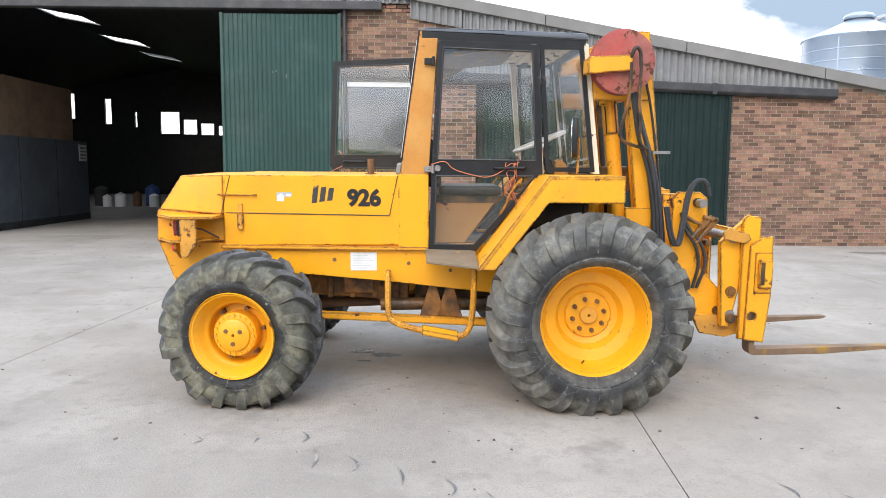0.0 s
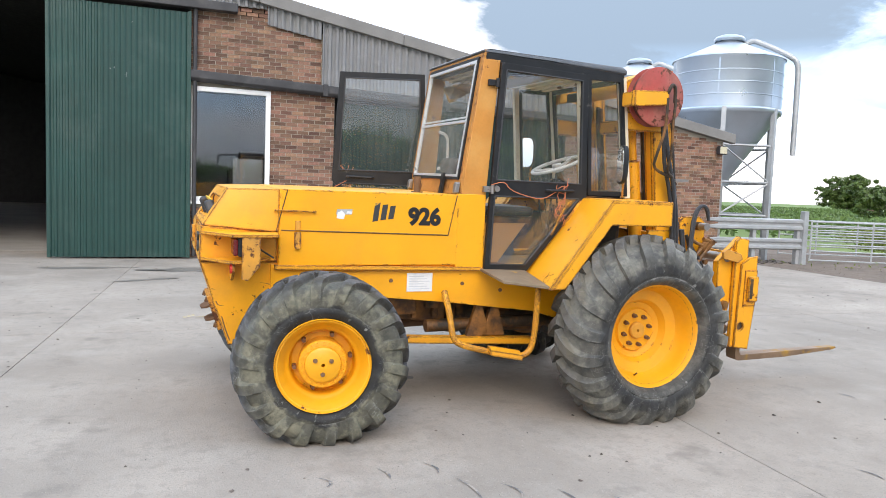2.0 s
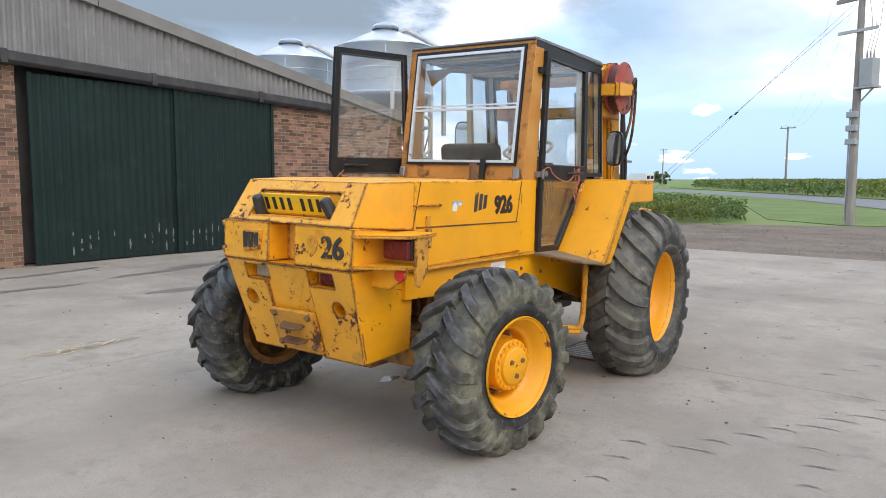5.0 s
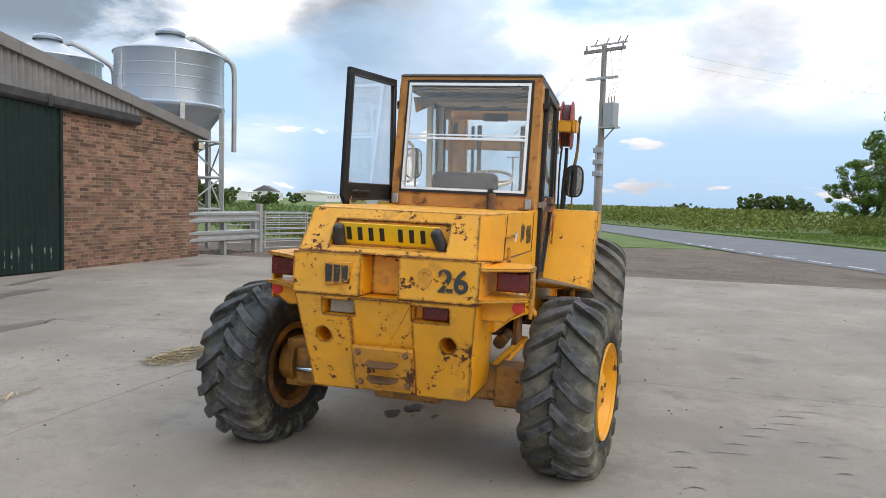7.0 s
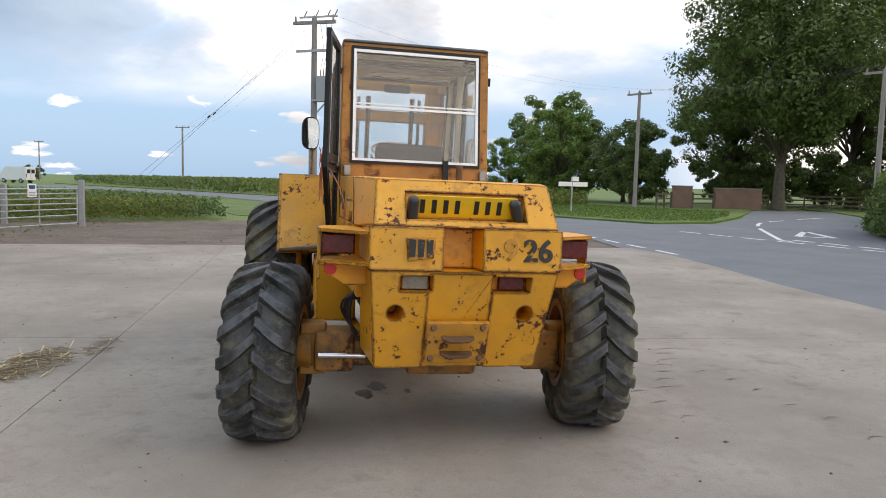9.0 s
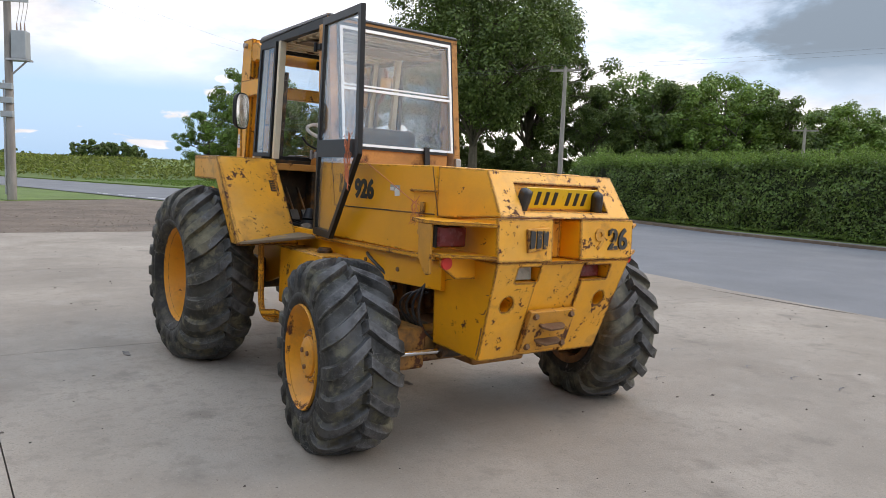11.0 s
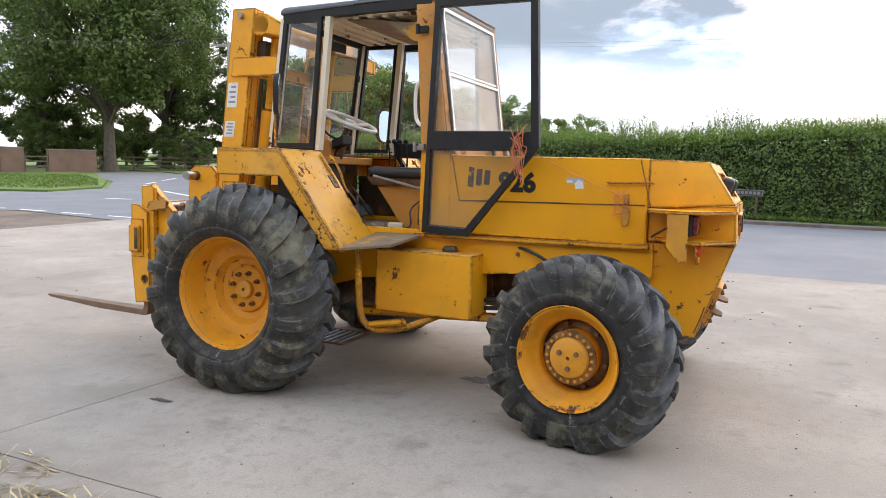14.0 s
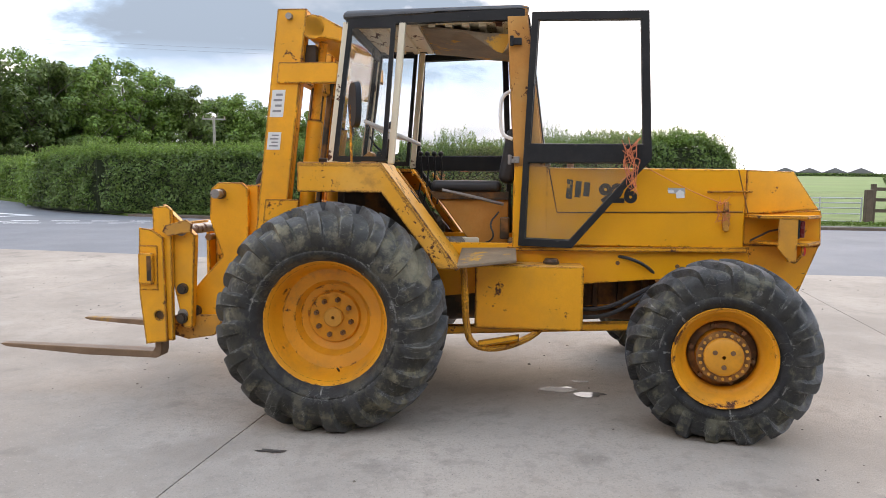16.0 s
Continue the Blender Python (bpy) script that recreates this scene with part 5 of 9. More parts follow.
part("injector_pipe", tube(B(), [(-1.80, -0.32, 0.80), (-1.62, -0.34, 0.84), (-1.45, -0.34, 0.82), (-1.30, -0.36, 0.88)], 0.010, 7, 2), "steel", eng)
part("heater_pipe", tube(B(), [(-1.72, -0.36, 0.86), (-1.50, -0.40, 0.885), (-1.22, -0.42, 0.87), (-1.02, -0.40, 0.84)], 0.020, 8, 2), "rubber_hose", eng)
bm = B()
cyl(bm, (-1.1, 0, 0.60), (-0.3, 0, 0.58), 0.16, 0.20, 20)
gbx = part("gearbox", bm, "oily", truck)
part("flange", cyl(B(), (-1.05, 0, 0.60), (-0.98, 0, 0.60), 0.20, 0.20, 20), "oily", gbx)
part("drive_shaft", cyl(B(), (-2.1, 0.0, 0.46), (-1.0, 0.0, 0.50), 0.04, 0.04, 12), "rustysteel", truck)
bm = B()
cyl(bm, (-1.35, -0.36, 0.53), (-0.25, -0.36, 0.55), 0.045, 0.045, 16)
part("side_pipe", bm, "oily", truck)
for x in (-0.98, -0.86):
    bm = B()
    prism(bm, [(x - 0.09, 0.46), (x + 0.09, 0.46), (x + 0.02, 0.70), (x - 0.02, 0.70)], "y", -0.44, -0.40)
    part("gusset", bm, "oily_orange", truck, "", 0.004)
bm = B()
box(bm, -2.30, -2.10, -0.62, 0.62, 0.38, 0.55)
hull(bm, [(x, y, z) for x in (-2.36, -2.04) for y in (-0.2, 0.2) for z in (0.34, 0.62)])
for s in (-1, 1):
    hull(bm, [(x, s * y, z) for x, z0, z1 in ((-2.315, 0.35, 0.58), (-2.085, 0.35, 0.58)) for y in (0.50, 0.72) for z in (z0, z1)])
part("rear_axle", bm, "axle", truck, "rusty yellow steering axle", 0.02)
for s in (-1, 1):
    bm = B()
    cyl(bm, (-2.2, s * 0.72, 0.34), (-2.2, s * 0.72, 0.62), 0.07, 0.07, 16)
    box(bm, -2.28, -2.12, s * 0.66, s * 0.80, 0.56, 0.62)
    box(bm, -2.28, -2.12, s * 0.66, s * 0.80, 0.33, 0.38)
    cyl(bm, (-2.2, s * 0.74, 0.465), (-2.2, s * 0.84, 0.465), 0.13, 0.11, 18)
    part("steering_knuckle", bm, "axle", truck, "", 0.01)
    if s > 0:
        part("steering_ram_body", cyl(B(), (-2.37, 0.16, 0.455), (-2.36, 0.44, 0.455), 0.04, 0.04, 14), "oily", truck)
        part("steering_ram_rod", cyl(B(), (-2.36, 0.44, 0.455), (-2.34, 0.70, 0.455), 0.016, 0.016, 12), "chrome", truck, "bright chrome ram rod")
bm = B()
box(bm, -0.13, 0.13, -0.74, 0.74, 0.46, 0.70)
hull(bm, [(x, y, z) for x in (-0.22, 0.22) for y in (-0.28, 0.28) for z in (0.36, 0.80)])
part("front_axle", bm, "oily", truck, "", 0.03)

# bonnet
bm = B()
hull(bm, [(-1.20, s * 0.535, z) for s in (-1, 1) for z in (0.98, 1.455)] + [(-2.40, s * 0.535, z) for s in (-1, 1) for z in (0.98, 1.455)])
bon = part("bonnet", bm, "yellow", truck, "yellow sheet-metal bonnet with chipped edges", 0.012, 3)
bm = B()
hull(bm, [(-2.398, s * 0.533, 1.452) for s in (-1, 1)] + [(-2.398, s * 0.533, 1.19) for s in (-1, 1)] + [(-2.70, s * 0.452, 1.445) for s in (-1, 1)] + [(-2.846, s * 0.475, 1.217) for s in (-1, 1)] + [(-2.46, s * 0.535, 1.19) for s in (-1, 1)])
hood = part("bonnet_tail", bm, "yellow_chipped", truck, "chipped sloping tail of the bonnet", 0.012, 3)
bm = B()
hull(bm, [(-2.87, -0.31, 1.25), (-2.87, 0.31, 1.25), (-2.74, -0.31, 1.25), (-2.74, 0.31, 1.25), (-2.72, 0.31, 1.385), (-2.72, -0.31, 1.385), (-2.87, -0.31, 1.385), (-2.87, 0.31, 1.385)])
cut(hood, bm)
for s in (-1, 1):
    part("panel_gap", tube(B(), [(-2.385, s * 0.5375, 1.20), (-1.28, s * 0.5375, 1.182)], 0.0040, 6), "oily", truck)
    part("panel_gap", tube(B(), [(-1.28, s * 0.5372, 1.183), (-1.225, s * 0.5372, 1.45)], 0.0032, 6), "oily", truck)
    part("panel_gap", tube(B(), [(-2.415, s * 0.5355, 1.195), (-2.35, s * 0.5355, 1.45)], 0.0032, 6), "oily", truck)
for s in (-1, 1):
    bm = B()
    prism(bm, [(-2.42, 0.955), (-0.98, 0.94), (-0.98, 0.965), (-2.42, 0.985)], "y", s * 0.50, s * 0.545)
    part("bonnet_sill", bm, "yellow_worn", truck, "", 0.004)
    part("grab_rod", tube(tube(B(), [(-2.43 + 0.0, s * 0.550, 1.322), (-2.18, s * 0.550, 1.318)], 0.006, 8), [(-2.18, s * 0.535, 1.318), (-2.18, s * 0.556, 1.318)], 0.008, 8), "yellow_worn", truck)
    bm = B()
    box(bm, -2.305, -2.265, s * 0.535, s * 0.556, 1.10, 1.19)
    box(bm, -2.30, -2.27, s * 0.535, s * 0.552, 1.20, 1.26)
    cyl(bm, (-2.285, s * 0.535, 1.10), (-2.285, s * 0.562, 1.10), 0.018, 0.018, 10)
    part("bonnet_latch", bm, "yellow_rusty", truck, "", 0.004)
    bm = B()
    hull(bm, [(-1.99 + dx, s * yy, 1.31 + dz) for yy in (0.533, 0.5362) for dx, dz in ((-0.055, -0.006), (-0.05, 0.028), (0.05, 0.030), (0.046, -0.004))])
    st = part("worn_sticker", bm, "galvrail", truck, "half torn grey and white sticker")
    bm = B()
    hull(bm, [(-2.00 + dx, s * yy, 1.29 + dz) for yy in (0.533, 0.5372) for dx, dz in ((-0.042, -0.010), (-0.036, 0.026), (-0.01, 0.040), (0.012, 0.018), (0.006, -0.014))])
    hull(bm, [(-1.965 + dx, s * yy, 1.315 + dz) for yy in (0.533, 0.5370) for dx, dz in ((-0.016, -0.004), (-0.008, 0.012), (0.026, 0.010), (0.02, -0.006))])
    part("sticker_remains", bm, "paper", st)
bm = B()
box(bm, -1.55, -1.37, -0.5135, -0.505, 0.80, 0.925)
pl = part("data_label", bm, "paper", truck, "white data label")
for k in range(6):
    part("print_bar", box(B(), -1.535, -1.39 - 0.02 * (k % 3), -0.5150, -0.5130, 0.815 + k * 0.017, 0.820 + k * 0.017), "faint_print", pl)
part("exhaust_stub", cyl(cyl(B(), (-1.42, -0.27, 1.45), (-1.42, -0.27, 1.565), 0.024, 0.024, 14), (-1.42, -0.27, 1.45), (-1.42, -0.27, 1.462), 0.04, 0.04, 14), "rustysteel", truck, "rusty exhaust stub")
# black maker's mark as plain slanted blocks, and the model number
for s in (-1, 1):
    x0 = -1.735 if s < 0 else -1.40
    for k in range(3):
        cx = x0 - s * 0.0 + (k - 1) * 0.052 * (1 if s < 0 else -1)
        hz = (0.062, 0.052, 0.045)[k]
        bm = B()
        lean = 0.010 * (1 if s < 0 else -1)
        prism(bm, [(cx - 0.020, 1.325 - hz), (cx + 0.016, 1.325 - hz * 0.9), (cx + 0.020 + lean, 1.325 + hz), (cx - 0.016 + lean, 1.325 + hz * 0.92)], "y", s * 0.534, s * 0.5372)
        part("makers_mark", bm, "ink_worn", truck)
    ob = new("model_number", text_mesh("926", 0.150, 0.0015, "ink", 0.0075))
    ob.parent = truck
    ob["label"] = "black model number 926"
    ob.matrix_local = pose(-1.452 if s < 0 else -1.645, s * 0.5365, 1.297, 90, 0, 0 if s < 0 else 180)

# tail weight: one heavy casting with recesses
bm = B()
hull(bm, [(-2.40, s * 0.50, 1.19) for s in (-1, 1)] + [(-2.852, s * 0.50, 1.215) for s in (-1, 1)] + [(-2.862, s * 0.495, 1.0) for s in (-1, 1)] + [(-2.40, s * 0.50, 1.0) for s in (-1, 1)])
band = part("tail_band", bm, "yellow_chipped", truck, "badly chipped yellow tail casting", 0.012, 3)
bm = B()
hull(bm, [(-2.90, -0.085, 0.99), (-2.90, 0.13, 0.99), (-2.90, -0.085, 1.24), (-2.90, 0.13, 1.24), (-2.72, -0.06, 0.99), (-2.72, 0.105, 0.99), (-2.72, -0.06, 1.24), (-2.72, 0.105, 1.24)])
cut(band, bm)
bm = B()
hull(bm, [(-2.855, s * 0.485, 0.998) for s in (-1, 1)] + [(-2.68, s * 0.43, 0.468) for s in (-1, 1)] + [(-2.34, s * 0.47, 0.50) for s in (-1, 1)] + [(-2.34, s * 0.49, 0.998) for s in (-1, 1)])
wt = part("tail_weight", bm, "yellow_chipped", truck, "badly chipped yellow ballast weight", 0.012, 3)
bm = B()
hull(bm, [(-2.95, -0.15, 0.40), (-2.95, 0.185, 0.40), (-2.95, -0.15, 0.985), (-2.95, 0.185, 0.985), (-2.645, -0.15, 0.40), (-2.645, 0.185, 0.40), (-2.835, -0.15, 0.985), (-2.835, 0.185, 0.985)])
cut(wt, bm)
bm = B()
box(bm, -2.95, -2.74, 0.165, 0.335, 0.89, 0.972)
box(bm, -2.95, -2.74, -0.345, -0.145, 0.89, 0.972)
for y in (0.345, -0.335):
    cyl(bm, (-2.95, y, 0.775), (-2.55, y, 0.775), 0.042, 0.042, 20)
cut(wt, bm)
# the rear faces are far more chipped than the flanks
for ob in (hood, band, wt):
    ob.data.materials.append(M["yellow_worn"])
    for p in ob.data.polygons:
        if p.normal.x > -0.55:
            p.material_index = 1


def flank(x, z):
    """Half width of the ballast weight's side at that length and height."""
    g = (z - 0.468) / 0.53
    back, fore = 0.43 + 0.055 * g, 0.47 + 0.02 * g
    edge = -2.68 - 0.175 * g
    return back + (fore - back) * min(1, max(0, (x - edge) / (-2.34 - edge)))


# bare rusty lines where the paint has cracked on the flanks
for s in (-1, 1):
    for line_, r_ in (([(-2.375, 0.815), (-2.42, 0.850), (-2.48, 0.868), (-2.56, 0.874), (-2.64, 0.896)], 0.0045), ([(-2.70, 0.80), (-2.73, 0.806), (-2.745, 0.822), (-2.785, 0.832)], 0.004), ([(-2.675, 0.735), (-2.70, 0.727), (-2.745, 0.725), (-2.758, 0.752)], 0.0045), ([(-2.672, 0.50), (-2.70, 0.575), (-2.722, 0.655)], 0.005), ([(-2.775, 0.86), (-2.782, 0.90), (-2.795, 0.915)], 0.004)):
        part("paint_crack", tube(B(), [(x, s * (flank(x, z) - r_ * 0.35), z) for x, z in line_], r_, 6, 2), "rustysteel", wt, "bare rusty crack in the paint")
part("reversing_lamp", box(B(), -2.775, -2.745, 0.18, 0.315, 0.895, 0.965), "lens_white", truck, "grey reversing lamp", 0.008)
part("fog_lamp", box(B(), -2.775, -2.745, -0.33, -0.19, 0.895, 0.965), "lens_red", truck, "dark red fog lamp", 0.008)
tilt = pose(-2.735, 0.015, 0.615, 0, -18.5, 0)
bm = B()
box(bm, -0.022, 0.01, -0.165, 0.165, -0.115, 0.125, tilt)
hp = part("hitch_plate", bm, "yellow_rusty", truck, "rusty bolted hitch plate", 0.006)
for y in (-0.13, 0.13):
    for z in (-0.085, 0.095):
        q = tilt @ Vector((-0.02, y, z))
        part("bolt", cyl(B(), q, q + Vector((-0.02, 0, 0.006)), 0.018, 0.016, 6), "rustysteel", hp)
for z in (-0.045, 0.045):
    bm = B()
    pts = [(-0.02, -0.085), (-0.05, -0.085), (-0.078, -0.05), (-0.082, 0.05), (-0.05, 0.085), (-0.02, 0.085)]
    prism(bm, pts, "z", z - 0.007, z + 0.007)
    bmesh.ops.transform(bm, matrix=tilt, verts=bm.verts)
    part("hitch_jaw", bm, "rustysteel", hp, "", 0.004)
# lamp trays
for s in (-1, 1):
    bm = B()
    prism(bm, [(-2.40, s * 0.50), (-2.42, s * 0.70), (-2.56, s * 0.735), (-2.69, s * 0.728), (-2.86, s * 0.49)], "z", 1.168, 1.186)
    tr = part("lamp_tray", bm, "yellow_worn", truck, "open sheet-metal lamp box with chipped edges", 0.003)
    bm = B()
    prism(bm, [(-2.44, s * 0.50), (-2.56, s * 0.71), (-2.70, s * 0.722), (-2.86, s * 0.49)], "z", 1.012, 1.03)
    part("tray_floor", bm, "yellow_worn", tr, "", 0.003)
    bm = B()
    hull(bm, [(x, s * y, z) for x, z0 in ((-2.53, 1.0), (-2.60, 0.915), (-2.635, 0.925)) for y in (0.716, 0.730) for z in (z0, 1.167)])
    part("outer_plate", bm, "yellow_rusty", tr, "", 0.003)
    part("brace", tube(B(), [(-2.43, s * 0.55, 1.03), (-2.52, s * 0.60, 1.09), (-2.60, s * 0.69, 1.12)], 0.006, 6), "rubber_hose", tr)
    bm = B()
    box(bm, -2.655, -2.615, s * 0.545, s * 0.714, 1.055, 1.165)
    part("lamp_housing", bm, "black", tr, "", 0.006)
    part("tail_light", box(B(), -2.682, -2.655, s * 0.550, s * 0.712, 1.060, 1.158), "lens_red", tr, "dark red tail light lens", 0.008)
    bm = B()
    prism(bm, [(s * 0.46, 1.012), (s * 0.70, 1.012), (s * 0.70, 0.965), (s * 0.60, 0.90), (s * 0.46, 0.90)], "x", -2.685, -2.67)
    part("reflector_bracket", bm, "yellow_worn", tr, "", 0.003)
    part("reflector", cyl(B(), (-2.685, s * 0.668, 0.982), (-2.697, s * 0.668, 0.982), 0.032, 0.030, 20), "reflector", tr, "round red reflector")
# number plate in its recess
nt = pose(-2.762, 0.0, 1.318, 0, -20, 0)
bm = B()
box(bm, -0.006, 0.004, -0.265, 0.265, -0.056, 0.056, nt)
npl = part("number_plate", bm, "plate_yellow", truck, "yellow rear number plate with black bars", 0.002)
for k, y in enumerate((0.225, 0.165, 0.105, 0.045, -0.055, -0.115, -0.175)):
    part("plate_bar", box(B(), -0.0085, -0.005, y - 0.0125, y + 0.0125, -0.036, 0.036, nt), "ink", npl)
for y, rr_ in ((0.275, 0), (-0.262, -20)):
    bm = B()
    box(bm, -0.055, 0.01, -0.028, 0.028, -0.075, 0.055, nt @ pose(0, y, 0, rr_, 0, 0))
    part("plate_lamp", bm, "rubber_hose", truck, "black rubber plate lamp", 0.022, 3)
# cast badge and number on the tail band
bm = B()
prism(bm, [(0.165, 1.175), (0.315, 1.165), (0.305, 1.045), (0.175, 1.065)], "x", -2.875, -2.855)
bd = part("tail_badge", bm, "yellow_rusty", truck, "", 0.006)
for k in range(3):
    y = 0.285 - k * 0.043
    part("badge_block", prism(B(), [(y - 0.017, 1.155), (y + 0.017, 1.158), (y + 0.014, 1.068), (y - 0.014, 1.072)], "x", -2.882, -2.874), "ink_worn", bd)
ob = new("worn_number", text_mesh("9", 0.158, 0.004, "yellow_rusty", 0.002))
ob.parent = truck
ob["label"] = "worn away embossed number 9"
ob.matrix_local = pose(-2.860, -0.222, 1.105, 90, 0, -90)
ob = new("tail_number", text_mesh("26", 0.158, 0.006, "ink_worn", 0.003))
ob.parent = truck
ob["label"] = "worn black embossed number 26"
ob.matrix_local = pose(-2.862, -0.366, 1.105, 90, 0, -90)
# hoses behind the rear wheel
for k in range(4):
    part("hose", tube(B(), [(-2.30, 0.49, 0.86 - 0.03 * k), (-2.29 + 0.03 * k, 0.525 + 0.012 * k, 0.76), (-2.27 + 0.05 * k, 0.53 + 0.014 * k, 0.66), (-2.29 + 0.03 * k, 0.50 - 0.03 * k, 0.54 - 0.02 * k), (-2.33, 0.36, 0.46)], 0.0075, 7, 2), "rubber_hose", truck)
for k in range(2):
    if k == 0:
        part("side_hose", tube(B(), [(-1.66, 0.50, 0.915), (-1.72, 0.535, 0.91), (-1.82, 0.54, 0.87), (-1.90, 0.49, 0.80)], 0.010, 7, 2), "rubber_hose", truck)
    part("side_hose", tube(B(), [(-1.44, 0.46, 0.52 + 0.05 * k), (-1.62, 0.50, 0.54 + 0.05 * k), (-1.80, 0.52, 0.66 + 0.04 * k), (-1.92, 0.45, 0.74)], 0.014, 7, 2), "rubber_hose", truck)

# cab shell
CW = 0.53
for s in (-1, 1):
    bm = B()
    prism(bm, [(-1.195, 1.455), (-1.015, 1.455), (-0.955, 2.365), (-1.075, 2.365)], "y", s * (CW - 0.05), s * (CW + 0.005))
    part("rear_pillar", bm, "cab_orange", truck, "weathered orange cab pillar", 0.006)
    bm = B()
    prism(bm, [(-1.22, 0.965), (-1.01, 0.955), (-1.015, 1.462), (-1.22, 1.462)], "y", s * (CW - 0.04), s * (CW + 0.008))
    part("lower_pillar", bm, "yellow", truck, "", 0.005)
    bm = B()
    prism(bm, [(0.105, 1.47), (0.160, 1.47), (0.055, 2.34), (0.010, 2.34)], "y", s * (CW - 0.055), s * (CW + 0.002))
    part("front_pillar", bm, "cream", truck, "chipped cream cab pillar", 0.005)
    bm = B()
    prism(bm, [(-0.262, 1.47), (-0.225, 1.47), (-0.295, 2.34), (-0.335, 2.34)], "y", s * (CW - 0.045), s * (CW + 0.002))
    part("door_pillar", bm, "cream", truck, "", 0.004)
    # front side window
    bm = B()
    out = [(-0.215, 1.485), (0.122, 1.485), (0.020, 2.335), (-0.275, 2.335)]
    inn = [(-0.190, 1.515), (0.090, 1.515), (-0.005, 2.30), (-0.245, 2.30)]
    for k in range(4):
        a, b, c, d = out[k], out[(k + 1) % 4], inn[(k + 1) % 4], inn[k]
        prism(bm, [a, b, c, d], "y", s * (CW - 0.012), s * (CW + 0.014))
    qf = part("quarter_window_frame", bm, "black", truck, "black rubber window surround")
    gp = part("pane", prism(B(), inn, "y", s * CW, s * (CW + 0.004)), "glass", qf)
    gp.visible_shadow = False
# rear wall with window
SL = 0.125 / 0.91


def rearx(z):
    return -1.205 + (z - 1.455) * SL


def rear_bar(bm, y0, y1, z0, z1, t0=0.0, t1=0.03):
    hull(bm, [(rearx(z) + t, y, z) for z in (z0, z1) for y in (y0, y1) for t in (t0, t1)])


bm = B()
rear_bar(bm, -CW, CW, 1.455, 1.56)
rw = part("rear_wall", bm, "cab_brown", truck, "rust-stained orange-brown rear cab frame", 0.004)
for y0, y1, z0, z1 in ((-CW, CW, 2.380, 2.425), (-CW, -0.470, 1.56, 2.380), (0.470, CW, 1.56, 2.380)):
    bm = B()
    rear_bar(bm, y0, y1, z0, z1)
    part("rear_rail", bm, "cab_brown", rw, "", 0.004)
bm = B()
for a in ((-0.470, 0.470, 1.555, 1.575), (-0.470, 0.470, 2.362, 2.385), (-0.470, -0.455, 1.575, 2.362), (0.455, 0.470, 1.575, 2.362)):
    rear_bar(bm, *a, -0.012, 0.012)
part("rubber_seal", bm, "black", rw)
bm = B()
for a in ((-0.455, 0.455, 1.575, 1.592), (-0.455, 0.455, 2.342, 2.362), (-0.455, -0.435, 1.592, 2.342), (0.435, 0.455, 1.592, 2.342), (-0.435, 0.435, 1.945, 1.962)):
    rear_bar(bm, *a, -0.016, 0.006)
rear_bar(bm, -0.435, 0.435, 1.975, 1.986, -0.008, 0.004)
part("window_frame", bm, "aluminium", rw, "aluminium sliding window frame")
for z0, z1 in ((1.592, 1.945), (1.962, 2.342)):
    bm = B()
    rear_bar(bm, -0.435, 0.435, z0, z1, -0.004, 0.0)
    part("pane", bm, "glass_dusty", rw).visible_shadow = False
for y in (-0.49, 0.49):
    bm = B()
    rear_bar(bm, y - 0.025, y + 0.025, 1.46, 1.54, -0.035, -0.002)
    part("corner_bracket", bm, "steel", rw, "", 0.012)
bm = B()
rear_bar(bm, -0.235, -0.195, 1.44, 1.60, -0.03, -0.01)
part("strap", bm, "black", rw)
# roof
bm = B()
hull(bm, [(-1.085, s * 0.532, z) for s in (-1, 1) for z in (2.405, 2.424)] + [(-1.03, s * 0.515, 2.438) for s in (-1, 1)] + [(0.055, s * 0.540, z) for s in (-1, 1) for z in (2.355, 2.392)] + [(0.03, s * 0.52, 2.412) for s in (-1, 1)])
rf = part("roof", bm, "roofgrey", truck, "dull dark grey cab roof", 0.012)
bm = B()
box(bm, -0.99, 0.0, -0.49, 0.49, 2.335, 2.345)
part("roof_lining", bm, "cream", rf, "ribbed cream roof lining", 0.004)
for k in range(9):
    part("lining_rib", box(B(), -0.93 + k * 0.105, -0.885 + k * 0.105, -0.47, 0.47, 2.318, 2.336), "cream", rf, "", 0.004)
for s in (-1, 1):
    part("roof_rail", hull(B(), [(x, s * y, z) for x, z0 in ((-1.06, 2.345), (0.035, 2.325)) for y in (0.47, 0.532) for z in (z0, z0 + 0.062)]), "black", rf)
bm = B()
for x0, x1, z0, z1 in ((-0.42, -0.60, 2.316, 2.302), (-0.60, -0.80, 2.302, 2.275), (-0.80, -0.985, 2.275, 2.262)):
    hull(bm, [(x, y, z + d + 0.02 * abs(y)) for x, z in ((x0, z0), (x1, z1)) for y in (-0.46, 0.455) for d in (-0.012, 0.0)])
hull(bm, [(-0.985, 0.20, 2.26), (-0.985, 0.455, 2.27), (-0.70, 0.45, 2.29), (-0.90, 0.452, 2.165), (-0.93, 0.448, 2.16)])
part("torn_headlining", bm, "stepplate", rf, "sagging brown torn headlining")
# front wall
bm = B()


def frontx(z):
    return 0.150 - (z - 1.47) * 0.125


def front_bar(bm, y0, y1, z0, z1, t0=-0.03, t1=0.0):
    hull(bm, [(frontx(z) + t, y, z) for z in (z0, z1) for y in (y0, y1) for t in (t0, t1)])


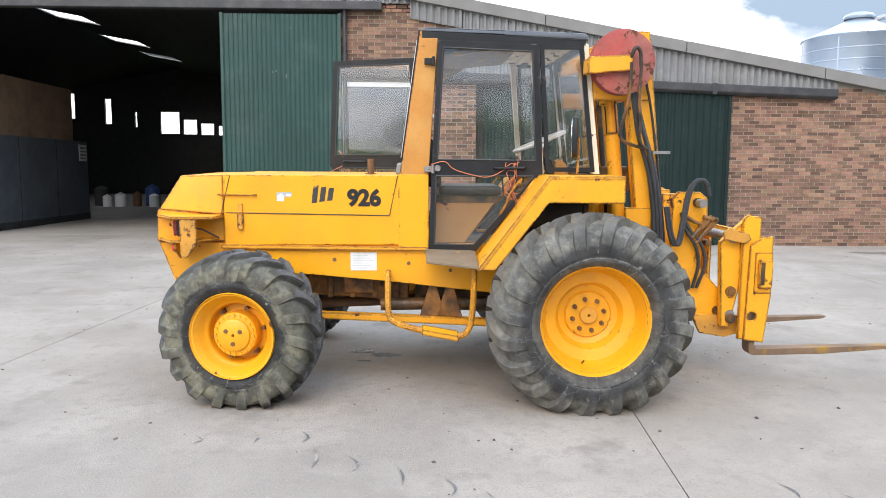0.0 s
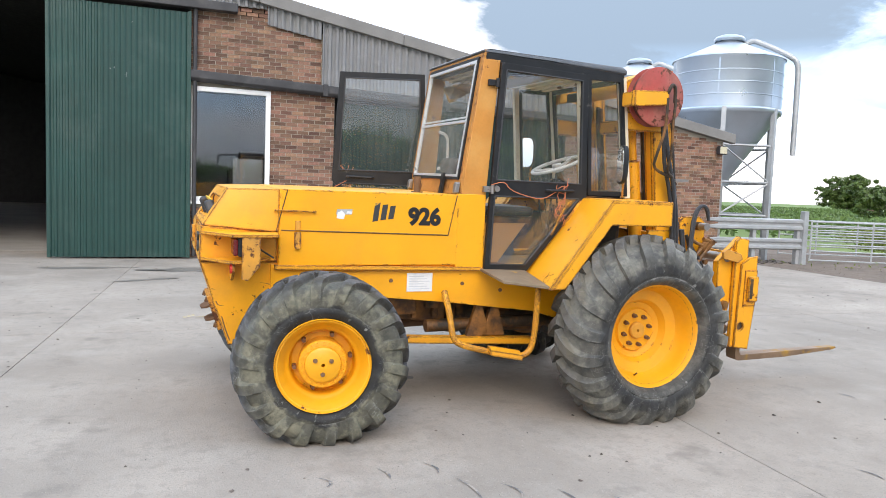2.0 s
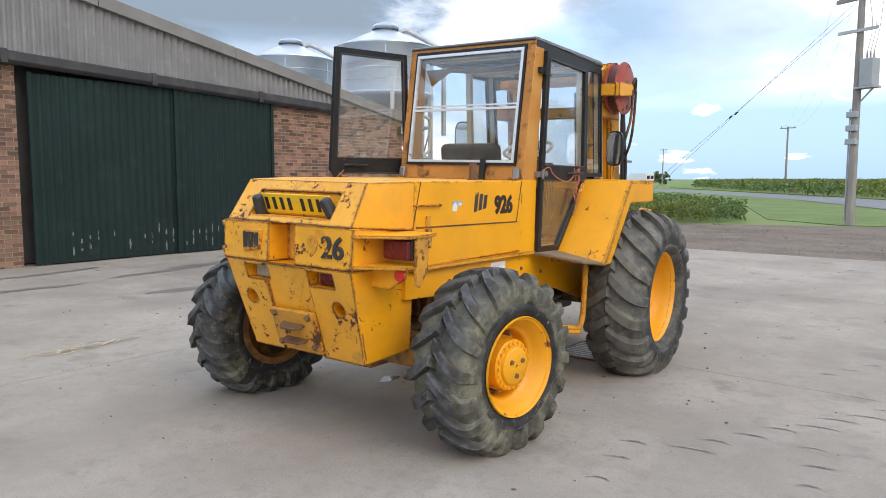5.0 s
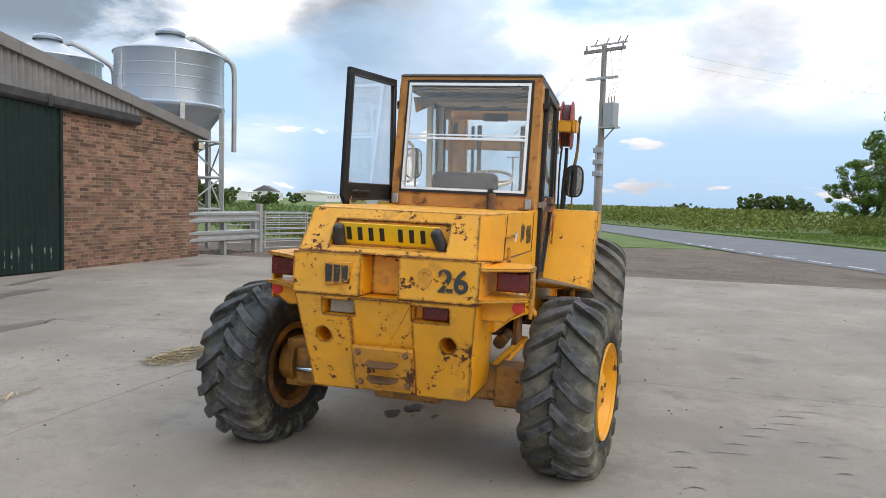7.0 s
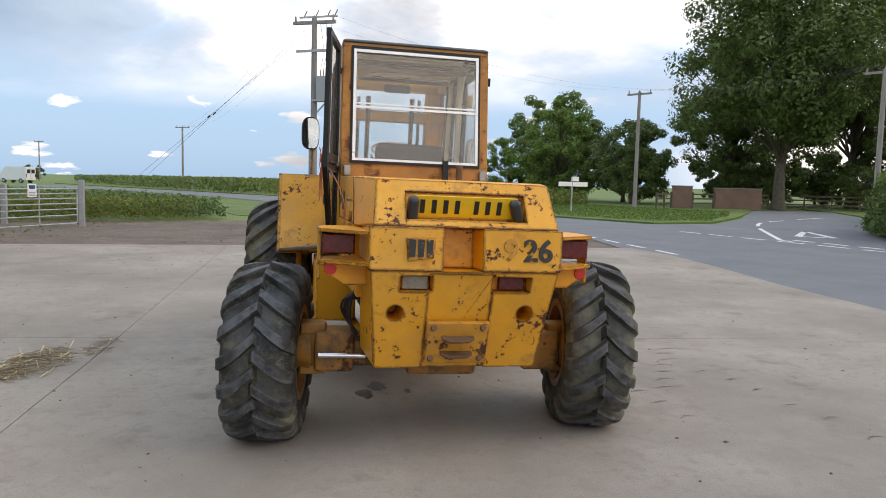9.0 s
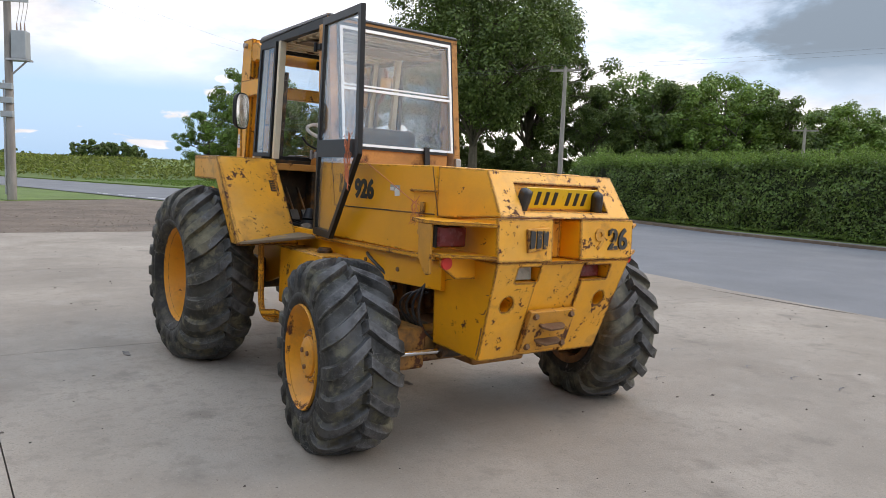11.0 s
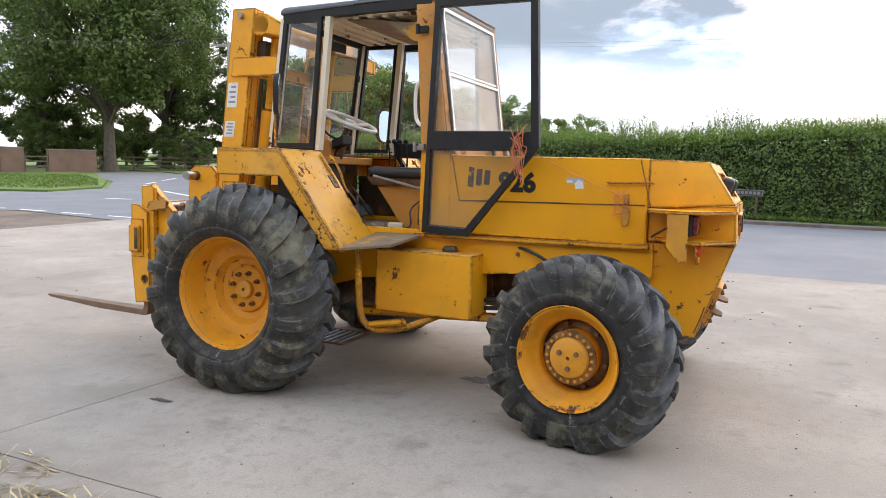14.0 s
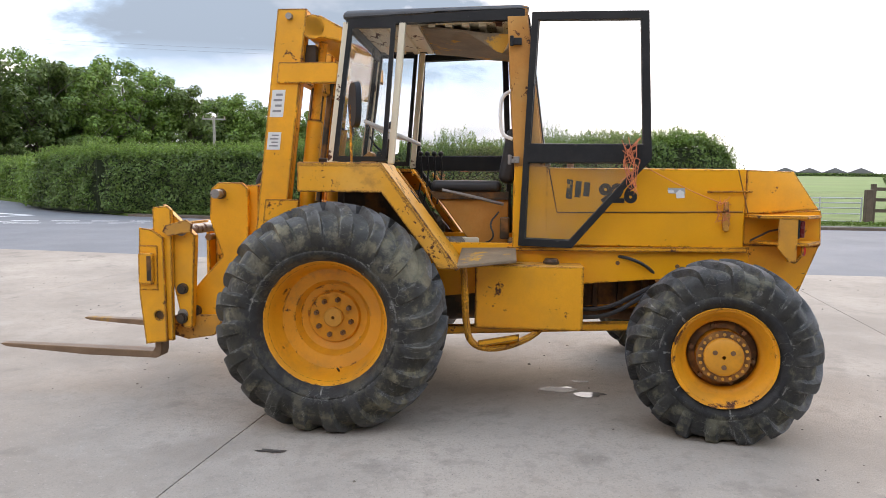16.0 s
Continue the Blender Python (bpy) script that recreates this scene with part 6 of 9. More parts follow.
for a in ((-0.50, 0.50, 1.45, 1.50), (-0.50, 0.50, 2.30, 2.35), (-0.50, -0.46, 1.50, 2.30), (0.46, 0.50, 1.50, 2.30)):
    front_bar(bm, *a)
fw = part("windscreen_frame", bm, "black", truck, "", 0.004)
bm = B()
front_bar(bm, -0.46, 0.46, 1.50, 2.30, -0.016, -0.012)
part("pane", bm, "glass", fw).visible_shadow = False
bm = B()
box(bm, 0.06, 0.10, -0.50, 0.50, 0.62, 1.47)
part("cab_front_panel", bm, "oily", truck, "dark front bulkhead", 0.004)
bm = B()
box(bm, -1.02, 0.08, -0.50, 0.50, 0.93, 0.955)
part("cab_floor", bm, "stepplate", truck, "", 0.003)
part("dash_panel", prism(B(), [(-0.06, 1.44), (0.05, 1.44), (0.03, 1.53), (-0.02, 1.57), (-0.05, 1.55)], "y", -0.055, 0.075), "cab_orange", truck, "orange painted steering bracket", 0.008)
part("column_cover", prism(B(), [(-0.04, 0.955), (0.055, 0.955), (0.055, 1.385), (-0.07, 1.385)], "y", -0.11, 0.11), "oily", truck, "dark column cover", 0.01)
part("dash_shelf", box(B(), -0.10, 0.055, -0.47, 0.47, 1.385, 1.44), "cab_orange", truck, "orange painted dash shelf", 0.008)
for y in (-0.30, -0.20, 0.20, 0.30):
    pd = part("pedal_arm", tube(B(), [(0.02, y, 1.25), (-0.10, y, 1.12), (-0.16, y, 1.05)], 0.010, 7, 1), "oily", truck)
    part("pedal", box(B(), -0.05, 0.05, -0.035, 0.035, -0.008, 0.008, pose(-0.17, y, 1.04, 0, -50, 0)), "rubber_hose", pd, "black rubber pedal", 0.004)
for k in range(3):
    part("floor_hose", tube(B(), [(0.03, 0.36 - 0.06 * k, 1.10), (-0.10, 0.38 - 0.05 * k, 1.0), (-0.26, 0.34 - 0.06 * k, 0.972), (-0.44, 0.36 - 0.05 * k, 0.972)], 0.012, 7, 2), "rubber_hose", truck)
bm = B()
prism(bm, [(-0.98, 0.955), (-0.74, 0.955), (-0.52, 1.25), (-0.98, 1.25)], "y", -0.20, 0.22)
part("seat_box", bm, "cab_orange", truck, "", 0.008)
bm = B()
box(bm, -0.93, -0.47, -0.23, 0.27, 1.30, 1.375)
part("seat_cushion", bm, "seat", truck, "cracked black vinyl seat", 0.035, 4)
bm = B()
box(bm, -0.055, 0.055, -0.23, 0.27, 0, 0.36, pose(-0.96, 0, 1.36, 0, -10, 0))
part("backrest", bm, "seat", truck, "", 0.045, 4)
bm = B()
prism(bm, [(-0.98, 1.25), (-0.50, 1.25), (-0.46, 1.30), (-0.98, 1.30)], "y", -0.2, 0.24)
part("seat_frame", bm, "oily", truck)
part("seat_lever", tube(B(), [(-0.95, 0.28, 1.22), (-0.75, 0.31, 1.27), (-0.55, 0.31, 1.31)], 0.011, 8, 1), "steel", truck)
part("grab_handle", tube(B(), [(-1.0, 0.47, 1.63), (-0.93, 0.45, 1.66), (-0.92, 0.45, 1.80), (-0.93, 0.45, 1.90), (-1.0, 0.47, 1.93)], 0.012, 8, 2), "white", truck, "white grab handle")
st = pose(-0.17, 0.0, 1.70, 0, -22, 0)
bm = B()
ring = [Vector((0.20 * math.cos(2 * math.pi * k / 28), 0.20 * math.sin(2 * math.pi * k / 28), 0)) for k in range(29)]
tube(bm, [st @ p for p in ring], 0.014, 8)
sw = part("steering_wheel", bm, "steer", truck, "white steering wheel")
bm = B()
for a in (0.3, 2.4, 4.5):
    tube(bm, [st @ Vector((0, 0, -0.03)), st @ Vector((0.19 * math.cos(a), 0.19 * math.sin(a), 0))], 0.012, 6)
cyl(bm, st @ Vector((0, 0, -0.05)), st @ Vector((0, 0, 0.01)), 0.04, 0.035, 14)
part("spokes", bm, "steer", sw)
part("steering_column", cyl(B(), st @ Vector((0, 0, -0.05)), (-0.04, 0, 1.36), 0.024, 0.040, 14), "oily", truck)
bm = B()
hull(bm, [(-0.17, y, z) for y in (-0.05, 0.10) for z in (1.53, 1.60)] + [(-0.07, y, z) for y in (-0.05, 0.10) for z in (1.49, 1.56)])
part("switch_block", bm, "black", truck, "", 0.015)
part("column_lever", tube(B(), [(-0.12, 0.08, 1.56), (-0.08, 0.17, 1.60), (-0.05, 0.20, 1.66)], 0.008, 7, 1), "black", truck)
for k in range(4):
    lv = part("control_lever", tube(B(), [(-0.30 - 0.05 * k, -0.34, 1.20), (-0.34 - 0.05 * k, -0.32, 1.42), (-0.33 - 0.05 * k, -0.30, 1.56)], 0.007, 7, 1), "black", truck)
    bm = B()
    bmesh.ops.create_icosphere(bm, subdivisions=2, radius=0.02, matrix=Matrix.Translation((-0.33 - 0.05 * k, -0.30, 1.57)))
    part("knob", bm, "black", lv)
part("gear_gaiter", cyl(cyl(B(), (-0.42, 0.30, 0.95), (-0.42, 0.30, 1.02), 0.07, 0.05, 12), (-0.42, 0.30, 1.02), (-0.40, 0.28, 1.10), 0.05, 0.03, 12), "rubber_hose", truck)
bm = B()
hull(bm, [(-0.72, 0.40, 0.957), (-0.58, 0.36, 0.957), (-0.60, 0.47, 0.957), (-0.72, 0.47, 0.957), (-0.70, 0.41, 1.01), (-0.61, 0.40, 1.015), (-0.62, 0.46, 1.005)])
part("floor_block", bm, "stone", truck, "grey stone wedged on the cab floor", 0.01)
bm = B()
box(bm, -0.99, -0.93, 0.30, 0.40, 1.0, 1.14)
part("relay_box", bm, "oily", truck, "", 0.01)
part("floor_box", box(B(), -0.05, 0.05, -0.035, 0.035, 0.0, 0.05, pose(-0.74, 0.33, 0.955, 0, 0, 20)), "cream", truck, "pale crumpled box on the cab floor", 0.008)
part("wiring", tube(B(), [(-0.92, 0.30, 1.17), (-0.86, 0.38, 1.10), (-0.90, 0.42, 1.02), (-0.85, 0.35, 0.97), (-0.70, 0.38, 0.965), (-0.55, 0.30, 0.98)], 0.006, 6, 2), "rubber_hose", truck)
part("cab_mirror", box(B(), -0.06, -0.04, -0.12, 0.10, 2.20, 2.27), "black", truck, "black interior mirror", 0.015)


def plate(pts, faces, y0, y1):
    """A flat frame with openings in one skin, from x, z points, between two depths."""
    bm = B()
    vs = [bm.verts.new((x, y0, z)) for x, z in pts]
    fs = [bm.faces.new([vs[k] for k in f]) for f in faces]
    got = bmesh.ops.extrude_face_region(bm, geom=fs)
    for v in got["geom"]:
        if isinstance(v, bmesh.types.BMVert):
            v.co.y = y1
    bmesh.ops.recalc_face_normals(bm, faces=bm.faces)
    return bm


def door(s, open_):
    """A black framed cab door with two panes; drawn closed at x, z and turned about its hinge when open."""
    top = [(-0.955, 2.345), (-0.283, 2.325), (-0.245, 1.500), (-1.0, 1.560)]
    outl = [(-0.957, 2.348), (-0.283, 2.325), (-0.240, 1.475), (-0.688, 0.94), (-1.015, 0.945)]
    ui = [(-0.918, 2.300), (-0.325, 2.280), (-0.292, 1.560), (-0.955, 1.565)]
    lo = [(-0.963, 1.455), (-0.300, 1.455), (-0.705, 0.985), (-0.975, 0.99)]
    y0, y1 = s * (CW + 0.004), s * (CW + 0.034)
    bm = plate(outl + ui + lo, [(0, 1, 6, 5), (1, 2, 10, 7, 6), (2, 3, 11, 10), (3, 4, 12, 11), (4, 0, 5, 8, 9, 12), (8, 7, 10, 9)], y0, y1)
    hinge = Vector((-1.02, s * (CW + 0.035), 0))
    turn = Matrix.Translation(hinge + Vector((-0.025, s * -0.025, 0.030))) @ Matrix.Rotation(radians(-s * -171.5), 4, "Z") @ Matrix.Translation(-hinge) if open_ else Matrix.Identity(4)
    extra = []
    fr = part("cab_door", bm, "black", truck, "black framed glazed cab door" + (", swung wide open" if open_ else ", shut"))
    fr.matrix_local = turn
    bv = fr.modifiers.new("bevel", "BEVEL")
    bv.width, bv.segments, bv.limit_method = 0.003, 2, "ANGLE"
    for pts, m in ((ui, "glass"), (lo, "glass_dusty" if s > 0 else "glass")):
        part("pane", prism(B(), pts, "y", s * (CW + 0.016), s * (CW + 0.020)), m, fr).visible_shadow = False
    bm = B()
    for k in range(4):
        a, b = Vector((ui[k][0], 0, ui[k][1])), Vector((ui[(k + 1) % 4][0], 0, ui[(k + 1) % 4][1]))
        tube(bm, [a + Vector((0, s * (CW + 0.034), 0)), b + Vector((0, s * (CW + 0.034), 0))], 0.006, 6)
        a, b = Vector((lo[k][0], 0, lo[k][1])), Vector((lo[(k + 1) % 4][0], 0, lo[(k + 1) % 4][1]))
        tube(bm, [a + Vector((0, s * (CW + 0.034), 0)), b + Vector((0, s * (CW + 0.034), 0))], 0.006, 6)
    part("glazing_bead", bm, "rubber_hose", fr)
    part("door_handle", tube(B(), [(-0.36, s * (CW + 0.034), 1.51), (-0.37, s * (CW + 0.06), 1.51), (-0.55, s * (CW + 0.062), 1.507), (-0.57, s * (CW + 0.034), 1.507)], 0.010, 8), "black", fr)
    bm = B()
    cyl(bm, (-0.955, s * (CW + 0.03), 1.505), (-0.955, s * (CW + 0.055), 1.505), 0.024, 0.02, 12)
    part("lock_boss", bm, "steel", fr)
    # orange twine round the rail
    rnd = random.Random(5 + s)
    z0 = 1.50
    if s < 0:
        part("twine", tube(B(), [(-1.0, s * (CW + 0.05), 1.53), (-0.90, s * (CW + 0.05), 1.56), (-0.86, s * (CW + 0.052), 1.50), (-0.72, s * (CW + 0.052), 1.46), (-0.60, s * (CW + 0.055), 1.44), (-0.47, s * (CW + 0.055), 1.52), (-0.42, s * (CW + 0.055), 1.50)], 0.0032, 5, 2), "twine", fr, "frayed orange baler twine")
    cx = -0.46 if s < 0 else -0.36
    for k in range(5 if s < 0 else 11):
        pts = [(cx + rnd.uniform(-0.06, 0.06), s * (CW + (0.045 if s < 0 else -0.025) + rnd.uniform(0, 0.02)), 1.56 - 0.05 * j + rnd.uniform(-0.05, 0.05)) for j in range(6)]
        part("twine", tube(B(), pts, 0.0022, 5, 2), "twine", fr)
    return fr


door(-1, False)
door(1, True)
# long end of the twine down to the bonnet latch on the open side
part("twine", tube(B(), [(-1.67, 0.65, 1.52), (-1.85, 0.60, 1.43), (-2.05, 0.57, 1.33), (-2.25, 0.566, 1.25)], 0.0025, 5, 2), "twine", truck)
rnd = random.Random(3)
for k in range(6):
    part("twine", tube(B(), [(-2.26 + rnd.uniform(-0.05, 0.05), 0.562 + rnd.uniform(0, 0.02), 1.27 - 0.035 * j + rnd.uniform(-0.03, 0.03)) for j in range(5)], 0.0018, 5, 2), "twine", truck)
for s in (-1, 1):
    for z in (2.21, 1.50):
        bm = B()
        box(bm, -1.045, -0.985, s * (CW + 0.005), s * (CW + 0.035), z - 0.02, z + 0.02)
        cyl(bm, (-0.985, s * (CW + 0.04), z - 0.03), (-0.985, s * (CW + 0.04), z + 0.03), 0.012, 0.012, 10)
        part("door_hinge", bm, "black" if z > 2 else "steel", truck, "", 0.003)

# mudguards, steps, tank
for s in (-1, 1):
    bm = B()
    th, out_ = 0.018, 0.94 if s < 0 else 0.965
    prism(bm, [(0.225, 1.466), (-0.262, 1.466), (-0.712, 0.866), (-0.692, 0.856), (-0.255, 1.466 - th), (0.225, 1.466 - th)], "y", s * 0.515, s * out_)
    prism(bm, [(0.225, 1.464), (-0.260, 1.464), (-0.709, 0.866), (-0.592, 0.866), (-0.262, 1.295), (0.225, 1.295)], "y", s * (out_ - 0.017), s * (out_ + 0.001))
    prism(bm, [(0.2225, 1.447), (0.208, 1.447), (0.208, 1.300), (0.2225, 1.300)], "y", s * 0.518, s * (out_ - 0.0175))
    mg = part("mudguard", bm, "yellow_worn" if s < 0 else "yellow_chipped", truck, "chipped yellow sheet-metal mudguard", 0.005)
    bm = B()
    hull(bm, [(x, s * y, z + dz) for x, zi, zo in ((-0.695, 0.952, 0.884), (-1.035, 0.960, 0.926)) for y, z in ((0.51, zi), (out_ - 0.02, zo)) for dz in (0.0, -0.018)])
    part("foot_plate", bm, "stepplate", truck, "worn rusty foot plate", 0.004)
    bm = B()
    prism(bm, [(-0.30, 1.30), (0.05, 1.30), (0.05, 0.95), (-0.50, 0.95)], "y", s * 0.515, s * 0.53)
    part("inner_arch", bm, "oily", truck)
    y = s * 0.80
    if s < 0:
        pts = [(-0.72, y, 0.88), (-0.72, y, 0.72), (-0.73, y, 0.50), (-0.77, y, 0.41), (-0.86, y, 0.395), (-1.06, y + 0.03, 0.435), (-1.24, y + 0.07, 0.475), (-1.285, y + 0.09, 0.52), (-1.29, y + 0.14, 0.66), (-1.29, y + 0.26, 0.80)]
    else:
        pts = [(-0.725, y, 0.88), (-0.735, y, 0.74), (-0.745, y, 0.52), (-0.77, y, 0.415), (-0.86, y, 0.375), (-1.00, y - 0.02, 0.39), (-1.14, y - 0.10, 0.44), (-1.20, y - 0.22, 0.47)]
    step = part("step_rail", tube(B(), pts, 0.021, 10, 2), "yellow_worn", truck, "bent yellow step rail")
    bm = B()
    hull(bm, [(x, y + dy, z) for x, z in ((-0.82, 0.385), (-1.06, 0.43)) for dy in (-0.03, 0.03) for z in (z - 0.012, z + 0.024)])
    part("step_tread", bm, "yellow_worn", step, "", 0.004)
    part("fender_handle", tube(B(), [(-0.40, s * 0.60, 1.40), (-0.385, s * 0.60, 1.45), (-0.46, s * 0.60, 1.35), (-0.50, s * 0.60, 1.25), (-0.53, s * 0.60, 1.20)], 0.008, 7, 1), "yellow_worn", truck)
sl = pose(-0.412, 0.585, 1.268, 0, 126.87, 0)
bm = B()
box(bm, -0.048, 0.048, -0.030, 0.030, -0.004, 0.004, sl)
vs_ = part("vent_plate", bm, "ink", truck, "small black slotted vent")
for k in range(6):
    part("vent_bar", box(B(), -0.043 + k * 0.016, -0.038 + k * 0.016, -0.024, 0.024, -0.006, 0.006, sl), "yellow_worn", vs_)
for s in (-1, 1):
    part("pressed_rib", tube(B(), [(-0.285, s * 0.565, 1.438), (-0.42, s * 0.565, 1.258)], [0.012, 0.012], 8), "yellow_worn", truck)
bm = B()
box(bm, -1.44, -0.79, 0.42, 0.69, 0.475, 0.868)
tk = part("fuel_tank", bm, "yellow_worn", truck, "chipped yellow side tank", 0.012, 3)
tk.data.materials.append(M["yellow_rusty"])
for p in tk.data.polygons:
    if p.normal.z > 0.9:
        p.material_index = 1
part("filler_cap", cyl(cyl(B(), (-1.25, 0.58, 0.865), (-1.25, 0.58, 0.885), 0.05, 0.05, 20), (-1.25, 0.58, 0.885), (-1.25, 0.58, 0.90), 0.045, 0.04, 20), "oily", tk)
part("rust_patch", hull(B(), [(-1.12 + dx, 0.56 + dy, 0.8675 + dz) for dz in (0.0, 0.004) for dx, dy in ((-0.12, -0.05), (0.08, -0.06), (0.11, 0.04), (-0.03, 0.08), (-0.13, 0.03))]), "yellow_rusty", tk)

# mirrors on rods
for s in (-1, 1):
    zm = 1.815 if s > 0 else 1.71
    p = Vector((-0.03, s * 0.70, zm))
    rod = part("mirror_rod", tube(B(), [(-0.035, s * 0.70, 1.474), (-0.03, s * 0.70, 1.60), p], 0.008, 8), "yellow_worn", truck, "yellow mirror rod")
    bm = B()
    mm = Matrix.Translation((-0.065, s * 0.715, zm)) @ Matrix.Rotation(radians(30 if s > 0 else -17), 4, "Z")
    bmesh.ops.create_cone(bm, cap_ends=True, segments=28, radius1=1, radius2=0.9, depth=0.035)
    for v in bm.verts:
        u = (abs(v.co.x) ** 0.62 * (1 if v.co.x > 0 else -1), abs(v.co.y) ** 0.62 * (1 if v.co.y > 0 else -1))
        v.co = mm @ Vector((v.co.z + 0.008, u[0] * 0.082, u[1] * 0.138))
    bmesh.ops.recalc_face_normals(bm, faces=bm.faces)
    part("mirror_head", bm, "black", rod, "black mirror head", 0.006)
    bm = B()
    bmesh.ops.create_cone(bm, cap_ends=True, segments=28, radius1=1, radius2=1, depth=0.004)
    for v in bm.verts:
        u = (abs(v.co.x) ** 0.62 * (1 if v.co.x > 0 else -1), abs(v.co.y) ** 0.62 * (1 if v.co.y > 0 else -1))
        v.co = mm @ Vector((v.co.z - 0.0105, u[0] * 0.072, u[1] * 0.126))
    bmesh.ops.recalc_face_normals(bm, faces=bm.faces)
    part("mirror_glass", bm, "mirror", rod, "mirror glass", 0.0)

# mast
TB, TT = Vector((0.60, 0, 0.42)), Vector((0.375, 0, 2.43))
lean = math.degrees(math.atan2(TT.x - TB.x, TT.z - TB.z))


def mastx(z):
    return TB.x + (TT.x - TB.x) * (z - TB.z) / (TT.z - TB.z)


def mbar(bm, dx0, dx1, y0, y1, z0, z1):
    hull(bm, [(mastx(z) + d, y, z) for z in (z0, z1) for d in (dx0, dx1) for y in (y0, y1)])


for s in (-1, 1):
    bm = B()
    mbar(bm, -0.085, 0.105, s * 0.47, s * 0.505, 0.42, 2.43)
    ms = part("mast_rail", bm, "yellow_worn", truck, "yellow steel mast rail with chipped paint", 0.006)
    for d0, d1 in ((-0.083, -0.06), (0.08, 0.103)):
        bm = B()
        mbar(bm, d0, d1, s * 0.40, s * 0.4695, 0.425, 2.425)
        part("flange", bm, "yellow_worn", ms)
    part("pin", cyl(B(), (mastx(2.38) + 0.02, s * 0.50, 2.38), (mastx(2.38) + 0.02, s * 0.535, 2.38), 0.022, 0.02, 12), "steel", ms)
    bm = B()
    mbar(bm, -0.05, 0.04, s * 0.34, s * 0.385, 0.45, 2.30)
    part("inner_rail", bm, "yellow_worn", truck, "", 0.005)
    bm = B()
    mbar(bm, -0.16, 0.06, s * 0.49, s * 0.515, 1.10, 1.24)
    part("mast_lug", bm, "yellow_worn", truck, "", 0.006)
    bm = B()
    mbar(bm, -0.33, 0.06, s * 0.475, s * 0.52, 1.97, 2.10)
    part("mast_bracket", bm, "yellow_worn", truck, "", 0.01)
    part("lift_ram", cyl(cyl(B(), (mastx(0.55) - 0.17, s * 0.36, 0.55), (mastx(1.75) - 0.17, s * 0.36, 1.75), 0.05, 0.05, 18), (mastx(1.7) - 0.17, s * 0.36, 1.7), (mastx(2.25) - 0.17, s * 0.36, 2.25), 0.03, 0.03, 14), "yellow_worn", truck)
    part("chain", cyl(B(), (mastx(0.7) - 0.02, s * 0.28, 0.7), (mastx(2.2) - 0.02, s * 0.28, 2.2), 0.016, 0.016, 6), "oily", truck)
bm = B()
cyl(bm, (mastx(2.32) - 0.13, -0.50, 2.32), (mastx(2.32) - 0.13, 0.50, 2.32), 0.075, 0.075, 20)
part("top_cross_tube", bm, "yellow_worn", truck)
for s in (-1, 1):
    bm = B()
    x = mastx(2.32)
    prism(bm, [(x - 0.07, 2.395), (x - 0.18, 2.39), (x - 0.33, 2.31), (x - 0.33, 2.22), (x - 0.20, 2.25), (x - 0.07, 2.26)], "y", s * 0.42, s * 0.50)
    part("top_arm", bm, "yellow_worn", truck, "", 0.012)
bm = B()
box(bm, mastx(2.03) - 0.10, mastx(2.03) - 0.03, -0.48, 0.48, 1.98, 2.08)
part("cross_member", bm, "yellow_worn", truck, "", 0.008)
bm = B()
box(bm, mastx(1.2) - 0.10, mastx(1.2) - 0.04, -0.48, 0.48, 1.12, 1.22)
part("cross_member", bm, "yellow_worn", truck, "", 0.008)
part("tilt_block", box(B(), mastx(2.2) - 0.15, mastx(2.2) - 0.05, 0.34, 0.44, 2.08, 2.22), "oily", truck, "", 0.01)
part("valve_block", box(B(), 0.28, 0.44, -0.30, 0.10, 1.34, 1.52), "oily", truck, "", 0.01)
for z0, z1 in ((1.76, 1.93), (1.555, 1.665)):
    bm = B()
    mbar(bm, 0.0, 0.085, 0.5045, 0.508, z0, z1)
    lb = part("warning_label", bm, "paper", truck, "scuffed white warning label")
    for k in range(4):
        zz = z0 + (z1 - z0) * (0.18 + 0.2 * k)
        bm = B()
        mbar(bm, 0.015, 0.07 - 0.012 * (k % 2), 0.508, 0.5095, zz, zz + (z1 - z0) * 0.08)
        part("print_bar", bm, "label_line", lb)
# hose reel on the mast
bm = B()
lathe(bm, [(0.02, -0.05), (0.205, -0.05), (0.212, -0.046), (0.212, -0.038), (0.15, -0.034), (0.15, 0.034), (0.212, 0.038), (0.212, 0.046), (0.205, 0.05), (0.02, 0.05)], 40, c=(0.265, -0.60, 2.21))
rl = part("hose_reel", bm, "red", truck, "faded red round hose reel")
bm = B()
lathe(bm, [(0.15, -0.032), (0.185, -0.03), (0.185, 0.03), (0.15, 0.032)], 36, c=(0.265, -0.60, 2.21))
part("wound_hose", bm, "wound", rl)
bm = B()
prism(bm, [(0.02, 2.235), (0.31, 2.25), (0.31, 2.15), (0.02, 2.125)], "y", -0.70, -0.662)
prism(bm, [(0.022, 2.23), (0.06, 2.23), (0.06, 2.13), (0.022, 2.13)], "y", -0.6615, -0.535)
part("reel_bracket", bm, "yellow_worn", rl, "yellow reel bracket", 0.005)
part("reel_spigot", tube(B(), [(0.30, -0.66, 2.21), (0.30, -0.70, 2.24), (0.32, -0.71, 2.30), (0.36, -0.70, 2.28), (0.37, -0.69, 2.17)], 0.013, 8, 2), "oily", rl)
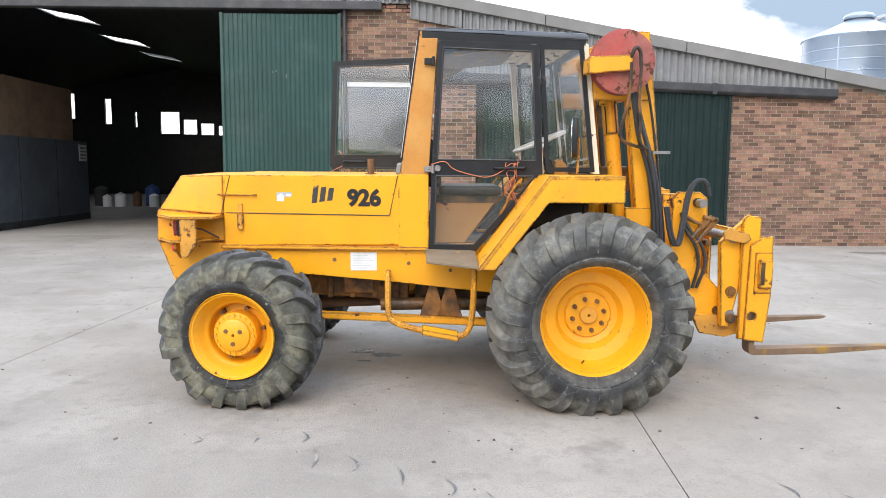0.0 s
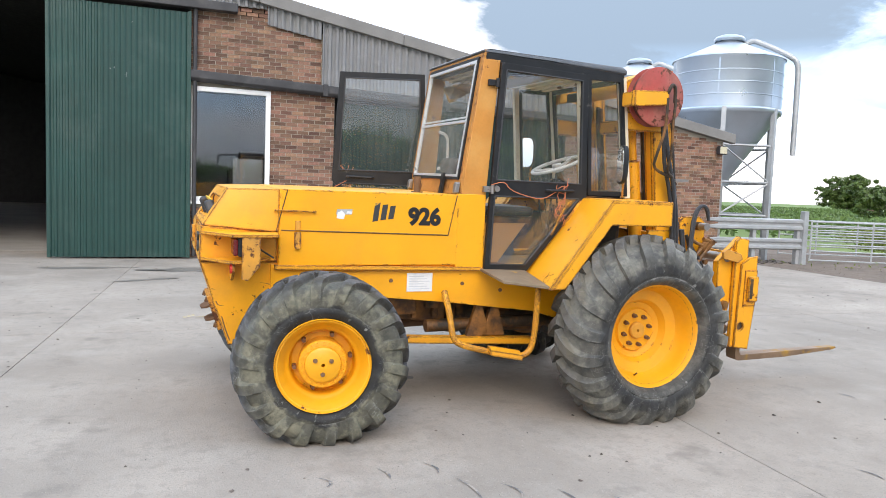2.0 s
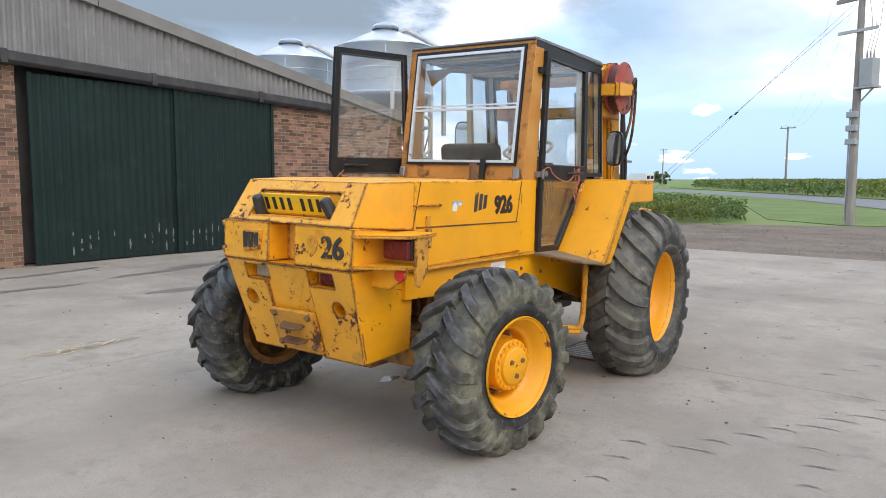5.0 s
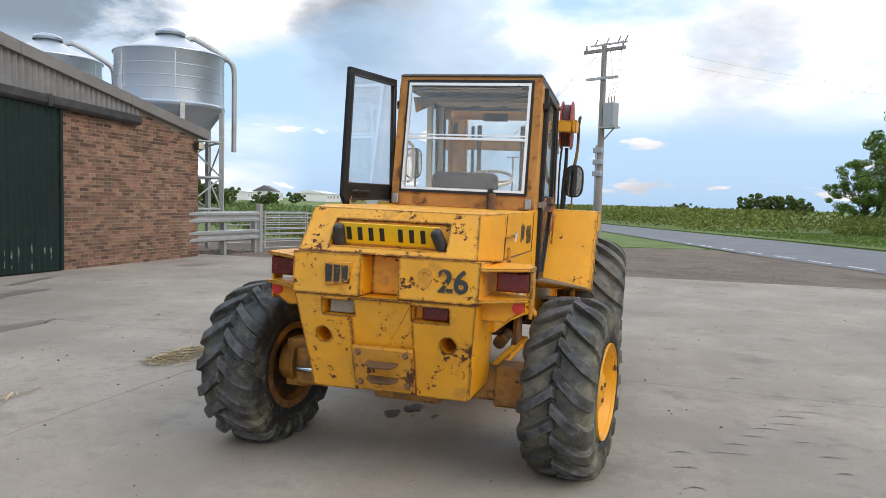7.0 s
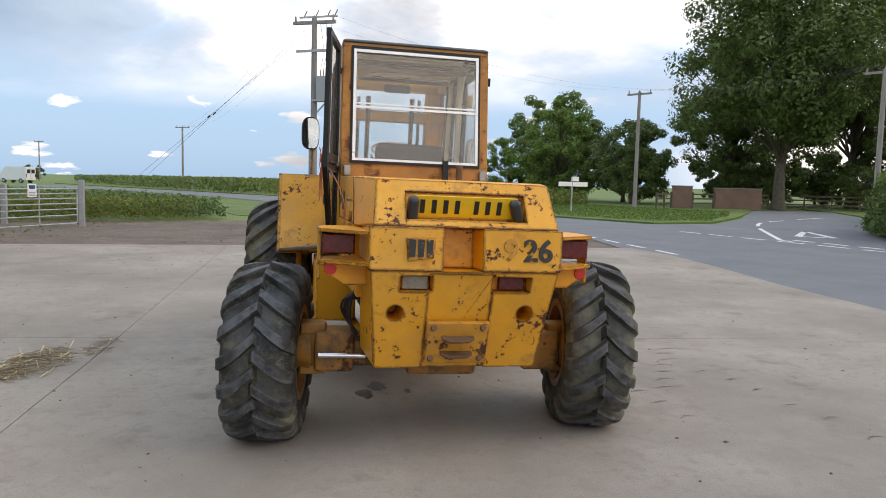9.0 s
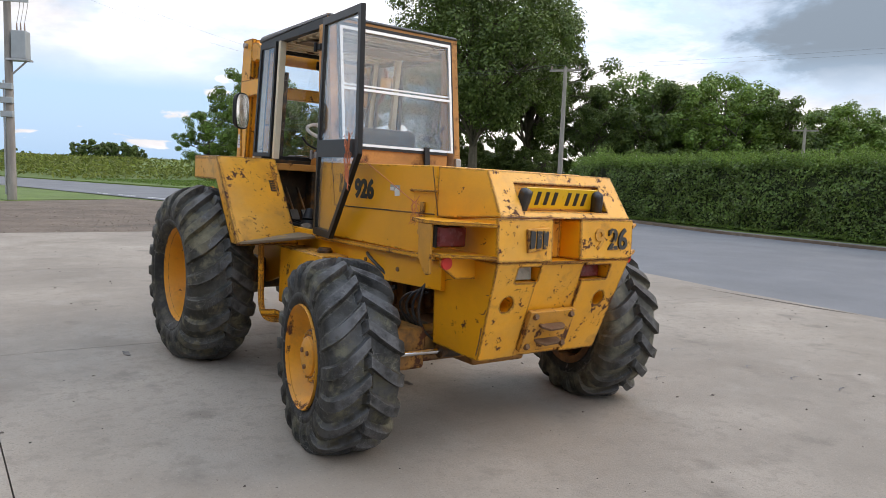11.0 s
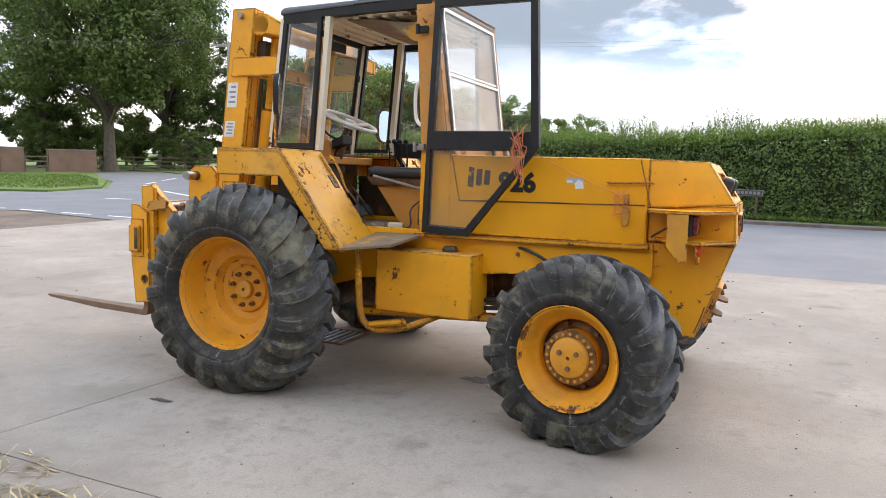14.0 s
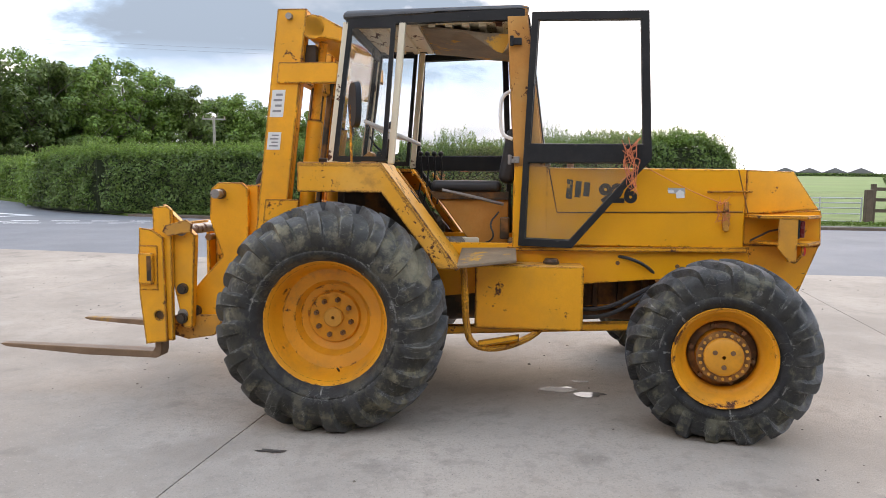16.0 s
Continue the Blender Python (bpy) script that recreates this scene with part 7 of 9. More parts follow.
for k in range(3):
    part("mast_hose", tube(B(), [(0.345 + 0.012 * k, -0.60, 2.02), (0.37 + 0.015 * k, -0.60, 1.88), (0.40 + 0.025 * k + 0.02 * (k % 2), -0.585 - 0.012 * (k % 2), 1.72), (0.47 + 0.022 * k, -0.575 - 0.02 * (k % 2), 1.55), (0.52 + 0.024 * k, -0.565, 1.32), (0.55 + 0.024 * k, -0.55, 1.05), (0.56 + 0.03 * k, -0.53, 0.75)], 0.015, 9, 2), "rubber_hose", truck, "black hydraulic hose")
for k in range(2):
    part("reel_pipe", tube(B(), [(0.30 + 0.07 * k, -0.70, 2.20), (0.30 + 0.06 * k, -0.70, 1.98), (0.26 + 0.13 * k, -0.67, 1.80), (0.25 + 0.13 * k, -0.65, 1.71), (0.34 + 0.07 * k, -0.62, 1.67), (0.47, -0.60, 1.64)], 0.011, 8, 1), "oily", truck, "bent black steel pipe")
for k in range(2):
    part("carriage_hose", tube(B(), [(0.62 + 0.02 * k, -0.55, 1.25), (0.66 + 0.02 * k, -0.55, 1.02), (0.72 + 0.02 * k, -0.53, 0.96), (0.76 + 0.015 * k, -0.50, 1.12), (0.80 + 0.02 * k, -0.47, 1.36), (0.87 + 0.012 * k, -0.46, 1.44), (0.93 + 0.015 * k, -0.46, 1.42), (0.97, -0.45, 1.32)], 0.013, 8, 2), "rubber_hose", truck, "black hydraulic hose")
for k in range(2):
    part("arm_hose", tube(B(), [(0.78, -0.43, 1.20), (0.80 + 0.03 * k, -0.46, 1.08), (0.88 + 0.05 * k, -0.46, 0.98), (0.92 + 0.05 * k, -0.455, 0.84), (0.88 + 0.03 * k, -0.44, 0.66)], 0.012, 8, 2), "rubber_hose", truck, "black hydraulic hose")
part("hose_union", tube(B(), [(0.80, -0.43, 1.18), (0.86, -0.46, 1.14), (0.95, -0.46, 1.11), (0.99, -0.45, 1.18)], 0.014, 8), "oily", truck)
for s in (-1, 1):
    part("chain_run", cyl(B(), (mastx(0.7) - 0.10, s * 0.20, 0.7), (mastx(2.2) - 0.10, s * 0.20, 2.2), 0.022, 0.022, 6), "oily", truck)
part("long_hose", tube(B(), [(0.44, -0.56, 2.12), (mastx(1.9) + 0.07, -0.53, 1.9), (mastx(1.4) + 0.09, -0.53, 1.4), (mastx(1.0) + 0.10, -0.52, 1.0)], 0.009, 7, 2), "rubber_hose", truck)
part("hose_clamp", box(B(), 0.50, 0.62, -0.60, -0.56, 1.61, 1.63), "steel", truck)

# carriage and forks
for s in (-1, 1):
    bm = B()
    prism(bm, [(0.72, 1.30), (0.76, 1.345), (0.92, 1.345), (0.975, 1.30), (0.985, 1.10), (0.90, 0.86), (1.13, 0.60), (1.16, 0.50), (1.09, 0.40), (1.00, 0.40), (0.78, 0.56), (0.72, 0.70)], "y", s * 0.37, s * 0.41)
    ar = part("carriage_arm", bm, "yellow_worn", truck, "yellow pivoting carriage arm", 0.008)
    for x, z, r in ((0.90, 1.27, 0.035), (1.08, 0.49, 0.035), (0.98, 0.985, 0.022)):
        part("pin", cyl(B(), (x, s * 0.36, z), (x, s * 0.445, z), r, r * 0.95, 18), "oily", ar)
    bm = B()
    prism(bm, [(0.88, 0.47), (1.22, 0.46), (1.24, 0.33), (1.13, 0.30), (0.95, 0.33)], "y", s * 0.41, s * 0.45)
    part("lower_link", bm, "yellow_rusty", truck, "", 0.006)
    bm = B()
    prism(bm, [(1.18, 1.165), (1.205, 1.19), (1.305, 1.18), (1.30, 0.31), (1.18, 0.31)], "y", s * 0.52, s * 0.555)
    prism(bm, [(1.04, 1.00), (1.255, 1.20), (1.255, 0.98), (1.13, 0.39), (1.07, 0.39)], "y", s * 0.455, s * 0.515)
    part("carriage_side", bm, "yellow_worn", truck, "", 0.006)
    bm = B()
    prism(bm, [(1.228, 0.985), (1.30, 1.035), (1.385, 1.048), (1.392, 0.62), (1.355, 0.29), (1.212, 0.31)], "y", s * 0.557, s * 0.577)
    prism(bm, [(1.35, 1.035), (1.373, 1.035), (1.373, 0.60), (1.358, 0.30), (1.34, 0.30)], "y", s * 0.43, s * 0.5545)
    fp = part("fork_plate", bm, "yellow_worn", truck, "chipped yellow fork carriage plate", 0.006)
    bm = B()
    box(bm, 1.29, 1.318, s * 0.5565, s * 0.70, 0.71, 0.875)
    cyl(bm, (1.262, s * 0.5565, 0.48), (1.262, s * 0.70, 0.48), 0.030, 0.030, 18)
    cut(fp, bm)
    sf = part("slot_frame", prism(B(), [(1.262, 0.935), (1.387, 0.935), (1.387, 0.645), (1.262, 0.645)], "y", s * 0.577, s * 0.585), "yellow_worn", fp, "", 0.004)
    part("slot_box", box(B(), 1.282, 1.378, min(s * 0.585, s * 0.618), max(s * 0.585, s * 0.618), 0.685, 0.888), "yellow_worn", sf, "", 0.010)
    bm = B()
    box(bm, 1.29, 1.318, s * 0.50, s * 0.70, 0.71, 0.875)
    cut(sf, bm)
    # thin dark plate on the box face imitates the shade in the slot
    part("slot_back", box(B(), 1.290, 1.318, min(s * 0.6175, s * 0.6205), max(s * 0.6175, s * 0.6205), 0.71, 0.87), "oily", sf, "dark plate standing in for a shaded slot")
    part("boss", cyl(B(), (1.262, s * 0.553, 0.48), (1.262, s * 0.562, 0.48), 0.029, 0.029, 16), "oily", fp)
    for x, z in ((1.125, 0.65), (1.133, 0.455)):
        part("pin", tube(cyl(B(), (x, s * 0.50, z), (x, s * 0.545, z), 0.026, 0.024, 14), [(x, s * 0.50, z), (x, s * 0.535, z)], 0.036, 14), "oily", fp)
    if s < 0:
        for p_, q_ in (((0.85, 1.02), (0.955, 1.14)), ((0.885, 0.985), (1.025, 1.16)), ((0.93, 1.17), (1.03, 1.14))):
            part("coupling", cyl(cyl(B(), (p_[0], -0.455, p_[1]), (q_[0], -0.455, q_[1]), 0.017, 0.017, 10), (p_[0] * 0.4 + q_[0] * 0.6, -0.455, p_[1] * 0.4 + q_[1] * 0.6), (q_[0], -0.455, q_[1]), 0.025, 0.025, 6), "oily", truck, "black hydraulic coupling")
    bm = B()
    prism(bm, [(1.03, 1.075), (1.07, 1.105), (1.21, 1.065), (1.23, 1.025), (1.19, 0.995), (1.04, 1.025)], "y", s * 0.556, s * 0.58)
    part("top_link", bm, "yellow_rusty", truck, "", 0.005)
    # fork with a rounded heel and a tapering blade
    bm = B()
    side = [(1.27, 0.60), (1.31, 0.60), (1.315, 0.26), (1.33, 0.235), (2.40, 0.252), (2.42, 0.242), (2.37, 0.226), (1.80, 0.195), (1.31, 0.188), (1.28, 0.20), (1.27, 0.24)]
    prism(bm, side, "y", s * 0.43, s * 0.54)
    for v in bm.verts:
        if v.co.x > 2.2:
            v.co.y = s * (0.485 + (abs(v.co.y) - 0.485) * 0.55)
    part("fork", bm, "fork", truck, "worn steel fork blade", 0.005)
for x, z, r in ((1.13, 1.03, 0.035), (1.13, 0.48, 0.035), (0.90, 1.27, 0.03)):
    part("cross_shaft", cyl(B(), (x, -0.52, z), (x, 0.52, z), r, r, 18), "steel", truck)
for z in (0.98, 0.30):
    part("carriage_crossbar", box(B(), 1.26, 1.295, -0.55, 0.55, z, z + 0.085), "yellow_worn", truck, "", 0.006)
for s in (-1, 1):
    part("arm_box", box(B(), 0.66, 0.96, s * 0.30, s * 0.37, 0.86, 1.33), "yellow_worn", truck, "", 0.008)
part("tilt_ram", cyl(cyl(B(), (0.80, 0.0, 1.05), (1.10, 0.0, 1.05), 0.05, 0.05, 16), (1.05, 0.0, 1.05), (1.16, 0, 1.05), 0.025, 0.025, 12), "chrome", truck)
bm = B()
box(bm, 0.50, 0.80, -0.34, 0.34, 0.55, 0.72)
part("mast_foot", bm, "oily", truck, "", 0.01)

# ---- silos ----
def silo(cx, cy, turn):
    s = base("grain_silo", "shiny galvanised grain silo on a braced steel stand", "silo", "feed silos", at=pose(cx, cy, 0, 0, 0, turn))
    R = 1.47

    def ring(prof, seg=64):
        bm = B()
        lathe(bm, prof, seg, close=False)
        bmesh.ops.rotate(bm, verts=bm.verts, matrix=Matrix.Rotation(radians(-90), 3, "X"))
        return bm
    bdy = part("silo_body", ring([(R, -3.88), (R + 0.03, -3.93), (R + 0.03, -3.98), (R, -4.02), (R, -5.30), (R + 0.02, -5.34), (R + 0.02, -5.40), (R - 0.02, -5.44)]), "galv", s)
    for k in range(6):
        a = 2 * math.pi * k / 6 + 0.4
        part("seam", hull(B(), [((R + d) * math.cos(a + w), (R + d) * math.sin(a + w), z) for d in (0.0, 0.008) for w in (-0.012, 0.012) for z in (4.02, 5.30)]), "galv", bdy)
    for zb in (4.34, 4.66, 4.98):
        part("band", ring([(R, -zb), (R + 0.012, -zb - 0.006), (R + 0.012, -zb - 0.022), (R, -zb - 0.028)]), "galv", bdy)
    part("silo_roof", ring([(R + 0.05, -5.38), (R + 0.04, -5.41), (0.36, -5.93), (0.34, -5.98), (0.01, -5.98)]), "galv", s)
    part("lid", ring([(0.40, -5.97), (0.42, -6.0), (0.42, -6.05), (0.36, -6.11), (0.25, -6.15), (0.01, -6.16)]), "galv", s)
    part("hopper", ring([(R, -3.92), (0.25, -2.15), (0.22, -1.9), (0.01, -1.9)]), "galv", s, "grey conical hopper")
    for k in range(6):
        a = 2 * math.pi * (k + 0.5) / 6
        b = 2 * math.pi * (k + 1.5) / 6
        p, q = (R * 0.99 * math.cos(a), R * 0.99 * math.sin(a)), (R * 0.99 * math.cos(b), R * 0.99 * math.sin(b))
        part("leg", box(B(), -0.06, 0.06, -0.06, 0.06, -0.13, 4.0, pose(p[0], p[1], 0, 0, 0, math.degrees(a))), "galvrail", s)
        for z in (3.0, 2.0, 1.1):
            part("brace", tube(B(), [(*p, z), (*q, z)], 0.035, 6), "galvrail", s)
        part("brace", tube(B(), [(*p, 3.0), (*q, 2.0)], 0.025, 6), "galvrail", s)
        part("brace", tube(B(), [(*q, 2.0), (*p, 1.1)], 0.025, 6), "galvrail", s)
    part("fill_pipe", tube(B(), [(0.30, 0, 5.80), (0.55, 0, 5.98), (0.75, 0, 5.96), (R + 0.20, 0, 5.50), (R + 0.34, 0, 5.30), (R + 0.36, 0, 5.0), (R + 0.36, 0, 2.8)], 0.075, 12, 2), "galvrail", s)
    return s


silo(11.75, 11.8, -42)
silo(11.7, 16.0, -42)

# ---- barrier and gates ----
ar = base("crash_barrier", "galvanised double rail crash barrier", "barrier", at=pose(12.3, 9.25, 0, 0, 0, 180 - 8))
for z in (0.42, 0.92):
    bm = B()
    prof = [(0, -0.15), (0.05, -0.12), (0.05, -0.06), (0.0, -0.02), (0.0, 0.02), (0.05, 0.06), (0.05, 0.12), (0.0, 0.15), (-0.008, 0.15), (0.04, 0.12), (0.04, 0.06), (-0.008, 0.025), (-0.008, -0.025), (0.04, -0.06), (0.04, -0.12), (-0.008, -0.15)]
    prism(bm, [(p, z + q) for p, q in prof], "x", 0.0, 4.2)
    part("rail", bm, "galvrail", ar)
for x in (0.1, 1.4, 2.7, 4.0):
    part("post", box(B(), x - 0.05, x + 0.05, -0.16, -0.02, -0.12, 1.05), "galvrail", ar, "", 0.005)


def field_gate(name, p, q, h, bars, label):
    p, q = Vector((*p, 0)), Vector((*q, 0))
    L = (q - p).length
    g = base(name, label, "gate", at=Matrix.Translation(p - Vector((0, 0, 0.14))) @ Matrix.Rotation(math.atan2(q.y - p.y, q.x - p.x), 4, "Z"))
    for k in range(bars):
        z = 0.16 + (h - 0.18) * (k / (bars - 1)) ** 0.8
        part("bar", tube(B(), [(0.05, 0, z), (L - 0.05, 0, z)], 0.020, 8), "galvrail", g)
    for x in (0.06, L * 0.35, L * 0.68, L - 0.06):
        part("upright", tube(B(), [(x, 0, 0.14), (x, 0, h + 0.01)], 0.022, 8), "galvrail", g)
    return g


field_gate("metal_field_gate", (12.45, 9.2), (16.5, 7.2), 1.18, 7, "galvanised tubular field gate beside the crash barrier")
for k, (x, y) in enumerate(((12.32, 9.25), (16.62, 7.15), (17.6, 9.6))):
    bm = B()
    box(bm, x - 0.075, x + 0.075, y - 0.075, y + 0.075, -0.12, 1.28 if k < 2 else 1.1)
    thing("gate_post", bm, "galvrail", "square grey steel gate post", "post", "gate posts", bevel=0.012)
field_gate("second_field_gate", (16.7, 9.9), (13.4, 11.2), 1.15, 7, "galvanised tubular field gate standing open")
sg = base("gate_sign", "small white and blue notice hung on the gate", "sign", at=pose(14.9, 7.93, 0.80, 0, 0, -26))
part("sign_board", box(B(), -0.15, 0.15, -0.035, -0.024, 0.0, 0.36), "white", sg)
part("sign_panel", box(B(), -0.10, 0.10, -0.040, -0.036, 0.22, 0.32), "bluebin", sg)
for k in range(3):
    part("print_bar", box(B(), -0.11, 0.11, -0.040, -0.036, 0.03 + k * 0.045, 0.05 + k * 0.045), "label_line", sg)
field_gate("roadside_gate", (-11.25, -18.0), (-7.65, -18.0), 0.88, 5, "grey tubular field gate across the road")
for x in (-11.38, -7.5):
    thing("gate_post", box(B(), x - 0.10, x + 0.10, -18.1, -17.9, -0.05, 0.98), "wood", "dark round timber gate post", "post", "gate posts", bevel=0.02)

# ---- poles and wires ----
def pole(name, x, y, h, turn, kind, label):
    p = base(name, label, "pole", "overhead line poles", at=pose(x, y, -0.13, 0, 0, turn))
    part("pole_shaft", cyl(B(), (0, 0, 0), (0, 0, h), 0.15, 0.10, 14), "pole", p, "weathered grey timber pole")
    arm = part("crossarm", box(B(), -0.9, 0.9, -0.05, 0.05, h - 0.22, h - 0.10), "pole", p)
    for k in (-0.8, 0.0, 0.8):
        part("insulator", cyl(B(), (k, 0, h - 0.10), (k, 0, h + 0.10), 0.045, 0.03, 10), "insul", p)
    if kind == "trafo":
        part("transformer", box(B(), 0.16, 0.62, -0.2, 0.2, h - 3.1, h - 2.2), "trafo", p, "grey pole transformer", 0.03)
        for k in (-0.12, 0.0, 0.12):
            part("bushing", cyl(B(), (0.4 + k, 0, h - 2.2), (0.4 + k, 0, h - 1.95), 0.03, 0.02, 8), "insul", p)
            part("drop_wire", tube(B(), [(0.4 + k, 0, h - 1.95), (0.5 + k, 0.1, h - 1.2), (0.5 + 2 * k, 0, h - 0.2)], 0.008, 5, 2), "wire", p)
        part("bracket", tube(B(), [(0.1, 0, h - 3.6), (0.6, 0, h - 3.12)], 0.03, 6), "galvrail", p)
        part("platform", box(B(), 0.0, 0.68, -0.22, 0.22, h - 3.16, h - 3.10), "galvrail", p)
        part("second_arm", box(B(), -0.7, 0.7, -0.16, -0.10, h - 1.3, h - 1.2), "galvrail", p)
        part("switch_rack", box(B(), -0.7, 0.9, 0.10, 0.16, h + 0.05, h + 0.11), "galvrail", p)
        for k in (-0.5, 0.0, 0.5, 0.8):
            part("fuse_carrier", cyl(B(), (k, 0.13, h + 0.1), (k + 0.12, 0.13, h + 0.32), 0.025, 0.02, 8), "insul", p)
        for k in range(3):
            part("cleat", box(B(), -0.22, 0.16, -0.2, -0.05, h - 4.1 - 0.45 * k, h - 3.9 - 0.45 * k), "trafo", p, "", 0.02)
        part("cable_run", tube(B(), [(-0.14, -0.1, 0.2), (-0.13, -0.1, h - 3.8)], 0.03, 6), "galvrail", p)
    return p


pole("transformer_pole", 22.6, 0.35, 7.75, 242, "trafo", "timber pole with a transformer and switch gear beside the road")
pole("line_pole", 40.0, -21.6, 8.0, 35, "", "timber overhead line pole by the junction")
pole("line_pole", 24.4, -26.7, 7.5, 30, "", "timber overhead line pole behind the hedge")
pole("line_pole", 23.3, -50.5, 5.6, 30, "", "timber overhead line pole in front of the tree row")
pole("line_pole", 92, 16, 8.0, 80, "", "timber overhead line pole far out in the fields")
pole("line_pole", 150, 52, 8.0, 80, "", "timber overhead line pole far out in the fields")


def wires(name, a, b, offs, sag, label):
    o = base(name, label, "cable")
    a, b = Vector(a), Vector(b)
    side = (b - a).cross(Vector((0, 0, 1))).normalized()
    for f in offs:
        pts = [a.lerp(b, t) + side * f - Vector((0, 0, sag * 4 * t * (1 - t))) for t in (k / 14 for k in range(15))]
        part("wire", tube(B(), pts, 0.0032, 4), "wire", o)


wires("overhead_line", (22.6, 0.35, 7.8), (92, 16, 7.9), (-0.7, 0.0, 0.7), 1.3, "thin black overhead wires across the field")
wires("overhead_line", (22.6, 0.35, 7.75), (40, -21.6, 8.0), (-0.7, 0.7), 0.7, "thin black overhead wires over the junction")
wires("overhead_line", (40, -21.6, 8.0), (24.4, -26.7, 7.5), (-0.6, 0.0, 0.6), 0.4, "thin black overhead wires over the side road")
wires("overhead_line", (23.6, -25.6, 7.2), (-40, -34, 8.5), (-0.6, 0.6), 1.2, "thin black overhead wires behind the hedge")
st_ = base("stay_wire", "steel stay wires running from the pole to the ground", "cable")
for k in range(2):
    part("wire", tube(B(), [(22.6, 0.35, 7.5 - 0.25 * k), (20.6, 7.6 + 0.4 * k, 0.0)], 0.006, 5), "wire", st_)
    part("stay_insulator", cyl(B(), Vector((22.6, 0.35, 7.5 - 0.25 * k)).lerp(Vector((20.6, 7.6 + 0.4 * k, 0)), 0.49), Vector((22.6, 0.35, 7.5 - 0.25 * k)).lerp(Vector((20.6, 7.6 + 0.4 * k, 0)), 0.503), 0.028, 0.028, 8), "rubber_hose", st_)

# ---- signs ----
fp_ = base("fingerpost_sign", "white fingerpost road sign on the grass", "sign", at=pose(30.8, -13.5, -0.03))
part("post", cyl(B(), (0, 0, 0), (0, 0, 1.95), 0.045, 0.045, 10), "galvrail", fp_)
part("finger", box(B(), -0.03, 0.03, -1.25, 1.05, 1.42, 1.66, pose(0, 0, 0, 0, 0, 28)), "white", fp_, "", 0.006)
part("finger", box(B(), -0.03, 0.03, -1.0, 0.05, 1.70, 1.95, pose(0, 0, 0, 0, 0, 50)), "white", fp_, "", 0.006)
sn = base("street_name_sign", "low white street name plate on two short posts", "sign", at=pose(-2.1, -16.55, -0.03, 0, 0, 2))
part("plate", box(B(), -0.53, 0.53, 0.0, 0.02, 0.64, 0.81), "barge", sn, "pale-edged plate", 0.004)
part("plate_face", box(B(), -0.51, 0.51, 0.02, 0.024, 0.655, 0.795), "gutter", sn)
for k in range(9):
    part("plate_bar", box(B(), -0.45 + k * 0.10, -0.385 + k * 0.10, 0.0245, 0.028, 0.685, 0.765), "barge", sn)
for x in (-0.38, 0.38):
    part("post", box(B(), x - 0.03, x + 0.03, -0.03, -0.002, 0.0, 0.80), "wood", sn)

# ---- hedge ----
def leaves(name, pts, nrm, size, material, seed, asp=0.6, jit=0.75):
    """Small folded leaves at the given places, scattered about their outward ways."""
    r = np.random.RandomState(seed)
    n = len(pts)
    d = nrm + r.normal(0, jit, (n, 3))
    d /= np.linalg.norm(d, axis=1, keepdims=True) + 1e-9
    u = np.cross(d, r.normal(0, 1, (n, 3)))
    u /= np.linalg.norm(u, axis=1, keepdims=True) + 1e-9
    v = np.cross(d, u)
    s = (size * r.uniform(0.55, 1.35, n))[:, None]
    a, c = pts - u * s, pts + u * s
    b, e = pts + v * s * asp + d * s * 0.15, pts - v * s * asp + d * s * 0.15
    vs = np.stack([a, b, c, e], 1).reshape(-1, 3)
    k = np.arange(n) * 4
    return quads(name, vs.tolist(), np.stack([k, k + 1, k + 2, k + 3], 1).tolist(), material)


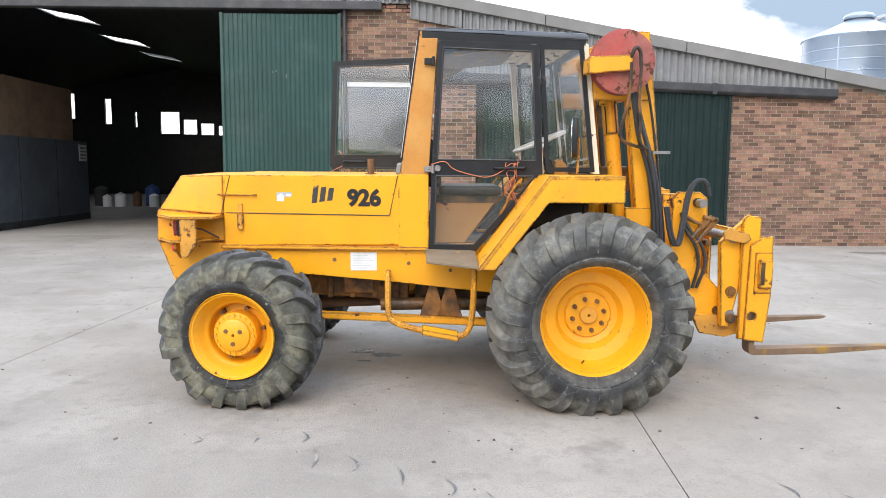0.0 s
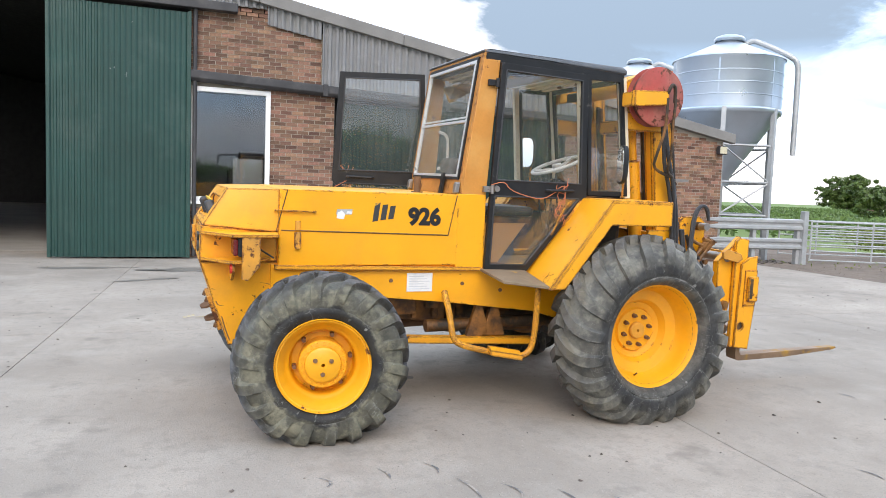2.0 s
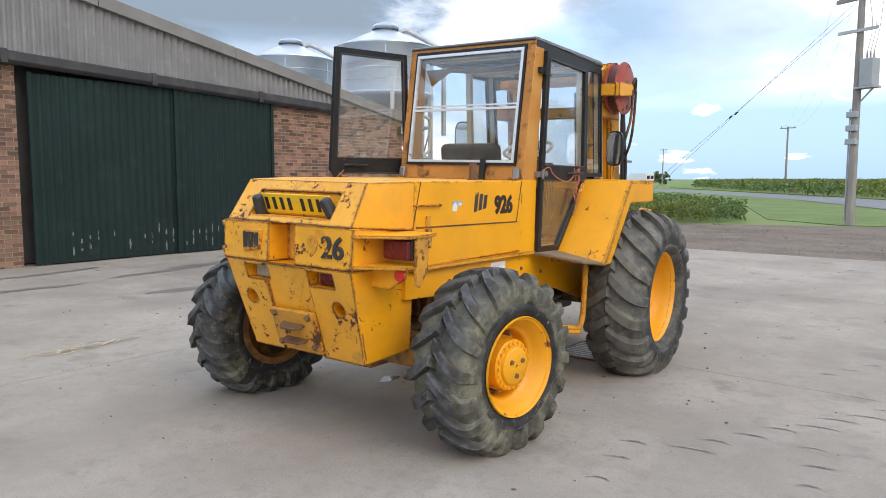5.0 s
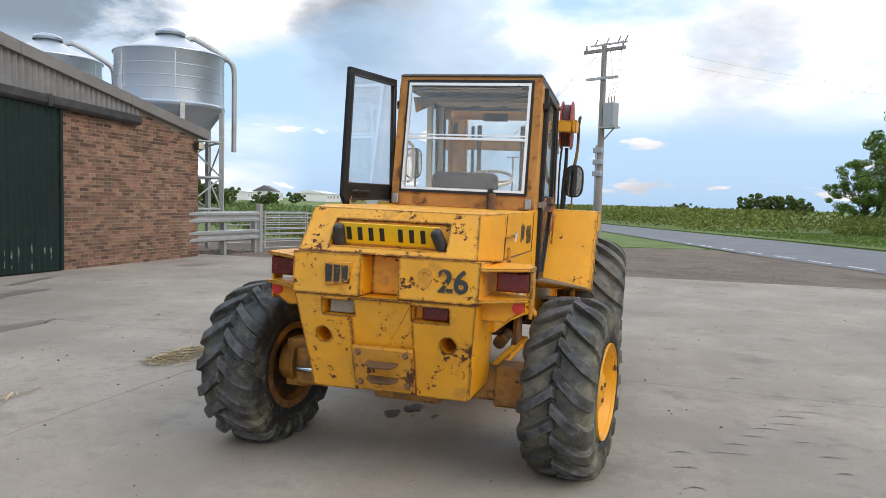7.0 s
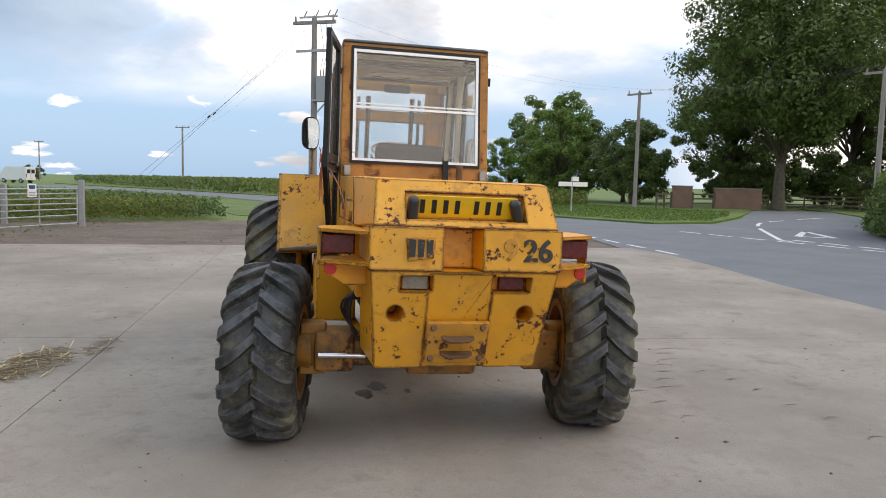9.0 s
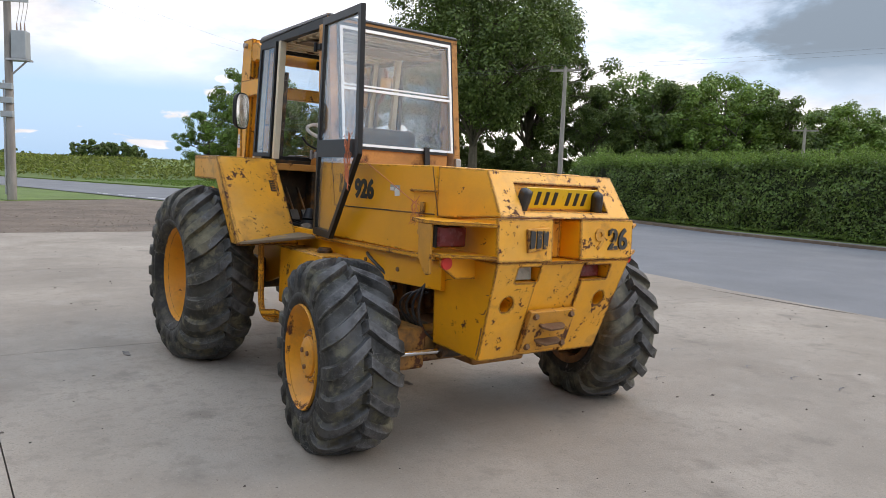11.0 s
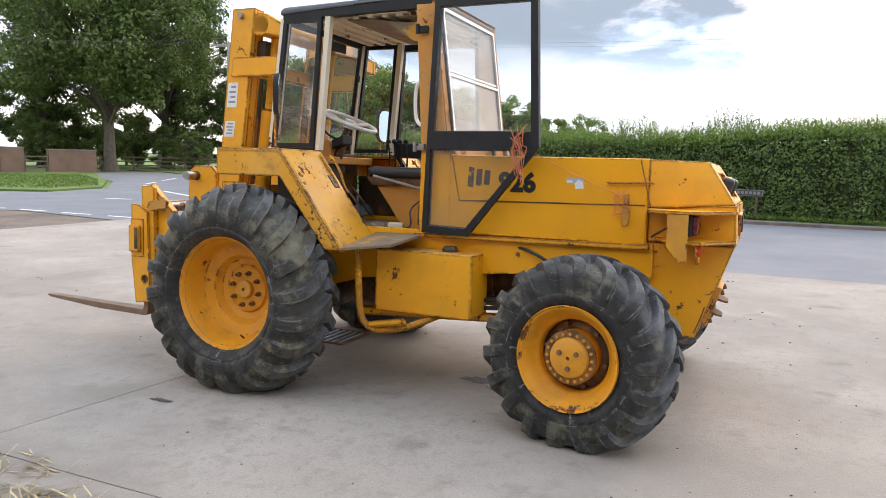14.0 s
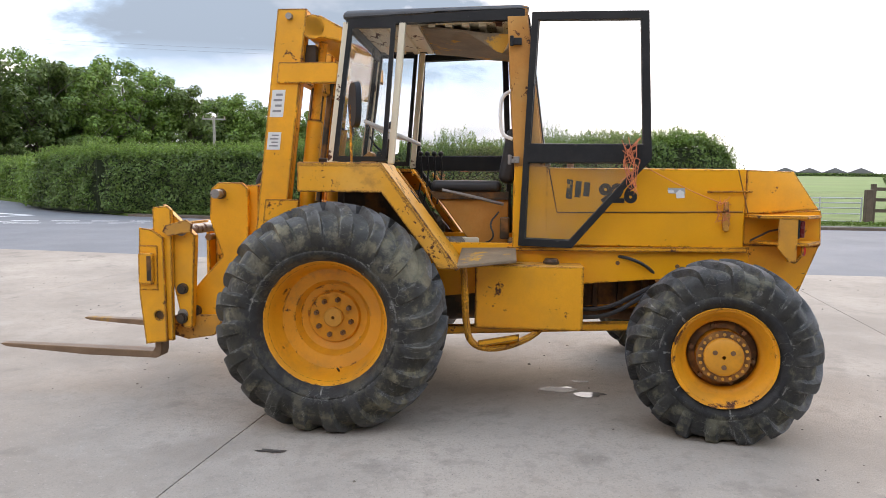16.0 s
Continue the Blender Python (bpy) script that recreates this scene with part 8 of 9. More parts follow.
def hedge(name, line, width, hfun, per_m, size, seed, label, material="leaf_hedge", shoots=0, end=None):
    """A clipped hedge along a line: an inside coloured dark as shade, with a thick coat of leaves on front, top and
    ends.
    """
    r = np.random.RandomState(seed)
    h = base(name, label, "hedge", kind="stuff")
    line = [Vector((*p, 0)) for p in line]
    P, N, core = [], [], B()
    S, SN = [], []
    for a, b in zip(line, line[1:]):
        L = (b - a).length
        t = (b - a).normalized()
        sd = Vector((-t.y, t.x, 0))
        n = int(L * per_m)
        q = r.uniform(0, 1, n)
        for k in range(n):
            at = a + t * (q[k] * L)
            H = hfun(at) + 0.10 * noise.noise(at * 1.1) + 0.05 * noise.noise(at * 4)
            rd = 1.0 if end is None else math.sqrt(max(0.02, 1 - max(0.0, (end - at.x) / 1.3) ** 2))
            w = width / 2 * rd * (1 + 0.16 * noise.noise(at * 0.9 + Vector((7, 0, 0))))
            H *= 0.35 + 0.65 * rd
            g = r.uniform(0, 1)
            if g < 0.66:
                s = 1 if r.uniform() < 0.5 else -1
                z = H * r.uniform(0.03, 1.0)
                bulge = 0.34 * noise.noise(Vector((at.x * 1.5, at.y * 1.5 + 3 * s, z * 1.8))) + 0.16 * noise.noise(Vector((at.x * 4.2, at.y * 4.2 + 3 * s, z * 4.6)))
                ww = w * (1.0 - 0.25 * (z / H) ** 3) + bulge + r.normal(0, 0.09)
                P.append(at + sd * (s * ww) + Vector((0, 0, z)))
                N.append(sd * s + Vector((0, 0, 0.4)))
            else:
                s = r.uniform(-1, 1)
                P.append(at + sd * (s * w * 0.9) + Vector((0, 0, H * (1 - 0.06 * s * s) + r.normal(0, 0.09))))
                N.append(Vector((0, 0, 1)))
        for k in range(int(L * shoots)):
            at = a + t * (r.uniform() * L) + sd * (r.uniform(-0.9, 0.9) * width / 2)
            rd = 1.0 if end is None else math.sqrt(max(0.02, 1 - max(0.0, (end - at.x) / 1.3) ** 2))
            H = (hfun(at) + 0.10 * noise.noise(at * 1.1)) * (0.35 + 0.65 * rd)
            ht = r.uniform(0.10, 0.62) * (0.75 + 1.8 * noise.noise(at * 0.7) ** 2)
            lx, ly = r.normal(0, 0.18), r.normal(0, 0.18)
            m = int(6 + ht * 26)
            for j in range(m):
                f = j / m
                S.append(at + Vector((lx * ht * f + r.normal(0, 0.016), ly * ht * f + r.normal(0, 0.016), H - 0.05 + ht * f)))
                SN.append(Vector((r.normal(), r.normal(), 0.3)))
        m = max(1, int(L / 2.5))
        for k in range(m):

            p0, p1 = a + t * (L * k / m), a + t * (L * (k + 1) / m)
            cr = [1.0 if end is None else math.sqrt(max(0.02, 1 - max(0.0, (end - p.x) / 1.3) ** 2)) for p in (p0, p1)]
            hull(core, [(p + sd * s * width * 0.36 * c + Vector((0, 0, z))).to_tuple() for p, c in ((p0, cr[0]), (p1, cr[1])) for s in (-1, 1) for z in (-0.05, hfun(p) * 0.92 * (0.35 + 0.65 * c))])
    # dark green solid stands in for the shade deep between the leaves
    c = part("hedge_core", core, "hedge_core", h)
    ob = new("hedge_leaves", leaves("hedge_leaves", np.array([p[:] for p in P]), np.array([p[:] for p in N]), size, material, seed))
    ob.parent = h
    ob["kind"] = "stuff"
    if S:
        ob = new("hedge_shoots", leaves("hedge_shoots", np.array([p[:] for p in S]), np.array([p[:] for p in SN]), size * 0.55, "leaf_light", seed + 50))
        ob.parent = h
        ob["kind"] = "stuff"
    return h


hedge("roadside_hedge", [(-7.45, -17.9), (-7.1, -17.9), (-6.6, -17.9), (-6.0, -17.9), (4, -17.9), (12.5, -18.1), (16.0, -20.2)], 1.9, lambda p: 1.98 - max(0, p.x - 6) * 0.02 + min(0.38, max(0, 0.5 - p.x) * 0.07), 4200, 0.047, 1, "thick clipped green hedge along the road, with loose shoots on top", shoots=300, end=-6.2)
hedge("side_road_hedge", [(16.0, -20.2), (19.5, -24.6), (27, -31.5)], 1.9, lambda p: 1.55, 1300, 0.065, 2, "clipped light green hedge along the side road", "leaf_light", shoots=60)
hedge("field_hedge", [(-290, -430), (-90, -470)], 3, lambda p: 1.6, 24, 0.5, 3, "low dark hedge far behind the road")

# ---- trees ----
def tree(name, h, crown_r, crown_lo, n_leaf, size, seed, label, material="leaf", clumps=60, squash=0.8, trunk=0.024, group="trees"):
    r = np.random.RandomState(seed)
    rr = random.Random(seed)
    t = base(name, label, "tree", group)
    bm = B()
    top = Vector((rr.uniform(-0.3, 0.3), rr.uniform(-0.3, 0.3), h * 0.80))
    fork = Vector((top.x * 0.3, top.y * 0.3, max(crown_lo * 0.9, h * 0.16)))
    tube(bm, [(0, 0, -0.1), (0.02, 0, h * 0.04), fork, fork.lerp(top, 0.5), top], [h * trunk * 1.5, h * trunk, h * trunk * 0.8, h * trunk * 0.45, h * 0.006], 10)
    cz = (h + crown_lo) / 2
    cs, N, lim = [], [], B()
    for k in range(clumps):
        while True:
            v = Vector((rr.uniform(-1, 1), rr.uniform(-1, 1), rr.uniform(-1, 1)))
            if 0.25 < v.length < 1:
                break
        wob = 1 + 0.30 * noise.noise(v * 2.0 + Vector((seed, 0, 0)))
        c = Vector((v.x * crown_r * wob, v.y * crown_r * wob, cz + v.z * (h - crown_lo) / 2 * wob * (1.0 if v.z < 0 else 0.95)))
        cs.append((c, crown_r * rr.uniform(0.10, 0.21)))
        if k % 2 == 0:
            st0 = fork.lerp(top, rr.uniform(0.0, 0.8))
            mid = st0.lerp(c, 0.5) + Vector((rr.uniform(-0.4, 0.4), rr.uniform(-0.4, 0.4), rr.uniform(0, 0.5)))
            tube(lim, [st0, mid, c], [h * trunk * 0.33, h * trunk * 0.18, 0.02], 6)
    part("trunk", bm, "bark", t)
    ob = part("branchwork", lim, "bark", t)
    ob["kind"] = "stuff"
    per = n_leaf // clumps
    P = []
    for c, rad in cs:
        d = r.normal(0, 1, (per, 3))
        d /= np.linalg.norm(d, axis=1, keepdims=True)
        q = rad * r.uniform(0.35, 1.08, per) ** 0.7
        p = d * q[:, None]
        p[:, 2] *= squash
        P.append(p + np.array(c[:]))
        N.append(d + np.array([0, 0, 0.5]))
    ob = new("crown", leaves("crown", np.concatenate(P), np.concatenate(N), size, material, seed, 0.6, 0.38))
    ob.parent = t
    return t


big = tree("large_sycamore", 19.5, 8.6, 3.6, 64000, 0.145, 11, "tall full-leaved tree with a thick trunk by the junction", "leaf", clumps=210)
big.matrix_world = pose(44.0, -35.5, 0)
b2 = tree("dark_tree", 18.5, 7.0, 2.4, 36000, 0.165, 12, "tall dark full-leaved tree beyond the side road", clumps=130)
b2.matrix_world = pose(50, -47, 0)
b3 = tree("round_tree", 11.4, 5.2, 0.4, 24000, 0.145, 13, "rounded light green field tree", "leaf_light", clumps=110)
b3.matrix_world = pose(68, -26, 0)
b4 = tree("bushy_tree", 8.0, 4.4, 0.2, 18000, 0.14, 14, "low bushy dark tree", clumps=90)
b4.matrix_world = pose(60, -30, 0)
for src, x, y, sc, rz, lab in ((b2, 45.5, -51, 0.58, 40, ""), (b2, 58, -40, 0.85, 110, ""), (b4, 53, -27.5, 0.85, 50, ""), (b3, 76, -23, 0.62, 80, ""), (b3, 62, -24, 0.8, 200, ""), (b4, 58, -44, 0.7, 200, ""), (b4, 52, -53, 0.55, 20, ""), (b4, 47.5, -57, 0.5, 140, ""), (b4, 56, -49, 0.6, 260, ""), (b4, 43, -60, 0.5, 80, ""), (b4, 61, -52, 0.7, 310, ""), (b4, 66, -47, 0.8, 30, ""), (b4, 78, -29, 1.2, 20, ""), (b4, 42, -42, 0.42, 75, ""), (b4, 46.5, -44.5, 0.48, 160, ""), (b4, 50.5, -40.5, 0.46, 230, ""), (b4, 39.5, -48.5, 0.42, 300, ""), (b4, 53.5, -36.5, 0.5, 10, ""), (b4, 36, -52.5, 0.5, 190, "")):
    q = copy_thing(src, pose(x, y, 0, 0, 0, rz) @ Matrix.Scale(sc, 4))
# row behind the hedge
row = tree("row_tree", 9.6, 4.6, 1.2, 22000, 0.135, 15, "dense green tree in a long row behind the hedge", "leaf_light", clumps=110, group="tree row")
row.matrix_world = pose(35, -58, 0) @ Matrix.Scale(1.15, 4)
for k, (x, y, sc) in enumerate(((42, -56, 1.08), (47, -60, 1.05), (39, -62, 1.0), (30, -61, 0.86), (26.5, -64, 0.72), (23, -67, 0.66), (20.5, -70, 0.60), (31, -70, 0.75), (17.5, -76, 0.55), (27, -74, 0.7))):
    copy_thing(row if k % 3 else b4, pose(x, y, 0, 0, 0, 63 * k) @ Matrix.Scale(sc * (1.12 if k % 3 else 1.26), 4))
# far trees and copses on the plain
far = tree("far_tree", 4.6, 2.9, 0.0, 3200, 0.24, 16, "far rounded tree on the plain", clumps=40, group="far trees")
far.matrix_world = pose(62, 47, 0)
for k, (x, y, sc) in enumerate(((66, 45.5, 0.62), (70, 49, 0.7), (78, 46, 0.55), (82, 47.5, 0.5), (148, -9, 0.62), (150, -12.5, 0.5), (147, -22, 1.0), (150, -25.5, 1.2), (146, -28.5, 1.1), (150, -31.5, 0.8), (240, 6, 0.5), (280, 44, 0.5), (140, 90, 0.9), (185, 65, 0.9), (210, 88, 1.0), (150, 78, 0.7))):
    copy_thing(far, pose(x, y, 0, 0, 0, 47 * k) @ Matrix.Scale(sc, 4))
# a copse and two round trees by the far farm
for k, (x, y, sc) in enumerate(((169.5, 147, 1.2), (171.5, 144.5, 1.32), (173.5, 141.5, 1.2), (177.0, 137.5, 0.95), (174, 146, 1.1), (184.2, 128.0, 0.55), (187.0, 124.6, 0.68))):
    copy_thing(b4, pose(x, y, -0.3, 0, 0, 71 * k) @ Matrix.Scale(sc, 4))

# low far hedges on the skyline, crops and weeds
r = np.random.RandomState(4)


def scatter(name, poly, n, zf, size, material, seed, label, asp=0.35, up=1.0, category="plants"):
    rs = np.random.RandomState(seed)
    xs_, ys_ = [p[0] for p in poly], [p[1] for p in poly]
    pts = []
    while len(pts) < n:
        X, Y = rs.uniform(min(xs_), max(xs_), 4000), rs.uniform(min(ys_), max(ys_), 4000)
        inside = np.zeros(4000, bool)
        for (x0, y0), (x1, y1) in zip(poly, poly[1:] + poly[:1]):
            if y0 != y1:
                inside ^= ((y0 > Y) != (y1 > Y)) & (X < (x1 - x0) * (Y - y0) / (y1 - y0) + x0)
        pts += list(zip(X[inside], Y[inside]))
    pts = np.array(pts[:n])
    z = np.array([zf(x, y, rs) for x, y in pts])
    P = np.column_stack([pts, z])
    N = np.tile([0, 0, up], (n, 1)) + rs.normal(0, 0.8, (n, 3))
    ob = new(name, leaves(name, P, N, size, material, seed, asp))
    return tagged(ob, label, category, kind="stuff")


scatter("crop_plants", [(21.5, 3.5), (26, 4.5), (38, 11), (36, 22), (21, 15), (20.2, 9)], 26000, lambda x, y, q: q.uniform(0.02, 0.62) * (0.8 + 0.3 * math.sin(y * 8)), 0.11, "crop", 21, "dense dark green bean crop beside the gravel")
scatter("weeds", [(18.6, 8), (20.4, 4.5), (21.5, 4.5), (21, 10), (19.5, 13), (17.8, 13)], 5000, lambda x, y, q: q.uniform(0.0, 0.7), 0.075, "weeds", 22, "tall yellowish weeds along the gravel edge")
scatter("field_crop", [(36, 14), (60, 26), (90, 50), (160, 140), (60, 120), (20, 60), (21, 18)], 24000, lambda x, y, q: q.uniform(0.0, 0.5), 0.35, "crop", 23, "green crop field beyond the gravel")
scatter("verge_weeds", [(45, -4.5), (58, 1.5), (75, 11.5), (120, 34), (150, 0), (64, -18), (50, -15)], 22000, lambda x, y, q: q.uniform(0.0, 1.45) * min(1.0, max(0.2, (x - 42) / 14)), 0.22, "weeds", 24, "tall yellow-green rough growth beyond the verge")
scatter("tree_foot_weeds", [(44, -13), (50, -14.5), (64, -17.5), (68, -21), (58, -25), (48, -21.5), (43, -17)], 9000, lambda x, y, q: q.uniform(0.0, 1.25) * (0.6 + 0.4 * math.sin(x * 0.9) * math.sin(y * 1.1)), 0.17, "weeds", 27, "tall yellow-green rough growth at the foot of the trees")
scatter("far_crop", [(64, 8), (120, 36), (200, 60), (200, -10), (110, -10), (70, -5)], 14000, lambda x, y, q: q.uniform(0.2, 1.2), 0.45, "crop", 25, "green crop on the far side of the road")
scatter("verge_grass", [(-14, -16.1), (11, -16.8), (15.5, -19.6), (13.5, -18.4), (11, -17.3), (-14, -16.9)], 9000, lambda x, y, q: q.uniform(0.02, 0.09), 0.05, "blade", 26, "short rough grass along the hedge foot", category="grass")
scatter("junction_grass", [(22, -13.9), (26.2, -11.5), (36, -8), (44, -5), (46, -20), (34, -25), (28.4, -21.4), (23, -17)], 14000, lambda x, y, q: q.uniform(0.02, 0.08), 0.07, "blade", 27, "short mown grass at the junction", category="grass")
scatter("gravel_weeds", [(10.4, 7.8), (16, 6.0), (18.5, 3), (19.5, 7), (14, 8.6), (10.4, 9.4)], 140, lambda x, y, q: q.uniform(-0.02, 0.05), 0.05, "weeds", 28, "sparse weeds in the gravel", category="grass")

# straw and small stones on the concrete
def straws(name, cx, cy, rx, ry, n, seed, label):
    rs = np.random.RandomState(seed)
    a = rs.uniform(0, 2 * math.pi, n)
    q = np.sqrt(rs.uniform(0, 1, n))
    P = np.column_stack([cx + rx * q * np.cos(a) + rs.normal(0, rx * 0.15, n), cy + ry * q * np.sin(a) + rs.normal(0, ry * 0.15, n), rs.uniform(0.003, 0.03, n)])
    d = rs.uniform(0, math.pi, n)
    L = rs.uniform(0.03, 0.11, n)
    u = np.column_stack([np.cos(d), np.sin(d), rs.normal(0, 0.08, n)]) * L[:, None]
    w = np.column_stack([-np.sin(d), np.cos(d), np.zeros(n)]) * 0.003
    vs = np.stack([P - u - w, P + u - w, P + u + w + [0, 0, 0.003], P - u + w + [0, 0, 0.003]], 1).reshape(-1, 3)
    k = np.arange(n) * 4
    vs[:, 2] = np.maximum(vs[:, 2], 0.002) + np.array([lie(v[0], v[1]) for v in vs])
    return tagged(new(name, quads(name, vs.tolist(), np.stack([k, k + 1, k + 2, k + 3], 1).tolist(), "straw")), label, "straw", kind="stuff")


straws("loose_straw", -0.42, 2.76, 0.52, 0.22, 380, 31, "loose straw scattered on the concrete")
straws("loose_straw", -2.4, 3.0, 0.45, 0.10, 45, 32, "loose straw scattered on the concrete")
straws("loose_straw", 0.1, 2.42, 0.30, 0.10, 50, 33, "loose straw scattered on the concrete")



def pebbles(name, n, box_, lo, hi, seed, label, material="stone"):
    rs = np.random.RandomState(seed)
    V, F = [], []
    oct_v = np.array([(1, 0, 0), (-1, 0, 0), (0, 1, 0), (0, -1, 0), (0, 0, 1), (0, 0, -0.6)], float)
    oct_f = [(0, 2, 4), (2, 1, 4), (1, 3, 4), (3, 0, 4), (2, 0, 5), (1, 2, 5), (3, 1, 5), (0, 3, 5)]
    for k in range(n):
        c = np.array([rs.uniform(box_[0], box_[1]), rs.uniform(box_[2], box_[3]), 0.0])
        s = lo * (hi / lo) ** (rs.uniform() ** 2.2)
        v = oct_v * rs.uniform(0.6, 1.3, (6, 1)) * s * np.array([1.2, 1.0, 0.6])
        a = rs.uniform(0, 6.28)
        v[:, :2] = v[:, :2] @ np.array([[math.cos(a), math.sin(a)], [-math.sin(a), math.cos(a)]])
        v[:, 2] += s * 0.25 + (box_[4] if box_[4] else lie(c[0], c[1]))
        F += [tuple(i + len(V) for i in f) for f in oct_f]
        V += (v + c).tolist()
    return tagged(new(name, quads(name, V, F, material)), label, "stones", kind="stuff")


pebbles("yard_grit", 1700, (-9, 9.5, -6, 8.8, 0.0), 0.0035, 0.015, 41, "small dark stones and clods on the concrete")
pebbles("gravel_stones", 5000, (10.45, 19.5, -5.5, 8.5, -0.105), 0.006, 0.030, 42, "loose stones on the gravel", "gravel_stone")
pebbles("wall_foot_stones", 700, (9.0, 12.6, 9.4, 10.8, -0.105), 0.01, 0.05, 43, "loose stones at the foot of the wall")

# curved rubber scuff marks on the concrete
scuff = base("tyre_scuffs", "curved dark tyre scuffs on the concrete", "tyre mark", kind="structure")
rr = random.Random(9)
for ox, oy, n_, dx, dy, far in ((-1.62, -1.76, 8, 0.225, -0.115, 0.24), (2.05, -0.86, 9, 0.165, -0.20, 0.14), (-2.3, -1.62, 3, 0.30, 0.05, 0.16), (0.7, -2.1, 4, 0.26, -0.14, 0.15), (-3.1, -2.55, 7, 0.32, 0.03, 0.15), (1.2, -4.2, 10, 0.33, 0.05, 0.16)):
    for k in range(n_):
        cx, cy, bend = ox + dx * k + rr.uniform(-0.03, 0.03), oy + dy * k + rr.uniform(-0.03, 0.03), rr.uniform(0.5, 1.3)
        far_ = far * rr.uniform(0.75, 1.2)
        bm = B()
        vs = []
        for j in range(9):
            t = j / 8
            w = 0.006 * math.sin(math.pi * t) + 0.001
            vs.append((cx + 0.035 * bend * math.sin(math.pi * t) + 0.03 * t - w, cx + 0.035 * bend * math.sin(math.pi * t) + 0.03 * t + w, cy - far_ * t))
        lo_ = [bm.verts.new((v[0], v[2], lie(v[0], v[2]) + 0.0045)) for v in vs]
        hi_ = [bm.verts.new((v[1], v[2], lie(v[1], v[2]) + 0.0045)) for v in vs]
        for a_, b_, c_, d_ in zip(lo_, lo_[1:], hi_, hi_[1:]):
            bm.faces.new((a_, b_, d_, c_))
        part("scuff", bm, "scuff", scuff)

# ---- far things ----
def house(x, y, turn, w, d, h, rh, wall_m, roof_m, label, cat="house"):
    o = base("far_house", label, cat, "far buildings", at=pose(x, y, -0.05, 0, 0, turn))
    part("wall", box(B(), -w / 2, w / 2, -d / 2, d / 2, 0, h), wall_m, o)
    part("roof", prism(B(), [(-d / 2 - 0.3, h - 0.05), (d / 2 + 0.3, h - 0.05), (0, h + rh)], "x", -w / 2 - 0.3, w / 2 + 0.3), roof_m, o)
    for k in range(max(1, int(w / 4))):
        xx = -w / 2 + (k + 0.5) * w / max(1, int(w / 4))
        for sy in (-1, 1):
            part("window", box(B(), xx - 0.5, xx + 0.5, sy * (d / 2), sy * (d / 2 + 0.03), h * 0.4, h * 0.75), "gutter", o)
    return o


house(180, 149, 20, 12, 8, 5, 2.5, "farbrick", "fargrey", "far brick farmhouse among trees")
house(210, 119, 20, 10, 7, 3.4, 1.8, "farwhite", "fargrey", "far white bungalow on the plain")
house(290, 138, 15, 40, 14, 3.4, 1.4, "farwhite", "farwhite", "long low white sheds on the plain", "barn")
house(270, 160, 15, 60, 14, 3.2, 1.3, "farwhite", "farwhite", "long low white sheds on the plain", "barn")
o = base("far_barn", "long dark barn with four gables on the skyline", "barn", "far buildings", at=pose(-254, -646, -0.05, 0, 0, 158.5))
part("wall", box(B(), -37, 37, -20, 20, 0, 2.6), "fargrey", o)
for k in range(4):
    part("roof", prism(B(), [(-37.4 + 18.7 * k, 2.5), (-18.7 + 18.7 * k, 2.5), (-28.05 + 18.7 * k, 6.4)], "y", -20.5, 20.5), "fargrey", o)

# brick garden walls, timber fence and gate at the end of the side road
for k, (x0, y0, x1, y1, h) in enumerate(((42.3, -25.6, 42.0, -27.0, 1.55), (42.6, -29.2, 42.6, -33.0, 1.45))):
    L = math.hypot(x1 - x0, y1 - y0)
    o = base("garden_wall", "low brown brick garden wall beside the entrance", "wall", "garden walls", at=pose(x0, y0, 0, 0, 0, math.degrees(math.atan2(y1 - y0, x1 - x0))))
    part("wall_body", box(B(), 0, L, -0.12, 0.12, -0.05, h), "farbrick", o)
    part("coping", box(B(), -0.04, L + 0.04, -0.16, 0.16, h, h + 0.07), "barge", o, "", 0.01)
def rail_fence(p, q, label):
    p, q = Vector((*p, 0)), Vector((*q, 0))
    L = (q - p).length
    o = base("rail_fence", label, "fence", "timber fences", at=Matrix.Translation(p) @ Matrix.Rotation(math.atan2(q.y - p.y, q.x - p.x), 4, "Z"))
    n_ = max(1, int(L / 1.9))
    for k in range(n_ + 1):
        part("post", box(B(), k * L / n_ - 0.06, k * L / n_ + 0.06, -0.06, 0.06, -0.05, 1.15), "wood", o)
    for z in (0.35, 0.68, 1.0):
        part("rail", box(B(), 0, L, -0.085, -0.06, z - 0.05, z + 0.05), "wood", o)


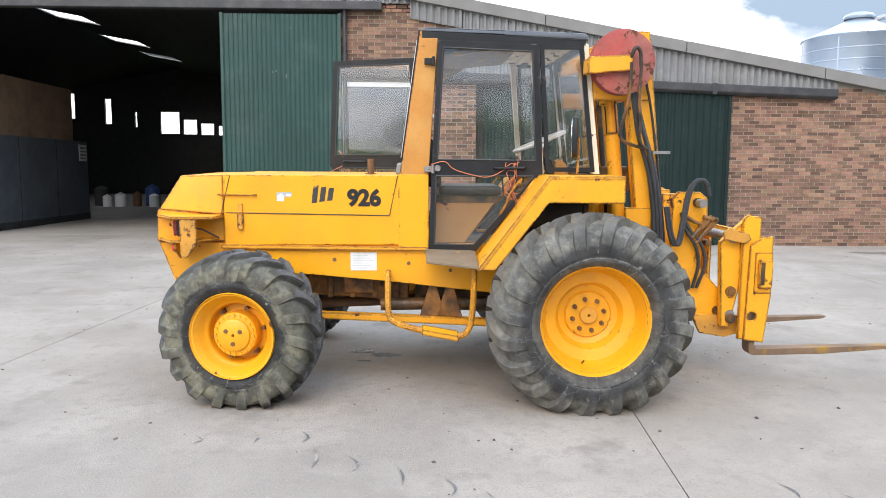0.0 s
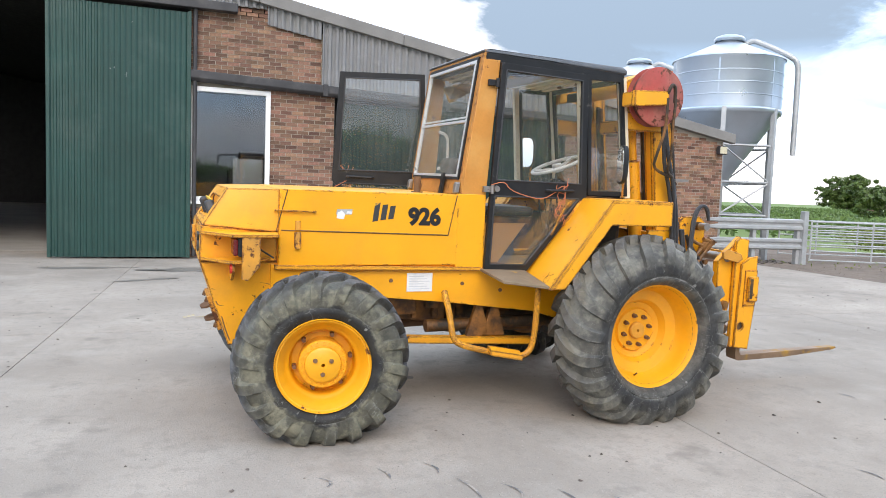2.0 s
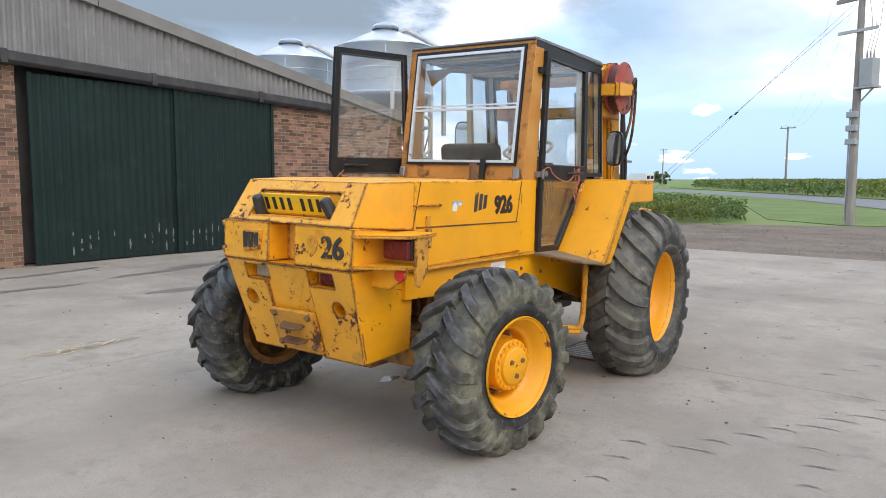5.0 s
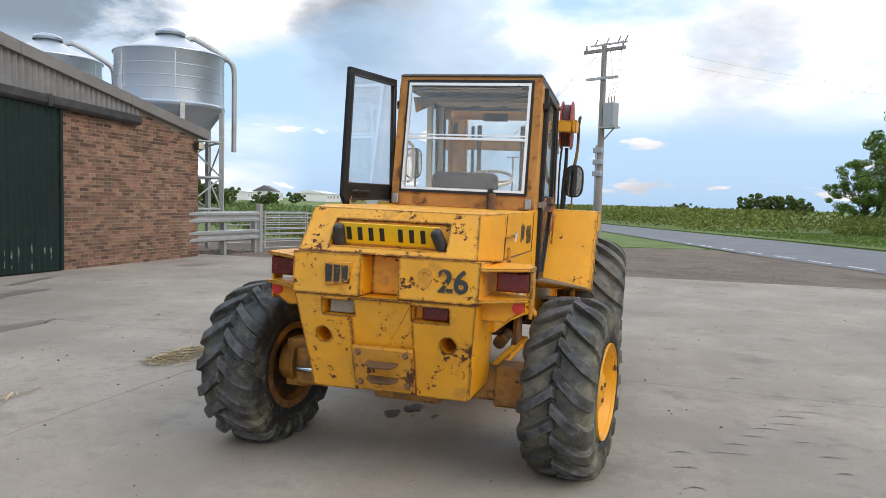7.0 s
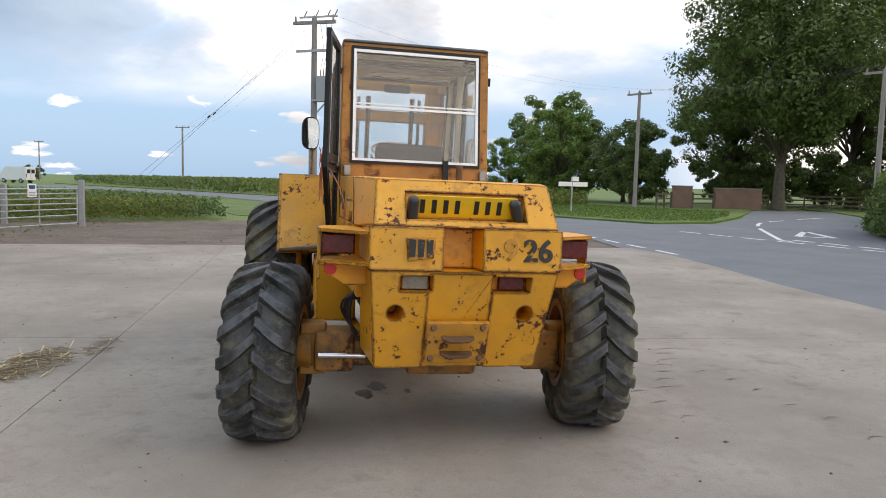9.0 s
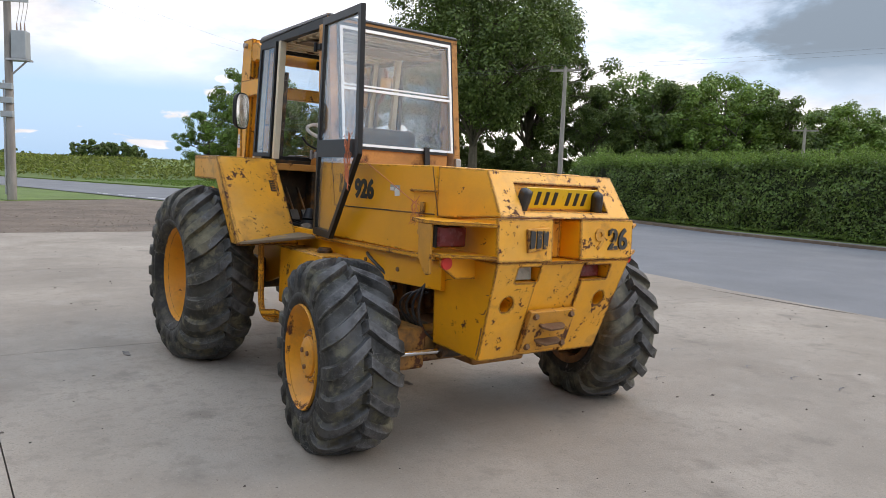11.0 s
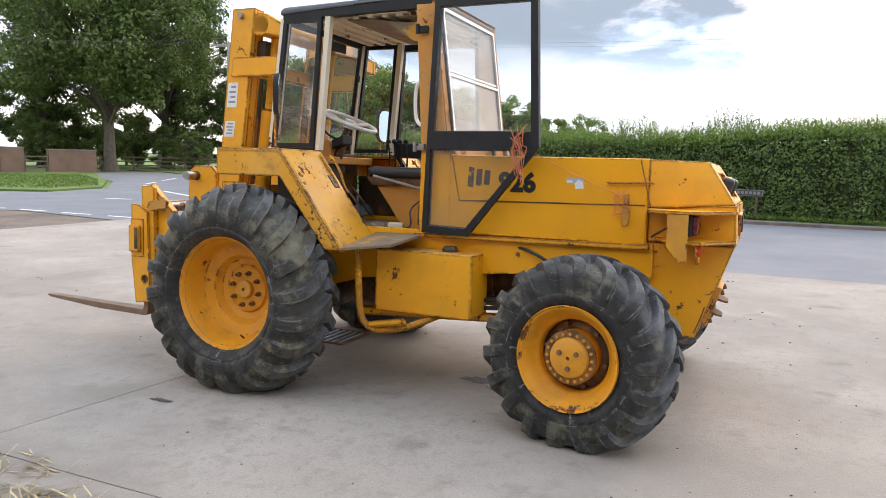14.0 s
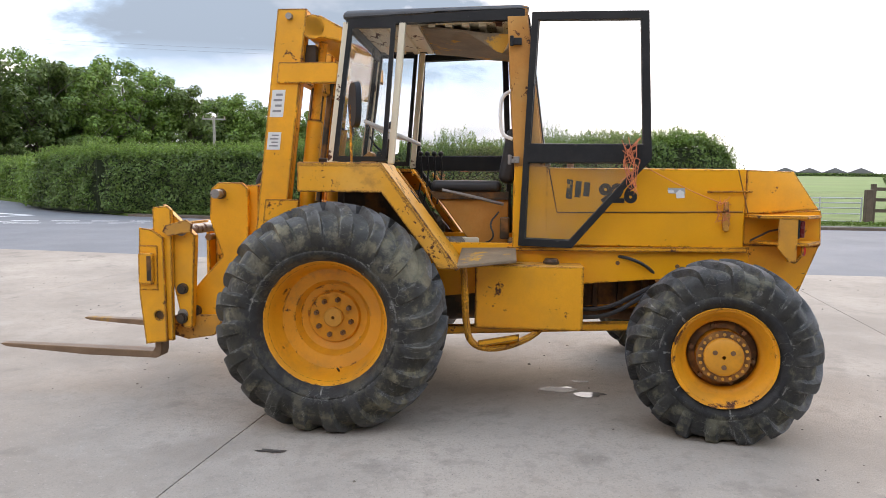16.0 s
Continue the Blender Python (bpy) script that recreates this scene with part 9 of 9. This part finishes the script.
rail_fence((38.8, -22.6), (42.2, -25.5), "dark timber post and rail fence")
rail_fence((42.05, -27.1), (42.55, -29.1), "dark timber five-bar gate between the walls")
rail_fence((43.2, -33.2), (45.4, -36.4), "dark timber post and rail fence")
rail_fence((45.6, -36.6), (33, -51), "dark timber post and rail fence")

# the white van on the road
van = base("panel_van", "white panel van on the far road", "van", at=pose(117, 44.4, -0.09, 0, 0, 64))
bm = B()
hull(bm, [(x, y, z) for x, z0, z1, yy in ((-2.6, 0.45, 2.5, 0.95), (1.2, 0.45, 2.5, 0.95), (1.75, 0.45, 1.55, 0.95), (2.6, 0.45, 1.15, 0.92)) for y in (-yy, yy) for z in (z0, z1)])
bd_ = part("body", bm, "farwhite", van, "", 0.08, 3)
part("rear_door_gap", box(B(), -2.62, -2.60, -0.01, 0.01, 0.6, 2.35), "ink", van)
for s in (-1, 1):
    part("rear_window", box(B(), -2.625, -2.60, s * 0.12, s * 0.75, 1.5, 2.1), "ink", van)
    part("tail_light", box(B(), -2.63, -2.60, s * 0.80, s * 0.92, 0.9, 1.4), "lens_red", van)
    for x in (-1.6, 1.65):
        wh = part("wheel", cyl(B(), (x, s * 0.72, 0.36), (x, s * 0.97, 0.36), 0.36, 0.36, 20), "rubber_hose", van)
        part("rim", cyl(B(), (x, s * 0.965, 0.36), (x, s * 0.98, 0.36), 0.2, 0.2, 14), "galvrail", wh)
part("number_plate", box(B(), -2.64, -2.62, -0.26, 0.26, 0.62, 0.74), "plate_yellow", van)
part("windscreen", hull(B(), [(1.25, y, 2.35) for y in (-0.8, 0.8)] + [(1.78, y, 1.6) for y in (-0.85, 0.85)] + [(1.30, y, 2.37) for y in (-0.8, 0.8)] + [(1.82, y, 1.62) for y in (-0.85, 0.85)]), "ink", van)

# dark timber rails and a low bush past the roadside gate
rail_fence((-15.6, -18.0), (-11.5, -18.0), "dark timber post and rail fence by the field gate")
copy_thing(b4, pose(-13.6, -18.9, 0, 0, 0, 130) @ Matrix.Scale(0.30, 4))
